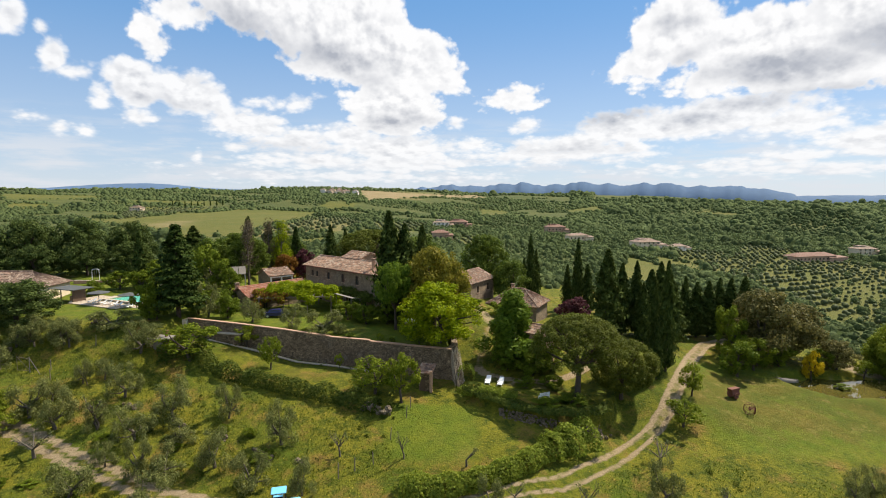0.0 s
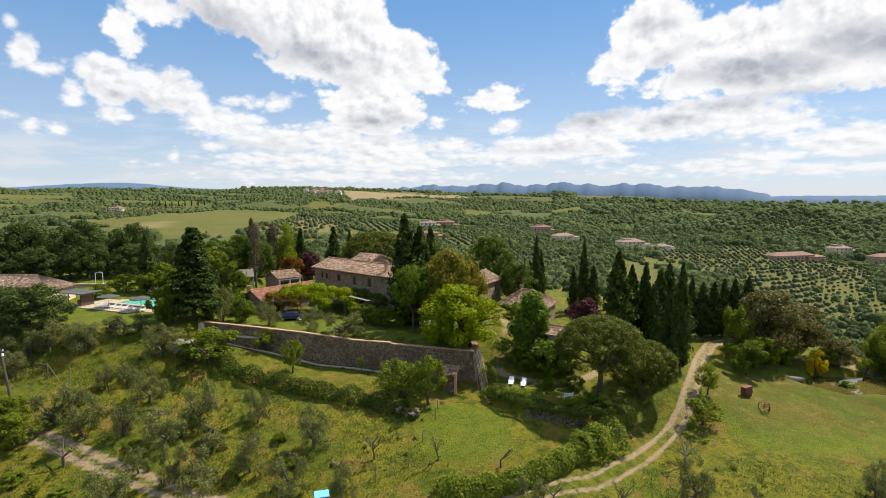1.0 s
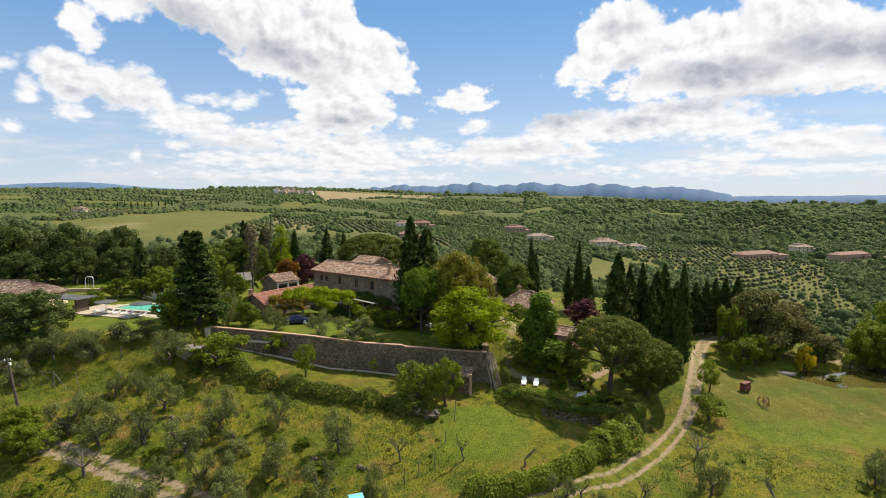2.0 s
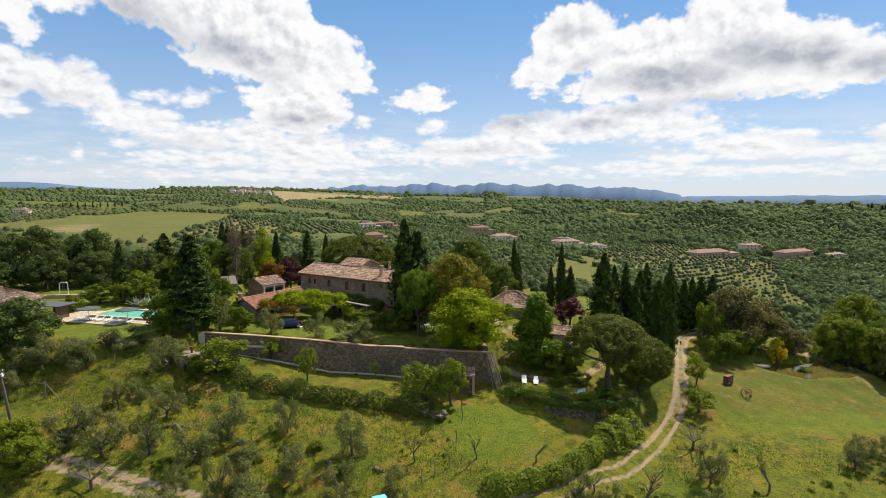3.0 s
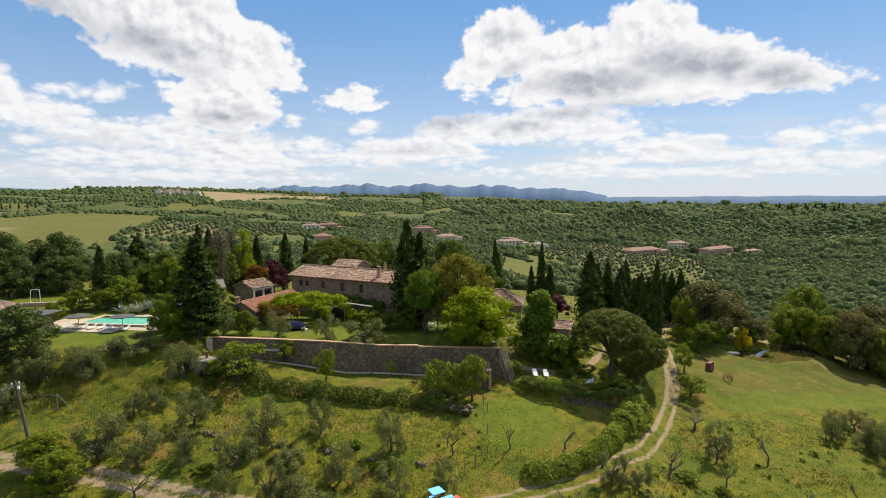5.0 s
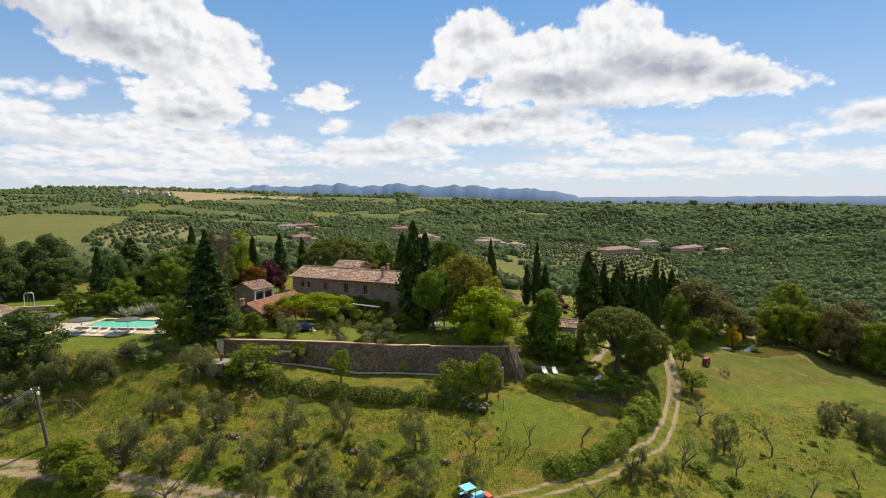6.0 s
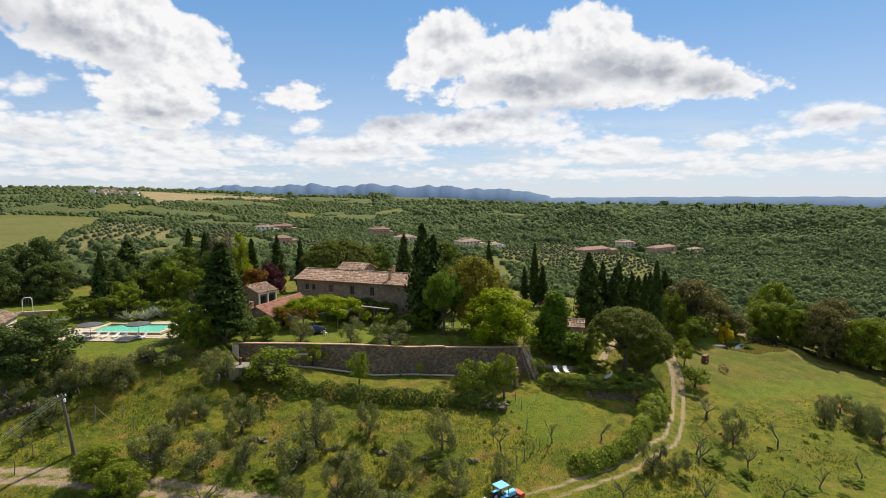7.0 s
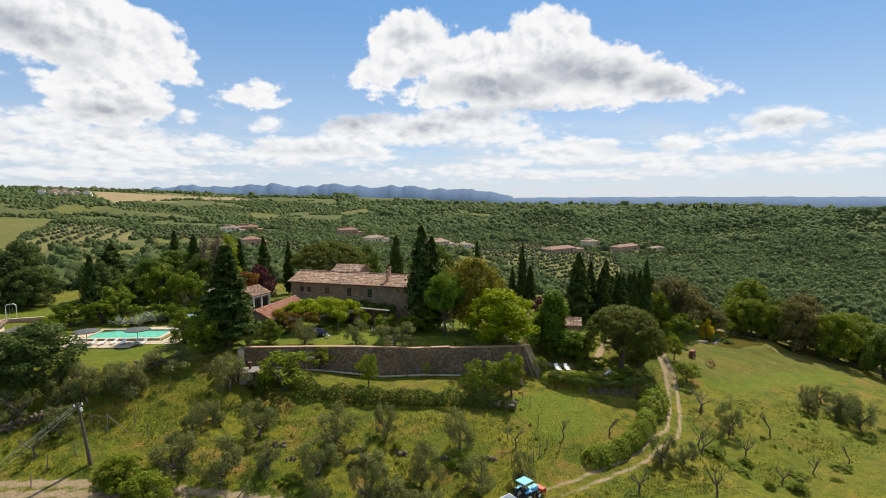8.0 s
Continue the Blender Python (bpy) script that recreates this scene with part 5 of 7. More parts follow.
def retaining_wall():
    """Big stone wall below the garden, stepping down towards its end, with brick coping."""
    segs = [(-41.2, -33, 5.62, 5.26), (-33, -25, 5.26, 4.80), (-25, -17, 4.80, 4.14), (-17, -10.8, 4.06, 3.96), (-10.8, -6, 3.78, 3.64), (-6, 1.4, 3.60, 3.42)]
    e = thing("retaining_wall", pose(-20, wall_y(-20), 0), "tall old stone retaining wall with brick coping, ivy and stains", "wall", kind="structure")
    for a, b, ta, tb in segs:
        bot = min(gz(a, wall_y(a) - 1.2), gz(b, wall_y(b) - 1.2)) - 0.6
        bm = bmesh.new()
        ya, yb = wall_y(a), wall_y(b)
        vs = [bm.verts.new((x + 20, y + off - wall_y(-20), z)) for x, y, top in ((a, ya, ta), (b, yb, tb)) for off, z in ((-0.25, bot), (0.95, bot), (0.95, top), (0.0, top))]
        for q in ((0, 3, 2, 1), (4, 5, 6, 7), (0, 4, 7, 3), (3, 7, 6, 2), (2, 6, 5, 1), (1, 5, 4, 0)):
            bm.faces.new([vs[i] for i in q])
        bmesh.ops.recalc_face_normals(bm, faces=bm.faces[:])
        part("wall_section", bm, M["stone"], e)
        bm = bmesh.new()
        vs = [bm.verts.new((x + 20, y + off - wall_y(-20), z)) for x, y, top in ((a - 0.02, ya, ta), (b - 0.1, yb, tb)) for off, z in ((-0.1, top), (0.5, top), (0.5, top + 0.14), (-0.1, top + 0.14))]
        for q in ((0, 3, 2, 1), (4, 5, 6, 7), (0, 4, 7, 3), (3, 7, 6, 2), (2, 6, 5, 1), (1, 5, 4, 0)):
            bm.faces.new([vs[i] for i in q])
        bmesh.ops.recalc_face_normals(bm, faces=bm.faces[:])
        part("coping", bm, M["brick"], e, "worn brick coping")
    # pier at the wall end: the pale colour paints it as sunlit
    part("end_pier", box(0.9, 1.3, 3.2, 0, 0, 0, 0.05), M["plaster"], e, "end pier with sunlit paleness in its colour", at=pose(-41.5 + 20, wall_y(-41.5) + 0.3 - wall_y(-20), 2.3, 0, 0, -13.7))
    # low front wall with a pale ledge at the foot
    bm = box(4.4, 0.9, 2.2, 0, 0, 0, 0.04)
    low_wall = part("low_wall", bm, M["stone"], e, at=pose(-33.6 + 20, wall_y(-33.6) - 0.55 - wall_y(-20), gz(-33.6, wall_y(-33.6) - 1.2) - 0.7, 0, 0, -13.7))
    part("ledge", box(4.5, 1.0, 0.12, 0, 0, 2.2, 0.02), M["paving"], low_wall)
    # end return, running back along the yard
    bm = bmesh.new()
    pts = [(1.1, wall_y(1.1)), (2.2, 80.0), (2.0, 88.0)]
    for (xa, ya), (xb, yb), ta, tb in ((pts[0], pts[1], 3.42, 3.42), (pts[1], pts[2], 3.42, 3.5)):
        vs = [bm.verts.new((x + 20 + o, y - wall_y(-20), z)) for x, y, t in ((xa, ya, ta), (xb, yb, tb)) for o, z in ((-0.9, -3), (0.1, -3), (0.0, t), (-0.9, t))]
        for q in ((0, 3, 2, 1), (4, 5, 6, 7), (0, 4, 7, 3), (3, 7, 6, 2), (2, 6, 5, 1), (1, 5, 4, 0)):
            bm.faces.new([vs[i] for i in q])
    bmesh.ops.recalc_face_normals(bm, faces=bm.faces[:])
    part("end_wall", bm, M["stone"], e)
    return e


farmhouse()
# white walls in shade: darker stone colour, and dark panes for the porch gloom
OB = gabled_house("outbuilding", -36.6, 115.0, 4.3, 44, 5.2, 5.4, 4.3, 1.2, M["facade"], M["tile"], "small plastered outbuilding with tiled roof, open porch and shade-darkened walls", [(0.45, 0.2, 2.0, 3.2), (2.75, 0.2, 2.0, 3.2)])
for u in (0.18, 2.6, 5.02):
    part("porch_post", box(0.26, 0.26, 4.1, u, -0.16, 0, 0.02), M["white"], OB, "white plastered porch post")
part("porch_beam", box(5.3, 0.24, 0.28, 2.6, -0.16, 3.82, 0.02), M["white"], OB, "white porch beam")
E0 = gabled_house("brick_shed", -35.4, 98.7, 4.3, 51.8, 14.0, 5.8, 2.75, 1.5, M["facade"], M["redtile"], "low stone shed with red clay tile roof beside the farmhouse", [(3.0, 0.0, 1.1, 2.0), (7.5, 1.0, 1.0, 1.0)])
chimney(E0, 0.5, 4.4, 3.2, 1.3, 0.6)
gabled_house("guest_house", 5.6, 110.8, 1.6, 60.2, 11.3, 7.5, 6.0, 1.8, M["facade"], M["tile"], "stone guest house with weathered tile roof", [(3.0, 3.6, 1.0, 1.4), (8.0, 3.6, 1.0, 1.4)])
SC = thing("stone_cottage", pose(9.3, 110.4, 0.0, 0, 0, -26), "low stone cottage with weathered hipped tile roof beside the drive", "house")
SCL, SCD, SCE, SCR = 10.0, 8.0, 3.7, 6.5
wall_block(SC, SCL, SCD, SCE, M["facade"], [(2.0, 0.9, 1.0, 1.3), (7.5, 0.0, 1.1, 2.1)])
for h in ((2.0, 0.9, 1.0, 1.3), (7.5, 0.0, 1.1, 2.1)):
    window(SC, *h)
tiled("roof", [((-0.5, -0.5, SCE), (SCL + 0.5, -0.5, SCE), (3.8, 4.0, SCR), (6.2, 4.0, SCR)), ((SCL + 0.5, SCD + 0.5, SCE), (-0.5, SCD + 0.5, SCE), (6.2, 4.0, SCR), (3.8, 4.0, SCR)), ((SCL + 0.5, -0.5, SCE), (SCL + 0.5, SCD + 0.5, SCE), (6.2, 3.95, SCR), (6.2, 4.05, SCR)), ((-0.5, SCD + 0.5, SCE), (-0.5, -0.5, SCE), (3.8, 4.05, SCR), (3.8, 3.95, SCR))], M["tile"], SC, "weathered hipped clay tile roof")
part("ridge", rod((3.8, 4.0, SCR + 0.03), (6.2, 4.0, SCR + 0.03), 0.16, n=6), M["tile"], SC)
for u, v in ((-0.5, -0.5), (-0.5, SCD + 0.5), (SCL + 0.5, -0.5), (SCL + 0.5, SCD + 0.5)):
    part("hip_ridge", rod((u, v, SCE + 0.05), (3.8 if u < 0 else 6.2, 4.0, SCR + 0.05), 0.13, n=6), M["tile"], SC)
chimney(SC, 3.4, 5.2, SCR - 0.9, 1.2, 0.5)
gabled_house("stone_barn", 12.6, 80.6, 0.0, -38, 2.6, 3.6, 5.1, 0.9, M["brick"], M["tile"], "narrow brick tower house behind the trees")
PH = thing("pool_house", pose(-98.0, 99.4, 5.7), "long low pool house with weathered tile roof", "house")
PHL, PHD, PHE, PHR = 24.0, 8.4, 2.9, 5.4
wall_block(PH, PHL, PHD, PHE, M["plaster"], [(18.0, 0.0, 2.0, 2.2), (12.0, 0.8, 1.2, 1.3), (5.0, 0.8, 1.2, 1.3)])
for h in ((18.0, 0.0, 2.0, 2.2), (12.0, 0.8, 1.2, 1.3), (5.0, 0.8, 1.2, 1.3)):
    window(PH, *h)
tiled("roof", [((-0.4, -0.5, PHE), (PHL + 0.5, -0.5, PHE), (-0.4, PHD / 2, PHR), (PHL - 4.0, PHD / 2, PHR)), ((PHL + 0.5, PHD + 0.5, PHE), (-0.4, PHD + 0.5, PHE), (PHL - 4.0, PHD / 2, PHR), (-0.4, PHD / 2, PHR)), ((PHL + 0.5, -0.5, PHE), (PHL + 0.5, PHD + 0.5, PHE), (PHL - 4.0, PHD / 2 - 0.05, PHR), (PHL - 4.0, PHD / 2 + 0.05, PHR))], M["oldtile"], PH)
part("ridge", rod((-0.4, PHD / 2, PHR + 0.03), (PHL - 4.0, PHD / 2, PHR + 0.03), 0.15, n=6), M["oldtile"], PH)
retaining_wall()
for h in FAR_HOUSES:
    far_house(*h)
village()
woodland()


# ---------------------------------------------------------------- planting
OLIVES_UPPER = [
    (-44, 78.2, 4.8, 3.2), (-62.4, 78.7, 3.7, 2.4), (-59.8, 78.8, 3.8, 2.1), (-54.7, 78.7, 4.1, 2.3), (-48.6, 72.1, 3.3, 1.9),
    (-41.5, 69.6, 4.5, 2.9), (-50.6, 65, 4.9, 3.2), (-46.2, 63.3, 4.7, 3.1), (-41.3, 63.4, 3.2, 2.1), (-33.2, 65.4, 5.2, 3.2),
    (-36.2, 61.9, 4.3, 3.2), (-30.5, 61.7, 2.7, 2.9), (-26.7, 66.2, 4.4, 2.1), (-25.1, 58, 4.6, 2.6), (-18.7, 61.3, 4.9, 2.7),
    (-37.1, 57.8, 2.8, 1.8), (-29.8, 56.2, 3.8, 3.1), (-20, 54.5, 4.1, 2.7), (-46.3, 73.2, 3.2, 1.9), (-49.9, 68, 3.3, 2.3),
    (-62, 74.9, 3.6, 2.6), (4.6, 50.9, 4.5, 2.3),
]
OLIVES_LOWER = [
    (7.5, 49.8, 3, 2), (-14.5, 53.9, 4.2, 1.9), (47.6, 50.3, 5.2, 3.2), (23.6, 55.6, 5, 2.5), (47.9, 53.9, 4.8, 3),
    (-66.9, 77.7, 3.5, 2.5), (-57.2, 80.1, 3.5, 2.3), (-37.9, 53.1, 4.2, 3.2), (-28.1, 49.9, 4.6, 3.2), (-32.6, 56.3, 5.1, 2.4),
]
OLIVES_POOL = [
    (-70.7, 95.7, 3.6, 3.1), (-51, 82.9, 3.2, 3.7), (-43.9, 81, 2.5, 2.2), (-56.5, 81.3, 2.2, 2.1), (-61.9, 82.9, 1.9, 2.1),
    (-48.0, 112.5, 5.2, 2.8),
]
OLIVES_TERRACE = [
    (-31.7, 90, 4.5, 2.3), (-24.2, 86.7, 4.6, 2.2), (-18.6, 84.1, 4.7, 3.7), (-40.2, 92.3, 7.3, 2.6),
]
SMALL_TREES = [
    (-9.2, 71.9, 5, 3.1), (-5.4, 70.1, 6.6, 2.5), (-30.8, 84.1, 3.6, 2.1), (-25.1, 78, 5.1, 1.8), (-36.7, 78.3, 5.3, 4.2),
    (35.7, 76.5, 4.9, 1.9), (31.8, 70.2, 3.6, 2.6), (51.8, 89.4, 5.8, 3.1), (71.6, 91, 3.1, 1.7), (-53.2, 61.8, 3.7, 3.9),
    (-55.4, 64.6, 3.8, 3.5), (-15.3, 79.1, 2.3, 0.7),
]
PRUNED = [
    (-45.6, 58.9, 3.2, 1.9), (-11.8, 61.2, 2.2, 0.7), (-4.4, 59.1, 3.1, 0.9), (2.6, 58.1, 2.3, 1.2), (13.2, 51.9, 2.7, 1.4),
    (-66.1, 77.1, 4.1, 1.9), (-63.7, 71.8, 3, 1.2), (-50.9, 68.4, 2.7, 0.8), (-48.8, 73, 2, 0.6), (-47.8, 71.7, 2.4, 0.7),
    (25.5, 62.1, 3.2, 2), (-11.6, 59.5, 3.4, 1.1), (-41.4, 63.6, 4.2, 1.5),
]
CYPRESSES = [
    (-9.3, 94.7, 18.7, 2.2), (-4.6, 119.9, 15.3, 1.5), (20.3, 126.4, 15.9, 1.15), (29.5, 119.2, 15.8, 1.2), (29.5, 97.4, 15.5, 1.9),
    (34.3, 82.7, 16.7, 1.25), (-63.1, 113.5, 11.2, 1.6),
]
CYPRESSES += [(-6.7, 95.8, 16.5, 2.0), (21.8, 127.8, 12.5, 0.9), (18.6, 125.2, 10.5, 0.9), (27.6, 120.8, 10.0, 0.9), (31.5, 118.5, 10.5, 1.1), (33, 100, 13, 1.7), (36, 101, 13.5, 1.4), (38, 99, 12.5, 1.6), (33.4, 85.0, 12.0, 1.0), (31.8, 79.9, 8.0, 0.9)]
CYPRESS_ROW = [(40.5, 101, 12.5, 1.5), (43.5, 102, 11, 1.4), (46, 103, 10.5, 1.3), (48.5, 103.5, 11, 1.5), (51, 104, 10.5, 1.3), (53.5, 105, 11.0, 1.4), (56, 105.5, 12.0, 1.7), (59, 106, 11.0, 1.4), (62, 107, 10.5, 1.3)]
CYPRESSES += CYPRESS_ROW
CYPRESSES += [(-50, 141, 12, 1.6), (-46, 145, 12, 1.4), (-30, 146, 13, 1.5), (-25, 140, 12.5, 1.4), (-62, 136, 11.5, 2.4), (41, 97, 10.5, 1.6), (35.5, 96, 11.5, 1.5)]
OAKS = [(-88, 132, 12, 6.5), (-97, 128, 12, 6.5), (-79, 138, 11, 6), (-106, 124, 12, 7), (-50, 134, 11, 5.5), (-45, 126, 10.5, 5), (-54, 128, 10, 5), (-40, 139, 11, 5.5), (-66.2, 83.8, 6.2, 5.6), (-73.5, 90, 4.8, 4.6), (-81, 94, 4.6, 4.6), (0.5, 104, 10.5, 3.6), (10, 132, 13, 6), (-6, 142, 12, 6), (15, 120, 10, 4.5)]
OAKS_EAST = [(88, 83, 10, 5.2), (95, 79, 11, 5.6), (103, 76, 11, 6), (98, 90, 14, 6), (86, 97, 14, 5.5), (110, 84, 12, 6), (108, 70, 10, 5.5)]
OAKS += OAKS_EAST
BROADLEAF = [(-46.6, 85.8, 6.0, 2.6), (77.5, 92.5, 8.5, 4.2), (-43.6, 111.2, 4.6, 2.4), (80.5, 95.5, 9.0, 4.4), (-48, 113, 8, 3.5), (-53, 121, 8, 3.6), (-60, 116, 6, 3.2), (-66, 111, 4.0, 2.8), (-48.9, 92.5, 5.0, 2.6), (49.7, 93.7, 9.5, 2.8), (47.6, 86.5, 6, 3.0), (13, 77.5, 4.5, 2.6), (9.4, 78.6, 3.2, 2.2), (-36.8, 92.4, 4.0, 2.2), (-42.2, 93.5, 6.0, 2.6), (-45.5, 86.0, 3.4, 2.2), (-16.5, 94.0, 3.6, 2.4), (-13.0, 91.5, 3.4, 2.2), (-9.5, 92.0, 4.0, 2.4)]
SHRUBS = [(13.6, 78.4, 4.6, 2.4), (-61.5, 111, 4.2, 2.6), (-58.5, 112.5, 5.0, 3.0), (-51.5, 109.5, 3.6, 2.4), (-48.5, 106.0, 3.0, 2.2), (-68.5, 106.5, 3.0, 2.0), (-46.8, 97.5, 3.2, 2.2), (-38.6, 97.4, 3.0, 2.2), (-40.5, 101.0, 3.6, 2.4), (16.0, 79.0, 3.4, 2.2), (11.5, 74.2, 1.6, 1.6), (15.2, 74.8, 1.8, 1.8), (13.0, 67.6, 1.2, 1.8), (16.8, 69.4, 1.4, 2.0), (57.8, 92.2, 4.0, 2.4), (53.5, 91.5, 4.2, 2.6), (65.5, 92.8, 3.4, 2.2), (5.6, 97.0, 3.0, 2.0), (10.5, 100.0, 3.4, 2.4)]
CYPRESS_AVENUE = [(-452, 921), (-444, 927), (-436, 931), (-427, 935), (-418, 939), (-408, 941), (-399, 945), (-389, 947), (-380, 951)]
OLIVES_EAST = [(51.5, 54.1, 4.2, 2.6), (47.6, 58.3, 3.6, 2.2), (44.6, 56.4, 3.6, 2.0), (51.8, 58.6, 3.4, 2.2)]
OLIVES_POOL += [(-61, 79.5, 4.6, 2.6), (-55.6, 79.2, 4.6, 2.8)]
OAKS += [(-92, 123, 7, 5), (-83, 127, 7.5, 5), (-75, 131, 7, 5), (-64, 131, 7, 4.5), (-101, 118, 7.5, 5), (-58, 126, 6.5, 4)]
OAKS += [(84.5, 88, 11, 5), (79.5, 85.5, 9, 4.0)]
OL = "grey-green olive tree with a gnarled trunk in rough grass"
for x, y, h, r in OLIVES_UPPER + OLIVES_LOWER + OLIVES_EAST:
    plant("olive", "olive_tree", x, y, h * 1.12, r * 0.84, OL, group="olive trees of the orchard")
for x, y, h, r in OLIVES_POOL:
    plant("olive", "olive_tree", x, y, h, r, "rounded olive tree beside the pool lawn", group="olive trees of the pool lawn")
for x, y, h, r in OLIVES_TERRACE:
    plant("olive", "olive_tree", x, y, h, r, "silvery olive tree on the terrace lawn", group="olive trees of the terrace")
for x, y, h, r in SMALL_TREES:
    plant("fruit" if x > -50 else "sunny", "fruit_tree", x, y, h, r if x > -50 else 0.68 * r, "small leafy green fruit tree standing in grass", group="small trees")
for x, y, h, r in PRUNED:
    plant("bare", "pruned_tree", x, y, h, r, "hard-pruned bare tree with a few leaves", group="pruned trees")
plant("cedar", "cedar_tree", -43.2, 88.4, 15.2, 5.4, "tall dark conifer at the end of the garden wall")
plant("pine", "umbrella_pine", 18.2, 72.2, 12.4, 6.6, "broad umbrella pine with a bare trunk on the bank")
plant("low_pine", "umbrella_pine", 25.2, 75.4, 9.4, 4.9, "smaller umbrella pine with low-hanging crown beside the first")
plant("pine", "umbrella_pine", -17.0, 131.0, 14.8, 9.5, "broad umbrella pine behind the farmhouse")
plant("lime", "lime_tree", -0.6, 81.0, 9.2, 6.2, "bright yellow-green spreading tree at the terrace end")
plant("gold", "oak_tree", -1.6, 89.6, 14.0, 5.8, "large oak with golden spring leaves")
plant("ball", "maple_tree", -7.7, 88.0, 11.2, 3.3, "round-headed fresh green tree on the terrace")
plant("cone", "hornbeam_tree", 10.5, 81.2, 10.6, 5.4, "dense cone-shaped fresh green tree beside the drive")
for i, (x, y, h, r) in enumerate(CYPRESSES):
    plant("cypress", "cypress_tree", x, y, h * (1 + 0.09 * math.sin(i * 2.7) * (i > 16)), r * (1 + 0.18 * math.sin(i * 1.9)), "tall dark narrow cypress", group="cypresses")
for i, (x, y, h, r) in enumerate(OAKS):
    kind = "ilex" if x < -63 else "oak" if x < 70 else "holm" if i % 3 == 0 else "sunny" if i % 3 == 2 or i % 2 else "oak"
    plant(kind, "oak_tree", x, y, h * (1.12 if kind == "ilex" else 0.86 if x < -40 and y > 120 else 1.0), r, {"oak": "large spreading oak in green leaf", "ilex": "large dense oak with very dark green leaves", "sunny": "large yellow-green oak in spring leaf", "holm": "large bronze-brown holm oak"}[kind], group="oaks round the garden")
for x, y in CYPRESS_AVENUE:
    plant("far_cypress", "cypress_tree", x, y, 9.5, 1.0, "small dark cypress in an avenue on a far field edge", group="cypress avenue")
for x, y, h, r in SHRUBS:
    plant("leafy", "shrub", x, y, h, r, "dense rounded green garden shrub", "shrub", "garden shrubs")
for x, y, h, r in BROADLEAF:
    plant("sunny" if x > 70 else "leafy", "broadleaf_tree", x, y, h, r, "dense green broadleaf tree", group="broadleaf trees")
plant("holm", "oak_tree", 56.6, 95.0, 12.4, 6.2, "large bronze-green holm oak by the pond")
plant("holm", "oak_tree", 62.4, 97.0, 10.0, 5.4, "bronze-green holm oak by the pond")
plant("holm", "oak_tree", 68.2, 92.8, 5.2, 3.2, "low bronze-leaved oak behind the pond")
plant("yellow", "yellow_shrub", 62.4, 90.6, 5.6, 1.7, "bright yellow flowering shrub at the pond", "shrub")
for x, y, h, r in ((-42.6, 119.5, 13.6, 2.3), (-41.8, 130.9, 13.8, 2.4), (-44.4, 125.0, 12.6, 2.2)):
    plant("bare_poplar", "poplar_tree", x, y, h, r, "tall slender grey-brown poplar still nearly bare", group="poplars behind the outbuilding")
plant("poplar", "poplar_tree", -39.1, 132.4, 14.0, 2.8, "tall slender poplar in yellow-green spring leaf", group="poplars behind the outbuilding")
plant("cedar", "fir_tree", -36.6, 136.2, 13.6, 2.6, "narrow dark green fir behind the plum tree", group="firs behind the house")
plant("cedar", "fir_tree", -46.3, 129.7, 13.2, 2.8, "narrow dark green fir among the poplars", group="firs behind the house")
plant("purple", "plum_tree", -33.0, 130.5, 8.5, 3.4, "purple-leaved plum tree behind the house")
plant("purple", "plum_tree", 25.0, 103.0, 6.0, 3.6, "purple-leaved plum tree beside the barn")
plant("russet", "maple_tree", -36.5, 126.0, 7.5, 3.4, "russet-leaved small tree behind the outbuilding")
hedge("ivy_hedge", [(-41.5, 77.8), (-37.8, 80.2), (-33.4, 76.6), (-28, 74.4), (-22, 72.2), (-14.6, 70.2), (-8.2, 68.2)], 2.4, 1.9, M["ivy"], 300, "dark untrimmed hedge along the lower garden", 0.25)
hedge("laurel_hedge", [(-4.5, 54.2), (0.0, 54.4), (4.5, 55.6), (8.5, 57.6), (12.0, 60.2)], 3.0, 1.9, M["hedge"], 460, "thick bright green hedge beside the gravel track", 0.26, 0.0, 0.16)
hedge("laurel_hedge", [(12.0, 60.2), (14.5, 61.8), (17.6, 64.4)], 3.8, 2.7, M["hedge"], 520, "taller overgrown end of the track hedge", 0.30)
hedge("box_hedge", [(3.3, 77.2), (3.2, 74.6)], 2.4, 1.9, M["hedge"], 420, "rounded clipped bush at the lounger lawn", 0.20, 1.0, 0.05)
hedge("box_hedge", [(2.5, 73.4), (4.6, 70.7), (9.6, 69.3)], 1.9, 0.95, M["hedge"], 420, "clipped hedge round the lounger lawn", 0.20, 1.0, 0.08)
BANK = [(13.5 + 10.7 * math.cos(math.radians(a)), 77 + 10.7 * math.sin(math.radians(a))) for a in range(204, 316, 10)]
hedge("bank_ivy", BANK, 2.2, 0.5, M["ivy"], 300, "dark ivy trailing over the stone bank", 0.26)
for x, h, r in ((-37.5, 0.9, 0.5), (-36.0, 0.7, 0.45), (-33.6, 0.8, 0.5), (-29.4, 0.7, 0.4), (-21.5, 0.9, 0.8), (-14.0, 0.9, 0.9), (-9.4, 1.3, 0.6), (-7.6, 1.0, 0.5), (-3.4, 1.2, 0.9)):
    plant("leafy", "shrub", x, wall_y(x) + 1.2, h, r, "small green shrub along the wall coping", "shrub", "shrubs on the wall")
plant("leafy", "reed_clump", 64.6, 86.4, 0.9, 1.3, "green reed clump growing in the pond", "reeds", z=-5.75)
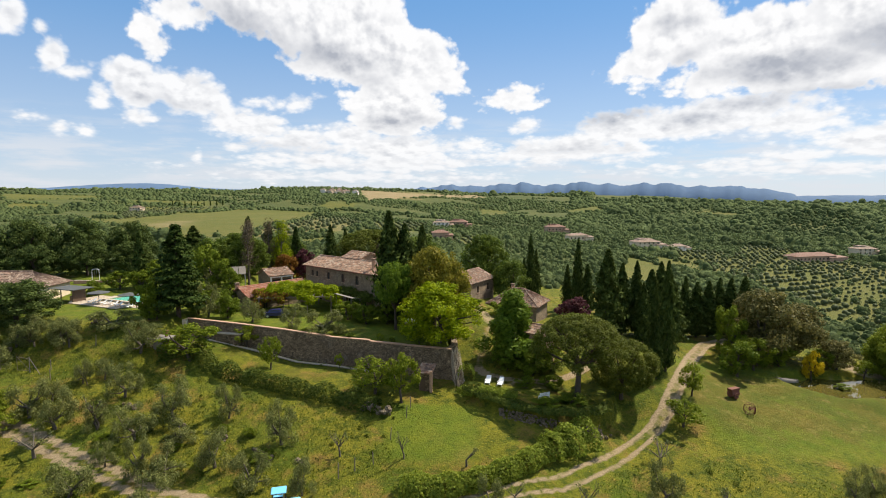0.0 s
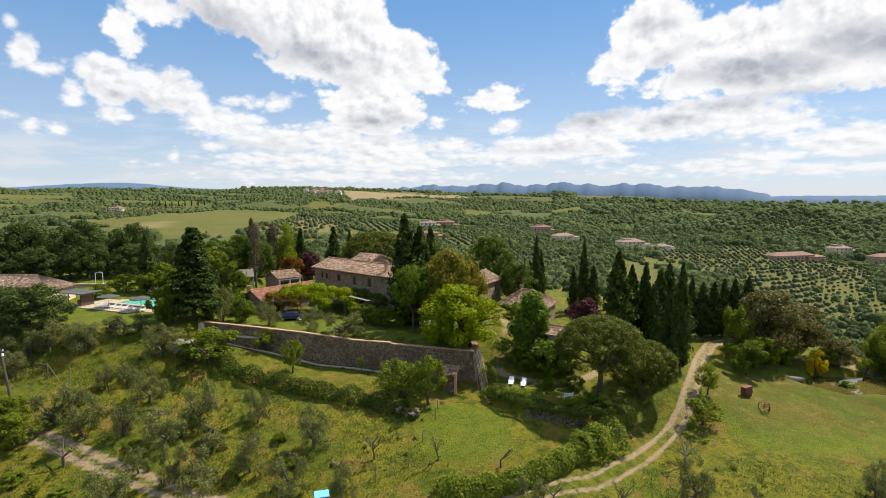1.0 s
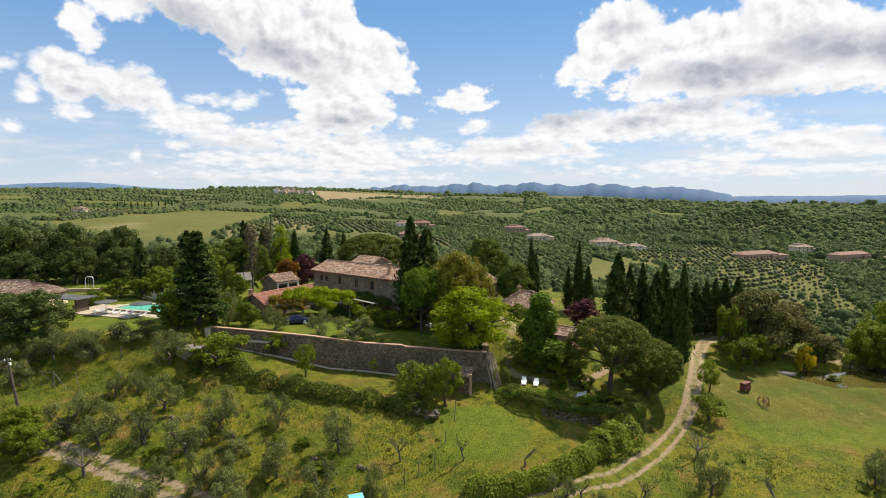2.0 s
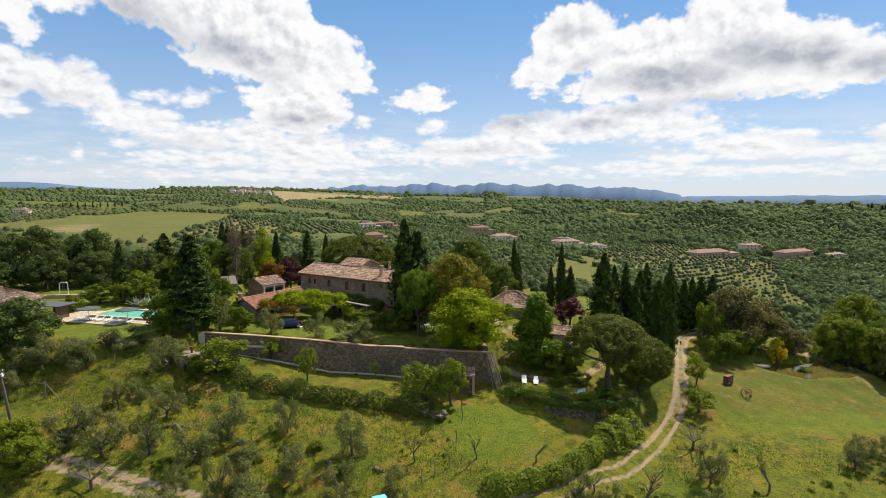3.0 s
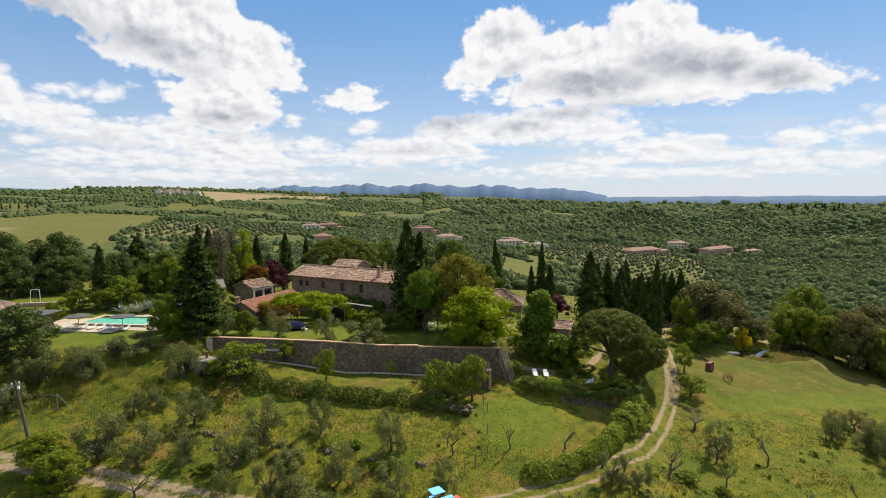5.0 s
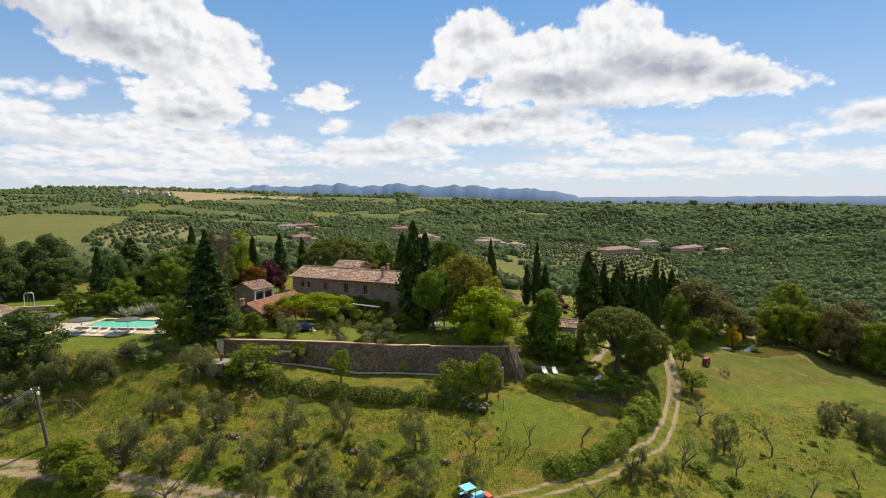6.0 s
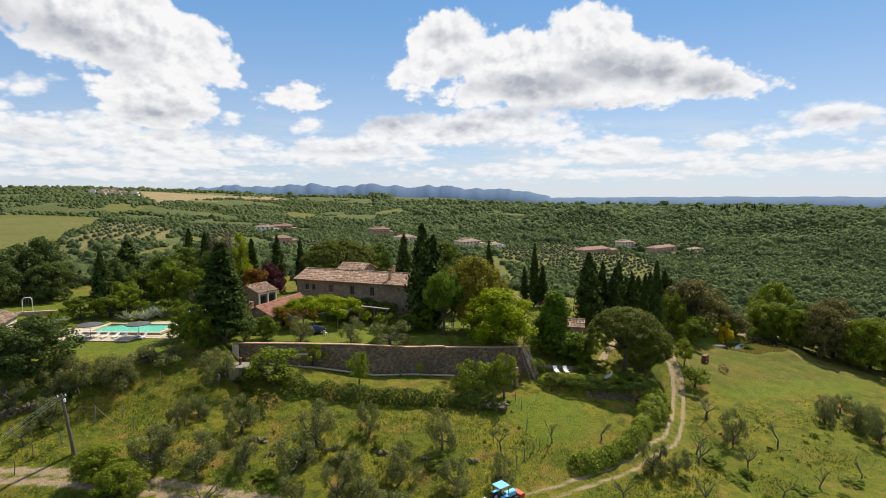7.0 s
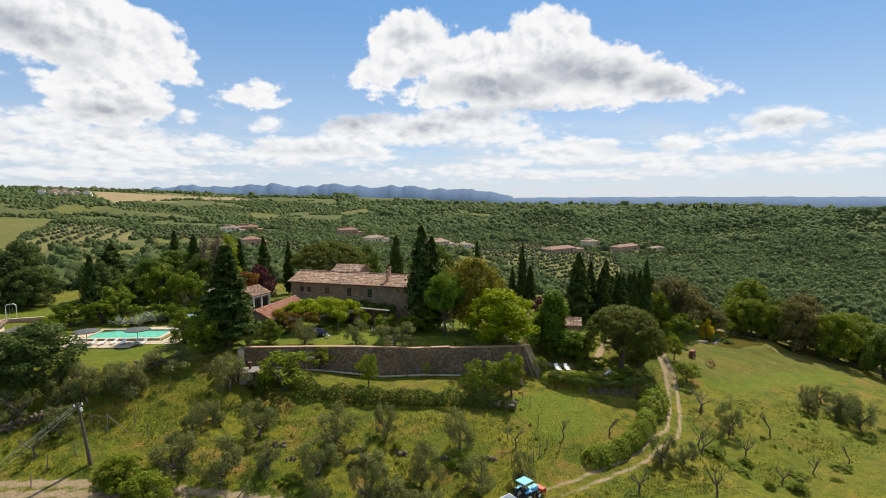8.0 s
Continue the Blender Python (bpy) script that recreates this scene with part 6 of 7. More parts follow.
for i in range(18):
    a, d = math.radians(45.6 + 0.42 * i + 0.15 * math.sin(i * 2.3)), 1160 + 30 * math.sin(i * 1.7)
    plant("far_cypress", "cypress_tree", d * math.sin(a) - 24, d * math.cos(a), 12 + 3 * math.sin(i * 3.1), 1.7, "dark cypress standing on the far skyline", group="skyline cypresses")
for x, y, h, r in ((29.4, 53.1, 3.2, 1.3), (14.7, 53.7, 2.8, 1.2), (20.4, 50.6, 3.4, 1.2), (19.2, 44.7, 2.6, 1.0), (25.7, 44.6, 2.6, 0.9), (33.0, 44.1, 2.4, 0.9), (5.1, 43.4, 3.4, 1.3), (-2.8, 47.4, 3.0, 1.3), (7.3, 52.5, 2.6, 1.0)):
    plant("bare", "pruned_tree", x, y, h, r, "hard-pruned bare tree with a few leaves", group="pruned trees")
rng_b = random.Random(4)
for i in range(40):
    x, y = (rng_b.uniform(-52, -17), rng_b.uniform(50, 66)) if i < 24 else (rng_b.uniform(14, 52), rng_b.uniform(42, 56))
    if off_line(TRACK, np.array([x]), np.array([y]))[0] > 2.6:
        plant("leafy", "bramble_bush", x, y, rng_b.uniform(0.6, 1.5), rng_b.uniform(0.7, 1.6), "low dark green bramble bush in the orchard grass", "bush", "brambles", z=gz(x, y) - 0.3)
for kind, x, y, h, r, label in (("sunny", 78.0, 90.0, 9.5, 4.4, "yellow-green oak beside the pond"), ("holm", 80.5, 81.0, 12.5, 4.8, "dark bronze holm oak at the meadow edge"), ("sunny", 86.0, 75.0, 11.5, 5.2, "broad yellow-green oak at the meadow edge"), ("oak", 91.5, 67.5, 11.5, 5.4, "broad green oak at the meadow edge"), ("oak", 97.0, 60.0, 11.0, 5.4, "broad green oak at the meadow edge")):
    plant(kind, "oak_tree", x, y, h, r, label, group="oaks round the garden")


# ---------------------------------------------------------------- pool garden
def slab(pts, z0, z1):
    """A flat plate over a polygon."""
    bm = bmesh.new()
    lo = [bm.verts.new((x, y, z0)) for x, y in pts]
    hi = [bm.verts.new((x, y, z1)) for x, y in pts]
    bm.faces.new(hi)
    bm.faces.new(lo[::-1])
    n = len(pts)
    for i in range(n):
        bm.faces.new((lo[i], lo[(i + 1) % n], hi[(i + 1) % n], hi[i]))
    bmesh.ops.recalc_face_normals(bm, faces=bm.faces[:])
    return bm


POOL_AT = pose(-62.9, 101.6, 5.9, 0, 0, -24)


def swimming_pool():
    e = thing("swimming_pool", POOL_AT, "rectangular turquoise swimming pool with pale stone edge", "pool", kind="structure")
    L, W = 11.2, 5.4
    part("basin_floor", box(L, W, 0.08, L / 2, W / 2, 0.03), M["pooltile"], e)
    put("water", mesh_of("water", [(0, 0, 0.24), (L, 0, 0.24), (L, W, 0.24), (0, W, 0.24)], [(0, 1, 2, 3)], M["water"]), e)
    for x, y, sx, sy in ((L / 2, -0.3, L + 1.2, 0.6), (L / 2, W + 0.3, L + 1.2, 0.6), (-0.3, W / 2, 0.6, W), (L + 0.3, W / 2, 0.6, W)):
        part("coping", box(sx, sy, 0.34, x, y, 0, 0.02), M["paving"], e, "pale stone coping")
    # flagstones of the terrace round it
    rng = random.Random(4)
    for i in range(22):
        for j in range(15):
            x, y = -5.2 + i * 0.95 + rng.uniform(-0.05, 0.05), -4.6 + j * 0.95
            if -0.9 < x < L + 0.9 and -0.9 < y < W + 0.9 or (x + 5) + (y + 4.6) < 1.0 or y > 8.4 or (y < -3.2 and x > 9.5):
                continue
            put("flagstone", FLAG[(i * 7 + j * 3) % 3], e, at=pose(x, y, 0.02 + rng.uniform(-0.01, 0.02), 0, 0, rng.uniform(-3, 3)))
    return e


def flag_mesh(s):
    b = box(0.90 * s, 0.88, 0.12, 0, 0, 0, 0.02)
    me = bpy.data.meshes.new("flagstone")
    b.to_mesh(me)
    b.free()
    me.materials.append(M["paving"])
    return me


FLAG = [flag_mesh(s) for s in (1.0, 0.94, 0.97)]
swimming_pool()


def parasol(x, y, z):
    e = thing("parasol", pose(x, y, z), "open grey canvas parasol beside the pool", "parasol", "parasols at the pool")
    part("pole", rod((0, 0, 0), (0, 0, 2.5), 0.04), M["greywood"], e)
    part("foot", box(0.7, 0.7, 0.12, 0, 0, 0, 0.03), M["concrete"], e)
    bm = bmesh.new()
    r, n = 1.85, 8
    ring = [bm.verts.new((r * math.cos(2 * math.pi * k / n), r * math.sin(2 * math.pi * k / n), 2.12)) for k in range(n)]
    fall = [bm.verts.new((v.co.x * 1.0, v.co.y * 1.0, 2.02)) for v in ring]
    mid = [bm.verts.new((v.co.x * 0.5, v.co.y * 0.5, 2.32)) for v in ring]
    top = bm.verts.new((0, 0, 2.5))
    for k in range(n):
        j = (k + 1) % n
        bm.faces.new((ring[k], ring[j], mid[j], mid[k]))
        bm.faces.new((mid[k], mid[j], top))
        bm.faces.new((fall[k], fall[j], ring[j], ring[k]))
    part("canopy", bm, M["canvas"], e)
    for k in range(n):
        a = 2 * math.pi * k / n
        part("rib", rod((0, 0, 2.5), (r * math.cos(a), r * math.sin(a), 2.08), 0.015, n=5), M["greywood"], e)


def sun_lounger(m, label, group):
    e = thing("sun_lounger", m, label, "lounger", group)
    part("seat", box(0.66, 1.25, 0.07, 0, 0.0, 0.30, 0.02), M["plastic"], e)
    b = box(0.66, 0.85, 0.07, 0, 0.42, 0, 0.02)
    bmesh.ops.transform(b, matrix=pose(0, 0.60, 0.30, 38), verts=b.verts[:])
    part("backrest", b, M["plastic"], e)
    for s in (-1, 1):
        part("armrest", box(0.06, 0.75, 0.05, s * 0.36, 0.2, 0.5, 0.01), M["plastic"], e)
        for yy in (-0.5, 0.5):
            part("leg", box(0.06, 0.06, 0.3 if yy < 0 else 0.5, s * 0.33, yy, 0), M["plastic"], e)
    return e


for p in ((-62.0, 97.6), (-55.3, 95.6)):
    parasol(*p, gz(*p) + 0.02)
proto_lounger = sun_lounger(POOL_AT @ pose(0.3, -3.4, 0.14, 0, 0, -8) @ Matrix.Scale(0.88, 4), "white plastic sun lounger on the pool terrace", "loungers at the pool")
for i, a in enumerate((1.7, 3.2, 4.6, 6.2, 7.6, 9.2, 10.6)):
    copy_thing(proto_lounger, POOL_AT @ pose(a, -3.4 + 0.15 * (i % 2), 0.14, 0, 0, -8 + 11 * math.sin(i * 2.2)) @ Matrix.Scale(0.88, 4))


def swing(x, y):
    e = thing("swing_frame", pose(x, y, gz(x, y), 0, 0, 10), "white metal arch swing frame on the back lawn", "swing")
    part("frame", join(rod((-0.75, 0, 0), (-0.7, 0, 2.6), 0.055), rod((0.75, 0, 0), (0.7, 0, 2.6), 0.055), rod((-0.72, 0, 2.6), (-0.4, 0, 2.85), 0.055), rod((-0.42, 0, 2.85), (0.42, 0, 2.85), 0.055), rod((0.4, 0, 2.85), (0.72, 0, 2.6), 0.055)), M["plastic"], e)
    part("seat", box(0.5, 0.25, 0.05, 0, 0, 0.55), M["shutter"], e)
    for s in (-0.2, 0.2):
        part("rope", rod((s, 0, 0.58), (s, 0, 2.82), 0.012, n=5), M["steel"], e)
    b = thing("garden_wall", pose(x + 0.3, y - 1.2, gz(x, y - 1.2) - 0.2, 0, 0, -4), "low brick wall edging the back lawn", "wall")
    part("brickwork", box(9.0, 0.4, 0.75, 0, 0, 0, 0.02), M["brick"], b)
    part("coping", box(9.1, 0.5, 0.07, 0, 0, 0.752, 0.01), M["paving"], b)


swing(-75.3, 118.0)


def cabana():
    x, y = -68.6, 100.6
    e = thing("cabana", pose(x, y, gz(x, y), 0, 0, -20), "dark timber pool cabana with flat roof", "cabana")
    for sx in (-1.5, 1.5):
        for sy in (-1.2, 1.2):
            part("post", box(0.14, 0.14, 2.4, sx, sy, 0), M["shutter"], e)
    part("roof", box(6.4, 4.2, 0.14, -0.9, 0.4, 2.4, 0.02), M["canvas"], e)
    part("side_wall", box(0.08, 2.3, 2.3, 1.5, 0, 0.02), M["shutter"], e)
    part("back_wall", box(2.9, 0.08, 2.3, 0, 1.2, 0.02), M["shutter"], e)
    part("counter", box(2.6, 0.6, 0.95, 0, 0.6, 0), M["brick"], e)


cabana()


def agave(x, y, s, seed):
    rng = random.Random(seed)
    e = thing("agave", pose(x, y, gz(x, y)), "large pale silvery agave with arching leaves", "plant", "agaves by the pool")
    for i in range(26):
        a, t = rng.uniform(0, 6.28), rng.uniform(0.1, 1.05)
        ln = s * rng.uniform(0.8, 1.2)
        bm = bmesh.new()
        prev = None
        for k in range(5):
            u = k / 4
            r, z = ln * math.sin(t) * u * (1 + 0.25 * u), ln * (math.cos(t) * u - 0.25 * u * u * math.sin(t)) + 0.05
            w = 0.11 * s * (1 - u) ** 0.7 + 0.005
            cx, cy = r * math.cos(a), r * math.sin(a)
            row = [bm.verts.new((cx - w * math.sin(a), cy + w * math.cos(a), z + 0.03)), bm.verts.new((cx, cy, z - 0.02)), bm.verts.new((cx + w * math.sin(a), cy - w * math.cos(a), z + 0.03))]
            if prev:
                for q in (0, 1):
                    bm.faces.new((prev[q], prev[q + 1], row[q + 1], row[q]))
            prev = row
        part("leaf", bm, M["agave"], e)


for i, (x, y) in enumerate(((-56.8, 108.5), (-54.8, 109.4), (-53.2, 108.4), (-58.6, 108.6), (-55.6, 107.6))):
    agave(x, y, 1.9 + 0.3 * (i % 3), i)


def canopy_tent():
    x, y = -46.8, 101.5
    e = thing("shade_canopy", pose(x, y, gz(x, y), 0, 0, -25), "blue-grey fabric shade canopy on posts", "canopy")
    for sx in (-1.5, 1.5):
        for sy in (-1.2, 1.2):
            part("post", rod((sx, sy, 0), (sx, sy, 2.0), 0.04), M["steel"], e)
    bm = bmesh.new()
    v = [bm.verts.new(p) for p in ((-1.7, -1.4, 1.9), (1.7, -1.4, 1.9), (1.7, 1.4, 2.0), (-1.7, 1.4, 2.0), (-1.7, 0, 2.6), (1.7, 0, 2.6))]
    for q in ((0, 1, 5, 4), (2, 3, 4, 5), (0, 4, 3), (1, 2, 5)):
        bm.faces.new([v[i] for i in q])
    part("cover", bm, plain("blue_grey_cloth", (0.22, 0.29, 0.36), 0.8, 0, 0.2, 2), e)


canopy_tent()


def solar_panels():
    x, y = -43.3, 115.3
    e = thing("solar_panel", pose(x, y, gz(x, y), 0, 0, 25), "tilted pale solar water panels on a steel stand", "solar panel")
    for sx in (-1.3, 1.3):
        part("leg", rod((sx, 0.6, 0), (sx, 0.6, 3.9), 0.06), M["steel"], e)
        part("leg", rod((sx, -0.6, 0), (sx, -0.6, 2.7), 0.06), M["steel"], e)
    for k in (-0.75, 0.75):
        b = box(1.4, 2.2, 0.08, k, 0, 0)
        bmesh.ops.transform(b, matrix=pose(0, 0, 3.3, 42), verts=b.verts[:])
        part("panel", b, M["concrete"], e)


solar_panels()


# ---------------------------------------------------------------- house garden
def vine_pergola(name, m, L, W, H, leaves, n, label, deep=1.0):
    rng = np.random.default_rng(n)
    e = thing(name, m, label, "pergola")
    for i in range(4):
        for yy in (0, W):
            part("post", box(0.16, 0.16, H, i * L / 3, yy, 0), M["greywood"], e)
    for yy in (0, W):
        part("beam", box(L + 0.8, 0.14, 0.2, L / 2, yy, H), M["greywood"], e)
    for i in range(9):
        part("rafter", box(0.09, W + 0.9, 0.14, i * L / 8, W / 2, H + 0.2), M["greywood"], e)
    blobs = [(u * L, w * W, H + deep * (1.0 - 2.2 * (abs(u - 0.5) ** 2 + abs(w - 0.5) ** 2)) + rng.uniform(-0.4, 0.15) * deep, rng.uniform(0.55, 1.05), 0.8) for u, w in rng.uniform(-0.11, 1.11, (int(L * W * 1.7), 2))]
    v, f = blob_crown(rng, blobs, n, 0.28, 0.35, 0.5, 0.65)
    if leaves == "mixed":
        lay = mesh_np("vine", v, f, M["lime"])
        lay.materials.append(M["russet"])
        cx = v[f[:, 0]][:, 0]
        pick = (cx < L * 0.42) & (v[f[:, 0]][:, 2] < H + 1.0) & (rng.uniform(0, 1, len(cx)) < 0.75)
        lay.polygons.foreach_set("material_index", pick.astype(np.int32))
    else:
        lay = mesh_np("vine", v, f, M[leaves])
    put("vine", lay, e)
    return e


vine_pergola("vine_pergola", pose(-32.6, 96.0, 4.3, 0, 0, 8), 12.5, 7.0, 2.9, "mixed", 30000, "pergola under a thick yellow-green and russet vine", 1.9)
vine_pergola("house_pergola", pose(-24.5, 106.8, 4.0, 0, 0, -43.3), 13.0, 3.0, 2.7, "ivy", 8000, "timber pergola along the farmhouse wall, half overgrown")
vine_pergola("timber_pergola", pose(-6.4, 91.5, 3.6, 0, 0, -18), 5.5, 3.4, 2.3, "oak", 900, "brown timber pergola in the shade of the oaks")
aw = thing("awning", pose(-18.4, 97.6, 4.0, 0, 0, -49.8), "pale corrugated awning over the house terrace", "awning")
part("sheet", box(6.2, 0.7, 0.06, 1.0, 0.2, 3.55, 0.01), M["concrete"], aw)
for sx in (-1.6, 1.0, 3.6):
    part("post", box(0.1, 0.1, 3.55, sx, 0.0, 0), M["greywood"], aw)


def car(m, paint, label):
    e = thing("car", m, label, "car")
    bm = bmesh.new()
    prof = [(-2.05, 0.35), (-2.1, 0.75), (-1.95, 0.92), (-1.35, 1.0), (-0.85, 1.42), (0.75, 1.45), (1.25, 1.02), (1.95, 0.92), (2.08, 0.7), (2.05, 0.35)]
    a = [bm.verts.new((x, -0.82 if z < 1.1 else -0.62, z)) for x, z in prof]
    b = [bm.verts.new((x, 0.82 if z < 1.1 else 0.62, z)) for x, z in prof]
    bm.faces.new(a)
    bm.faces.new(b[::-1])
    for i in range(len(prof)):
        j = (i + 1) % len(prof)
        bm.faces.new((a[i], b[i], b[j], a[j]))
    bmesh.ops.recalc_face_normals(bm, faces=bm.faces[:])
    bmesh.ops.bevel(bm, geom=bm.edges[:], offset=0.05, segments=2, affect="EDGES")
    part("body", bm, paint, e)
    part("windscreen", slab([(0.80, -0.55), (0.80, 0.55), (1.26, 0.66), (1.26, -0.66)], 1.16, 1.19), M["glass"], e, at=pose(0, 0, 0.06, 0, 0, 0))
    part("rear_window", slab([(-0.92, -0.55), (-0.92, 0.55), (-1.32, 0.66), (-1.32, -0.66)], 1.16, 1.19), M["glass"], e, at=pose(0, 0, 0.06))
    for s in (-1, 1):
        part("side_window", box(1.6, 0.03, 0.28, -0.05, s * 0.735, 1.06), M["glass"], e)
        part("headlight", box(0.06, 0.3, 0.14, 2.06, s * 0.55, 0.68), M["plastic"], e)
        for x in (-1.3, 1.3):
            w = part("wheel", rod((x, s * 0.68, 0.32), (x, s * 0.86, 0.32), 0.32, n=16), M["rubber"], e)
            part("rim", rod((x, s * 0.85, 0.32), (x, s * 0.875, 0.32), 0.2, n=12), M["steel"], w)
    return e


car(pose(-29.2, 94.4, gz(-29.2, 94.4), 0, 0, 12), plain("dark_blue_paint", (0.03, 0.035, 0.12), 0.25, 0.3, 0.1, 2), "dark blue car parked under the vine pergola")
car(pose(12.4, 84.8, gz(12.4, 84.8), 0, 0, -10), M["plastic"], "white car parked in the shade beside the drive")


def garden_table(x, y, turn):
    e = thing("garden_table", pose(x, y, gz(x, y), 0, 0, turn), "white garden table on the terrace lawn", "table")
    part("tabletop", box(1.6, 0.9, 0.05, 0, 0, 0.70, 0.01), M["plastic"], e)
    for sx in (-0.7, 0.7):
        for sy in (-0.35, 0.35):
            part("leg", box(0.06, 0.06, 0.70, sx, sy, 0), M["plastic"], e)


def garden_chair(x, y, turn):
    e = thing("garden_chair", pose(x, y, gz(x, y), 0, 0, turn), "white plastic garden chair on the lawn", "chair", "garden chairs")
    part("seat", box(0.5, 0.5, 0.05, 0, 0, 0.42, 0.01), M["plastic"], e)
    part("backrest", box(0.5, 0.05, 0.45, 0, 0.24, 0.47, 0.01), M["plastic"], e)
    for sx in (-0.21, 0.21):
        for sy in (-0.2, 0.2):
            part("leg", box(0.04, 0.04, 0.42, sx, sy, 0), M["plastic"], e)


garden_table(-5.4, 93.0, 20)
for x, y, a in ((-6.5, 93.2, 80), (-4.4, 92.3, 200), (-5.2, 94.1, 10), (-18.5, 95.0, 50), (-27.2, 93.0, 120)):
    garden_chair(x, y, a)


# ---------------------------------------------------------------- wall end, bank and lower garden
def prism(pts, thick, m):
    """An upright plate: profile (along, z), given thickness, at the pose m."""
    bm = bmesh.new()
    a = [bm.verts.new((u, -thick / 2, z)) for u, z in pts]
    b = [bm.verts.new((u, thick / 2, z)) for u, z in pts]
    bm.faces.new(a)
    bm.faces.new(b[::-1])
    for i in range(len(pts)):
        j = (i + 1) % len(pts)
        bm.faces.new((a[i], b[i], b[j], a[j]))
    bmesh.ops.recalc_face_normals(bm, faces=bm.faces[:])
    bmesh.ops.transform(bm, matrix=m, verts=bm.verts[:])
    return bm


bt = thing("buttress", pose(1.6, 77.2, 0, 0, 0, -72), "sloping stone buttress at the wall end with dead creeper", "wall", kind="structure")
part("stonework", prism([(0, -3.2), (3.6, -3.2), (3.4, -1.7), (0.6, 2.7), (0, 3.25)], 0.9, Matrix()), M["stone"], bt)
rng_ = random.Random(3)
items = []
for i in range(70):
    u0, o = rng_.uniform(-0.4, 0.9), rng_.uniform(-0.6, 0.6)
    top = 3.1 + rng_.uniform(-0.5, 0.6)
    u1 = u0 + rng_.uniform(-0.3, 2.6)
    items.append(([(u0, o, top), ((u0 + u1) / 2 + 0.2, o * 1.1 + rng_.uniform(-0.1, 0.1), top - 2.0), (u1 + 0.4, o * 1.1 + rng_.uniform(-0.15, 0.15), max(-2.4, top - 4.0 - rng_.uniform(0, 1.5)))], [0.022, 0.020, 0.014]))
crp = thing("dead_creeper", pose(1.6, 77.2, 0, 0, 0, -72), "pale dried creeper stems hanging over the wall end", "creeper")
put("stems", tubes("stems", items, plain("dry_stems", (0.42, 0.35, 0.25), 0.9, 0, 0.4, 5), 5), crp)

hut = thing("stone_hut", pose(-2.6, 73.4, gz(-2.6, 73.4) - 0.1, 0, 0, -12), "small stone hut with a tiled lean-to roof below the wall", "shed")
part("wall", box(1.5, 2.2, 2.7, 0, 1.1, 0, 0.03), M["stone"], hut)
part("pillar", box(0.35, 0.45, 3.0, 1.0, -0.1, 0, 0.03), M["brick"], hut)
tiled("roof", [((-0.95, -0.3, 2.65), (1.2, -0.3, 2.65), (-0.95, 2.4, 3.3), (1.2, 2.4, 3.3))], M["tile"], hut)
part("door", box(0.8, 0.06, 1.8, -0.2, -0.03, 0.05), M["shutter"], hut)

sh = thing("stone_shed", pose(-41.6, 79.9, gz(-41.6, 79.9) - 0.1, 0, 0, -14), "low stone shelter with a slab roof and grey tarpaulin", "shed")
part("wall", box(0.4, 2.0, 1.9, -1.3, 0, 0, 0.02), M["stone"], sh)
part("wall", box(0.4, 2.0, 1.9, 1.3, 0, 0, 0.02), M["stone"], sh)
part("wall", box(2.2, 0.4, 1.9, 0, 0.8, 0, 0.02), M["stone"], sh)
part("roof_slab", box(3.5, 2.6, 0.16, 0, 0, 1.9, 0.03), M["concrete"], sh)
part("tarpaulin", prism([(-0.9, 0.3), (0.2, 0.2), (0.9, 0.4), (0.9, 1.9), (-0.9, 1.9)], 0.05, pose(0, -0.9, 0)), M["concrete"], sh)
part("flue", rod((0.4, 0.3, 2.05), (0.4, 0.3, 2.9), 0.16), M["rust"], sh)
part("flue_cap", box(0.5, 0.5, 0.08, 0.4, 0.3, 2.9), M["rust"], sh)

kerb = [(x, wall_y(x) - 1.15) for x in (-37.0, -30.0, -22.0, -16.0, -9.8)]
gp = thing("garden_path", pose(0, 0, 0), "narrow pale stone path at the foot of the wall", "path", kind="structure")
for (xa, ya), (xb, yb) in zip(kerb, kerb[1:]):
    run = math.hypot(xb - xa, yb - ya)
    n = int(run / 0.9)
    za, zb = gz(xa, ya) + 0.06, gz(xb, yb) + 0.06
    for i in range(n):
        u = (i + 0.5) / n
        at = pose(xa + (xb - xa) * u, ya + (yb - ya) * u, za + (zb - za) * u, 0, 0, math.degrees(math.atan2(yb - ya, xb - xa)) + random.uniform(-2, 2))
        put("flagstone", FLAG[i % 3], gp, at=at @ pose(0, 0, 0, 0, -math.degrees(math.atan2(zb - za, run)), 0) @ Matrix.Diagonal((1.12, 0.62, 1, 1)))


def rock_mesh(seed):
    rng = random.Random(seed)
    bm = bmesh.new()
    bmesh.ops.create_icosphere(bm, subdivisions=1, radius=0.5)
    for v in bm.verts:
        v.co *= rng.uniform(0.7, 1.2)
        v.co.z *= 0.7
    me = bpy.data.meshes.new("stone")
    bm.to_mesh(me)
    bm.free()
    me.materials.append(M["drystone"])
    return me


ROCKS = [rock_mesh(i) for i in range(7)]


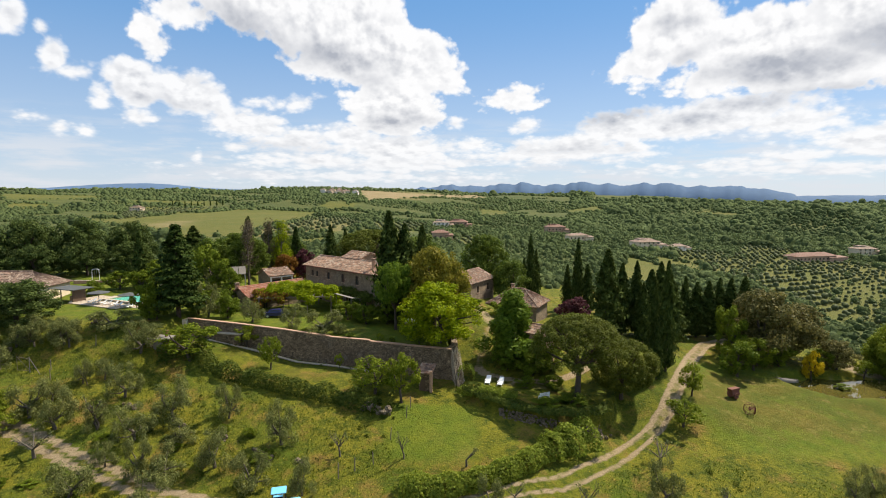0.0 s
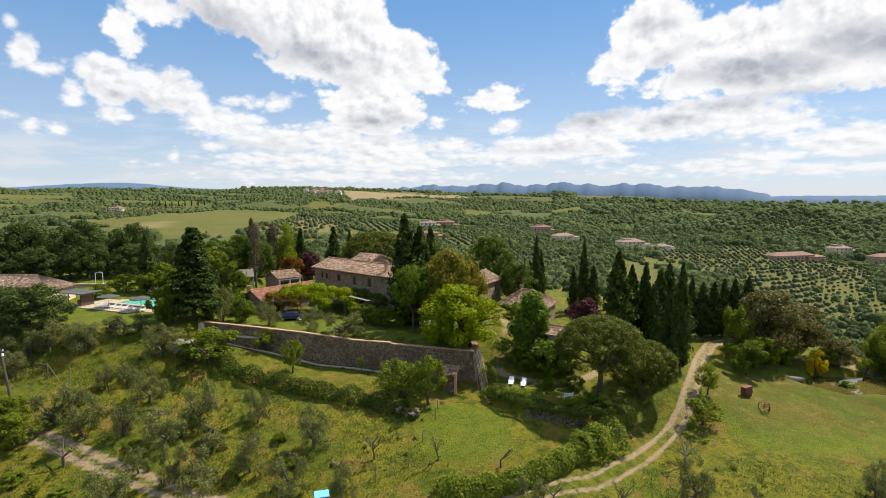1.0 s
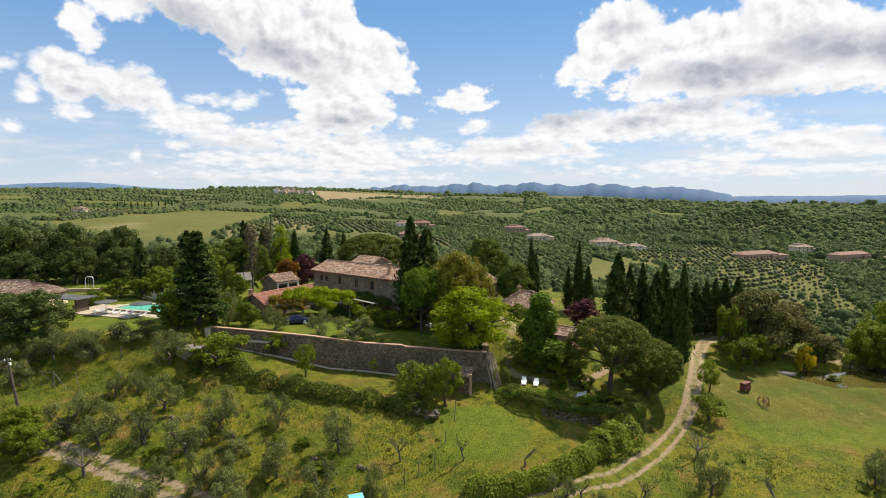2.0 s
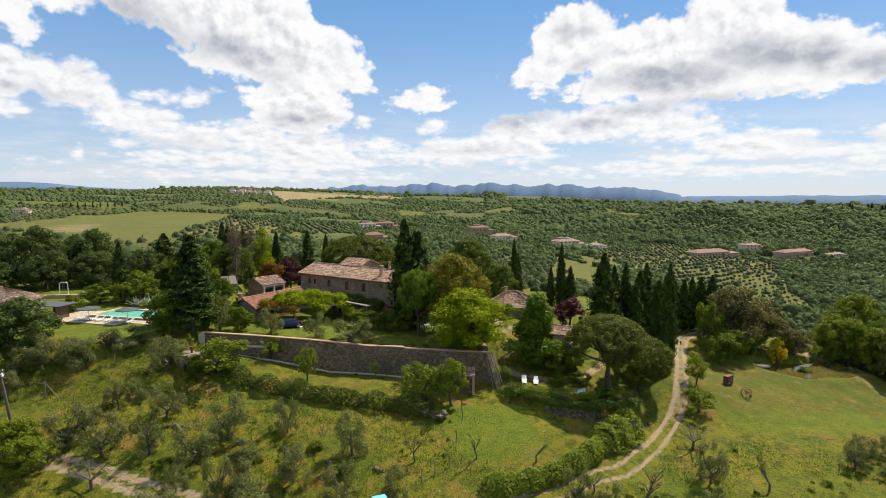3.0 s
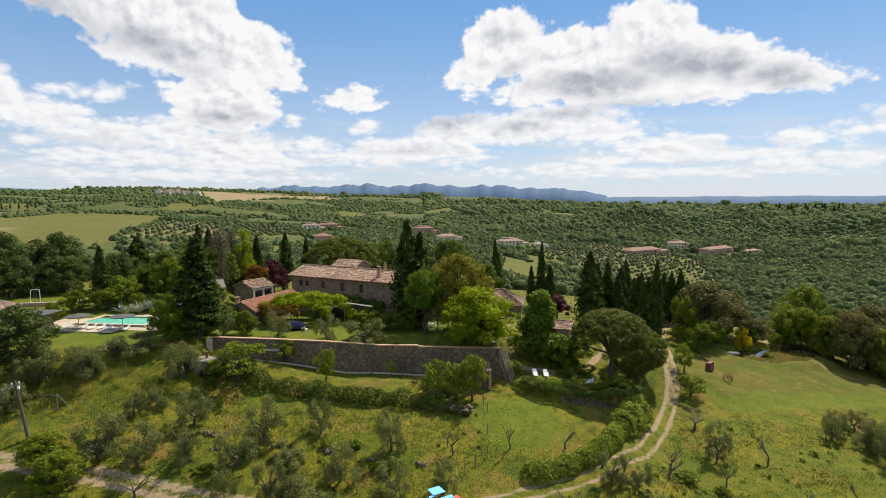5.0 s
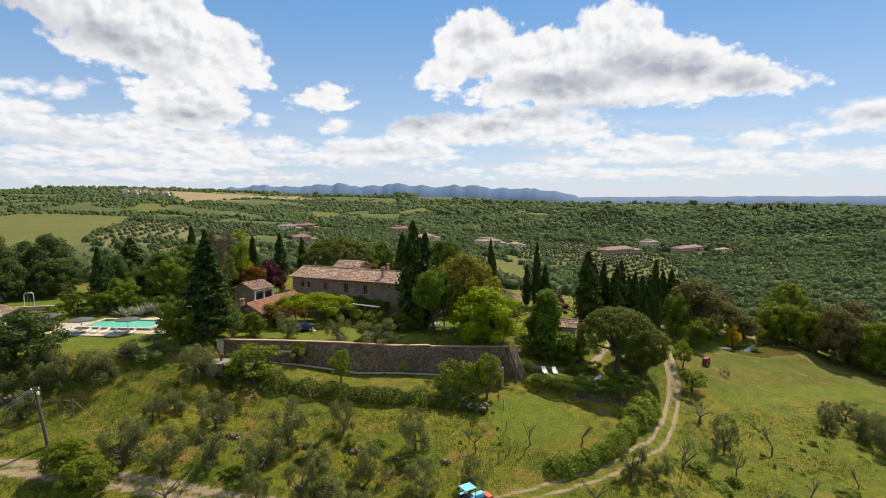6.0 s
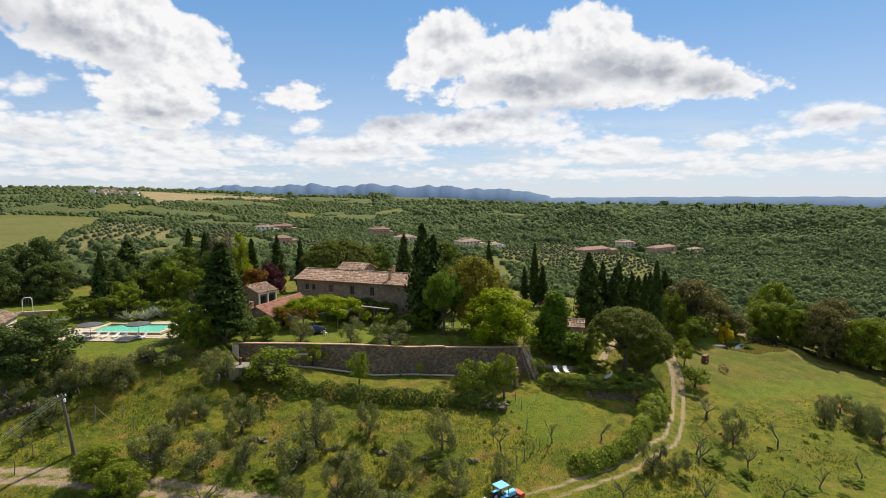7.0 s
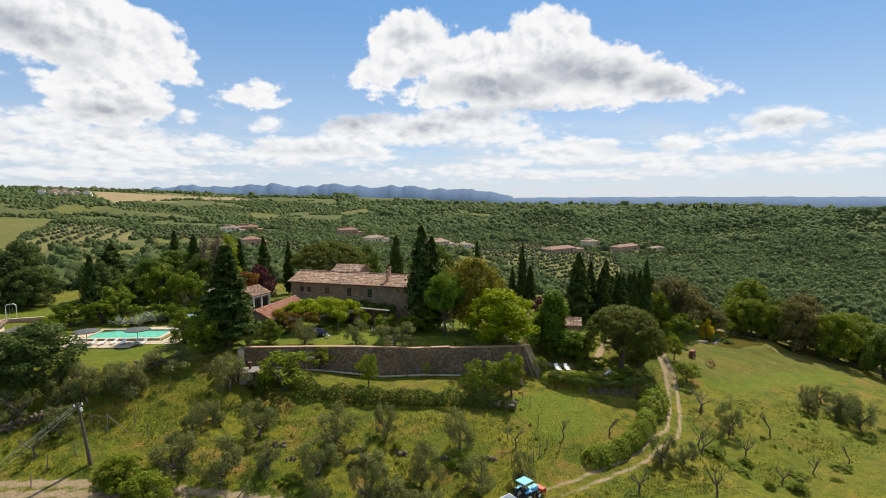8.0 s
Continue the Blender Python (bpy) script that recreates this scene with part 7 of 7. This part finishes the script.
def rock_row(name, label, pts, rows, size, seed, lift=0.0, lean=0.0, kind="structure"):
    """A dry wall of single stones along a line."""
    rng = random.Random(seed)
    e = thing(name, pose(0, 0, 0), label, "stone wall", kind=kind)
    for (xa, ya), (xb, yb) in zip(pts, pts[1:]):
        ln = math.hypot(xb - xa, yb - ya)
        nx, ny = -(yb - ya) / ln, (xb - xa) / ln
        n = max(1, int(ln / (size * 0.8)))
        for i in range(n):
            for k in range(rows):
                u = (i + rng.uniform(0.0, 1.0)) / n
                x, y = xa + (xb - xa) * u, ya + (yb - ya) * u
                z = gz(x, y)
                s = size * rng.uniform(0.6, 1.7)
                o = lean * k + rng.uniform(-0.25, 0.25) * size * 2
                put("stone", ROCKS[rng.randrange(7)], e, at=pose(x + nx * o, y + ny * o, z + lift + (k + 0.3) * size * 0.62, rng.uniform(0, 360), rng.uniform(0, 30), rng.uniform(0, 360)) @ Matrix.Scale(s, 4))
    return e


arc = [(13.5 + 11.5 * math.cos(math.radians(a)), 77 + 11.5 * math.sin(math.radians(a))) for a in (236, 246, 256, 266, 276, 286, 296, 306)]
rock_row("bank_wall", "rough dry stone wall holding the pine bank, in shade", arc, 4, 0.42, 5, -0.1, 0.13)
rock_row("dry_stone_wall", "low dry stone wall on the grass slope", [(-68, 76.2), (-64.8, 77.0), (-62.2, 77.8)], 3, 0.5, 7)
rock_row("stone_heap", "tumbled grey stones below the hedge", [(-10.2, 68.6), (-8.2, 67.4), (-6.4, 67.0)], 3, 0.6, 8)
rock_row("stone_heap", "heap of rubble stones at the pool lawn edge", [(-55.0, 84.6), (-53.6, 83.9), (-52.4, 83.4)], 3, 0.5, 9)
rock_row("stone_heap", "pale boulders beside the track", [(18.6, 66.0), (20.4, 66.6), (21.2, 67.8)], 1, 0.7, 10)
for k, row in enumerate(([(-26.8, 63.1), (-25.4, 62.1)], [(-21.8, 60.6), (-19.0, 58.8)], [(-16.5, 58.9), (-15.2, 58.3)], [(-41.1, 68.0), (-38.8, 67.4)], [(-39.2, 65.0), (-38.0, 65.0)], [(-32.4, 64.4), (-31.0, 64.5)])):
    rock_row("stone_heap", "old brown terrace stones among the olives", row, 2, 0.42, 12 + k, -0.1)

m_l = pose(6.2, 74.0, gz(6.2, 74.0), 0, 0, -14)
first = sun_lounger(m_l, "white plastic sun lounger on the small lawn", "loungers on the bank")
copy_thing(first, pose(7.9, 73.8, gz(7.9, 73.8), 0, 0, -18))


def bench(x, y, turn):
    e = thing("garden_bench", pose(x, y, gz(x, y), 0, 0, turn), "white slatted garden bench in the shade", "bench")
    for k in range(3):
        part("slat", box(1.5, 0.12, 0.03, 0, -0.16 + 0.16 * k, 0.43), M["plastic"], e)
        part("slat", box(1.5, 0.03, 0.1, 0, 0.26, 0.55 + 0.15 * k), M["plastic"], e)
    for s in (-0.68, 0.68):
        part("leg", box(0.06, 0.06, 0.43, s, -0.18, 0), M["plastic"], e)
        part("leg", box(0.06, 0.06, 0.98, s, 0.22, 0), M["plastic"], e)


bench(13.3, 70.4, 200)


# ---------------------------------------------------------------- meadow and pond
def pond():
    e = thing("pond", pose(65.0, 86.8, -5.74), "shallow garden pond with muddy water and stone edge", "pond", kind="structure")
    ring = [(11.0 * math.cos(a), 5.6 * math.sin(a)) for a in [k * math.pi / 24 for k in range(48)]]
    part("water", slab(ring, -0.02, 0.0), M["pondwater"], e)
    rng = random.Random(6)
    for k in range(24):
        a = rng.uniform(0, 2 * math.pi)
        put("stone", ROCKS[k % 7], e, at=pose(9.6 * math.cos(a), 4.7 * math.sin(a), 0.05, rng.uniform(0, 360), 0, rng.uniform(0, 360)) @ Matrix.Scale(rng.uniform(0.2, 0.5), 4))


pond()

bo = thing("rowing_boat", pose(55.6, 86.6, gz(55.6, 86.6) + 0.05, 0, 0, -22), "grey upturned rowing boat at the pond edge", "boat")
bm = bmesh.new()
rows_ = []
for k in range(9):
    u = -1 + 2 * k / 8
    w, h = 0.62 * (1 - abs(u) ** 2.6) + 0.02, 0.5 * (1 - 0.25 * u * u)
    rows_.append([bm.verts.new((u * 1.7, w * math.cos(t), h * math.sin(t) ** 0.7)) for t in [math.pi * j / 8 for j in range(9)]])
for r0, r1 in zip(rows_, rows_[1:]):
    for j in range(8):
        bm.faces.new((r0[j], r0[j + 1], r1[j + 1], r1[j]))
part("hull", bm, M["concrete"], bo)
part("keel", box(3.3, 0.06, 0.08, 0, 0, 0.44), M["greywood"], bo)


def old_machine():
    x, y = 42.4, 77.9
    e = thing("farm_machine", pose(x, y, gz(x, y), 0, 0, 25), "rusty red old farm machine standing in the meadow", "farm machine")
    part("drum", rod((-0.75, 0, 0.75), (0.75, 0, 0.75), 0.48, n=16), M["rust"], e)
    part("hopper", prism([(-0.7, 0.95), (0.7, 0.95), (0.9, 1.5), (-0.9, 1.5)], 0.8, Matrix()), M["rust"], e)
    part("drawbar", rod((0.6, 0, 0.45), (1.9, 0.1, 0.25), 0.05), M["rust"], e)
    for s in (-0.55, 0.55):
        w = part("wheel", rod((0, s - 0.05, 0.42), (0, s + 0.05, 0.42), 0.42, n=16), M["rust"], e)
        part("hub", rod((0, s - 0.09, 0.42), (0, s + 0.09, 0.42), 0.1, n=8), M["rubber"], w)


old_machine()
hr = thing("hay_rake", pose(42.6, 73.9, gz(42.6, 73.9), 0, 0, 60), "rusty iron hay rake wheel standing in the grass", "hay rake")
for k, x in enumerate((-0.35, 0.35)):
    pts = [(x, 0.75 * math.cos(2 * math.pi * i / 16), 0.78 + 0.75 * math.sin(2 * math.pi * i / 16)) for i in range(17)]
    wh = put("wheel", tubes("wheel", [(pts, [0.035] * 17)], M["rust"], 6), hr)
    part("hub", rod((x - 0.08, 0, 0.78), (x + 0.08, 0, 0.78), 0.1), M["rust"], wh)
    for i in range(8):
        a = math.pi * i / 4
        part("spoke", rod((x, 0, 0.78), (x, 0.74 * math.cos(a), 0.78 + 0.74 * math.sin(a)), 0.015, n=5), M["rust"], wh)
part("axle", rod((-0.5, 0, 0.78), (0.5, 0, 0.78), 0.05), M["rust"], hr)
for i in range(9):
    u = -0.6 + i * 0.15
    put("tine", tubes("tine", [([(u, 0.1, 0.9), (u, -0.5, 0.95), (u, -0.75, 0.5), (u, -0.5, 0.08)], [0.02, 0.02, 0.018, 0.012])], M["rust"], 5), hr)


# ---------------------------------------------------------------- orchard clutter
def tractor():
    x, y = -15.6, 51.3
    e = thing("tractor", pose(x, y, gz(x, y), 0, 0, 14), "small blue-roofed tractor with a red implement on the track", "tractor")
    part("hood", box(1.5, 0.62, 0.6, 0.85, 0, 0.75, 0.08), M["blue"], e)
    part("chassis", box(2.6, 0.5, 0.4, 0.2, 0, 0.45, 0.04), M["rubber"], e)
    part("seat", box(0.5, 0.5, 0.5, -0.55, 0, 1.0, 0.06), M["rubber"], e)
    part("steering_wheel", rod((0.05, 0, 1.42), (0.08, 0, 1.46), 0.2, n=12), M["rubber"], e)
    part("roof", box(1.45, 1.35, 0.10, -0.45, 0, 2.35, 0.04), M["blue"], e, "pale blue sheet roof")
    for sx in (-1.05, 0.15):
        for sy in (-0.58, 0.58):
            part("roof_post", rod((sx, sy, 0.9), (sx, sy, 2.36), 0.035, n=6), M["rubber"], e)
    for s in (-0.72, 0.72):
        w = part("rear_wheel", rod((-0.55, s - 0.16, 0.68), (-0.55, s + 0.16, 0.68), 0.68, n=20), M["rubber"], e)
        part("rim", rod((-0.55, s - 0.17, 0.68), (-0.55, s + 0.17, 0.68), 0.36, n=14), M["plastic"], w)
        w = part("front_wheel", rod((1.3, s * 0.9 - 0.11, 0.42), (1.3, s * 0.9 + 0.11, 0.42), 0.42, n=18), M["rubber"], e)
        part("rim", rod((1.3, s * 0.9 - 0.12, 0.42), (1.3, s * 0.9 + 0.12, 0.42), 0.22, n=12), M["plastic"], w)
        part("mudguard", box(0.95, 0.34, 0.06, -0.55, s, 1.40, 0.02), M["blue"], e)
    part("implement", join(box(0.7, 1.3, 0.3, 2.15, 0, 0.55, 0.05), rod((2.3, -0.65, 0.5), (2.3, 0.65, 0.5), 0.28, n=10)), M["red"], e, "red front implement")
    t = thing("trailer", pose(x - 2.9, y - 0.5, gz(x - 2.9, y - 0.5), 0, 0, 14), "small white box trailer hitched behind the tractor", "trailer")
    part("bed", box(2.0, 1.3, 0.12, 0, 0, 0.6), M["steel"], t)
    for sx, sy, wx, wy in ((0, 0.65, 2.0, 0.05), (0, -0.65, 2.0, 0.05), (1.0, 0, 0.05, 1.25), (-1.0, 0, 0.05, 1.25)):
        part("side", box(wx, wy, 0.45, sx, sy, 0.72), M["plastic"], t)
    part("drawbar", rod((1.0, 0, 0.55), (1.9, 0, 0.6), 0.05), M["steel"], t)
    for s in (-0.72, 0.72):
        part("wheel", rod((0, s - 0.1, 0.36), (0, s + 0.1, 0.36), 0.36, n=16), M["rubber"], t)


tractor()


def utility_pole():
    x, y = -58.5, 69.1
    z = gz(x, y)
    e = thing("utility_pole", pose(x, y, z, 2, -6.5, 0), "leaning weathered brown utility pole with insulators", "pole")
    bm = bmesh.new()
    bmesh.ops.create_cone(bm, cap_ends=True, segments=10, radius1=0.21, radius2=0.12, depth=7.3, matrix=Matrix.Translation((0, 0, 3.25)))
    part("shaft", bm, M["polewood"], e)
    part("cross_arm", box(0.9, 0.1, 0.1, 0, 0.0, 6.55), M["greywood"], e)
    for s in (-0.35, 0.35):
        part("insulator", rod((s, 0, 6.65), (s, 0, 6.85), 0.06), M["plastic"], e)
    part("bracket", box(0.25, 0.2, 0.35, 0.15, 0, 6.0), M["plastic"], e)
    top = Vector((x - 0.75, y - 0.2, z + 6.7))
    for k, (ex, ey, ez) in enumerate(((-84.0, 49.0, -7.0), (-85.2, 47.4, -7.0), (-82.6, 50.6, -7.0))):
        pts = []
        for i in range(15):
            u = i / 14
            p = top.lerp(Vector((ex, ey, ez)), u)
            p.z -= 0.3 * 4 * u * (1 - u)
            p.x += 0.35 * (k - 1)
            pts.append(p - Vector((x, y, z)))
        w = put("wire", tubes("wire", [(pts, [0.010] * 15)], M["steel"], 5), None)
        w.matrix_basis = pose(x, y, z)
        tagged(w, "thin sagging overhead electric cable from the pole", "cable", "overhead cables")
        w.name = "cable"


utility_pole()


def fence_post(x, y, h, r=0.06):
    e = thing("fence_post", pose(x, y, gz(x, y) - 0.2, random.uniform(-4, 4), random.uniform(-4, 4), 0), "weathered wooden fence post in the grass", "post", "fence posts")
    part("shaft", rod((0, 0, 0), (0, 0, h + 0.2), r, r * 0.8, n=7), M["greywood"], e)


for x, y, h in ((-62.3, 69.3, 1.7), (-63.3, 67.2, 1.4), (-60.1, 71.3, 1.5), (-54.7, 74.8, 1.5), (-53.3, 72.6, 1.6), (-11.2, 56.2, 1.7), (-7.7, 58.3, 1.5), (-4.6, 66.6, 1.6), (-9.6, 57.2, 1.5), (-6.2, 62.4, 1.5), (-4.2, 69.0, 1.5), (-54.0, 79.5, 1.6), (-51.0, 79.0, 1.6)):
    fence_post(x, y, h)
gx, gy = -57.4, 74.4
gt = thing("gate_frame", pose(gx, gy, gz(gx, gy), 0, 0, -28), "leaning grey metal gate with a diagonal brace", "gate")
part("post", rod((0, 0, 0), (0, 0, 2.2), 0.06), M["greywood"], gt)
part("brace", rod((0, 0, 2.1), (2.2, 0.2, 0.0), 0.04), M["greywood"], gt)
part("gate_leaf", join(rod((0, 0, 1.9), (-1.3, -0.9, 2.3), 0.025), rod((-1.3, -0.9, 2.3), (-1.3, -0.9, 0.4), 0.02), rod((-1.3, -0.9, 0.4), (0, 0, 0.3), 0.025), rod((0, 0, 0.3), (-1.3, -0.9, 2.3), 0.015)), M["greywood"], gt)


def weeds():
    """Clumps of taller weeds and rough grass over the orchard and the slopes."""
    rng = np.random.default_rng(21)
    n = 900
    x, y = rng.uniform(-76, 50, n), 48 + 42 * rng.uniform(0, 1, n) ** 1.3
    ok = (off_line(TRACK, x, y) > 1.8) & ~((y > wall_y(x) - 1) & (x < 2) & (x > -43)) & ~((x > -6) & (x < 9) & (y > 57) & (y < 70)) & ~((x > 27) & (y > 62)) & ~((x < -43) & (y > 85))
    ok &= lumps(x, y, 7.0, 3.0) + rng.normal(0, 0.3, n) > 0
    x, y = x[ok], y[ok]
    r = rng.uniform(0.25, 0.85, len(x))
    per = 46
    who = np.repeat(np.arange(len(x)), per)
    d = unit(rng.normal(0, 1, (len(who), 3)))
    d[:, 2] = np.abs(d[:, 2])
    px = x[who] + d[:, 0] * r[who] * rng.uniform(0.2, 1, len(who))
    py = y[who] + d[:, 1] * r[who] * rng.uniform(0.2, 1, len(who))
    pz = height(px, py) + 0.03 + d[:, 2] * r[who] * 0.55
    v, f = cards(np.stack([px, py, pz], -1), d + np.array([0, 0, 0.8]), 0.16, rng, 0.5)
    tagged(new("tall_weeds", mesh_np("tall_weeds", v, f, M["grass"])), "clumps of tall weeds and rough grass on the slope", "weeds", kind="stuff")


weeds()


def meadow_grass():
    """Upright blades over the unmown slopes."""
    rng = np.random.default_rng(33)
    n = 95000
    x, y = rng.uniform(-80, 62, n), 44 + 44 * rng.uniform(0, 1, n) ** 1.15
    ok = (off_line(TRACK, x, y) > 1.6) & ~((y > wall_y(x) - 9) & (x < 2) & (x > -43)) & ~((x > 28) & (y > 63)) & ~((x < -43) & (y > 84)) & ~((x > 2) & (y > 66) & (x < 28)) & ~((x + rng.normal(0, 2.2, n) > -5) & (x < 13) & (y + rng.normal(0, 1.5, n) > 56))
    ok &= lumps(x, y, 4.0, 6.0) + rng.normal(0, 0.5, n) > np.where(x > 8, 0.40, -0.1)
    x, y = x[ok], y[ok]
    pos = np.stack([x, y, height(x, y) + 0.10], -1)
    side = np.stack([rng.normal(0, 1, len(x)), rng.normal(0, 1, len(x)), np.full(len(x), 0.5)], -1)
    v, f = cards(pos, side, 0.25, rng, 0.35, np.tile((0.0, 0.0, 1.0), (len(x), 1)))
    tagged(new("meadow_grass", mesh_np("meadow_grass", v, f, M["grass"])), "tall unmown spring grass on the orchard slope", "grass", kind="stuff")


meadow_grass()
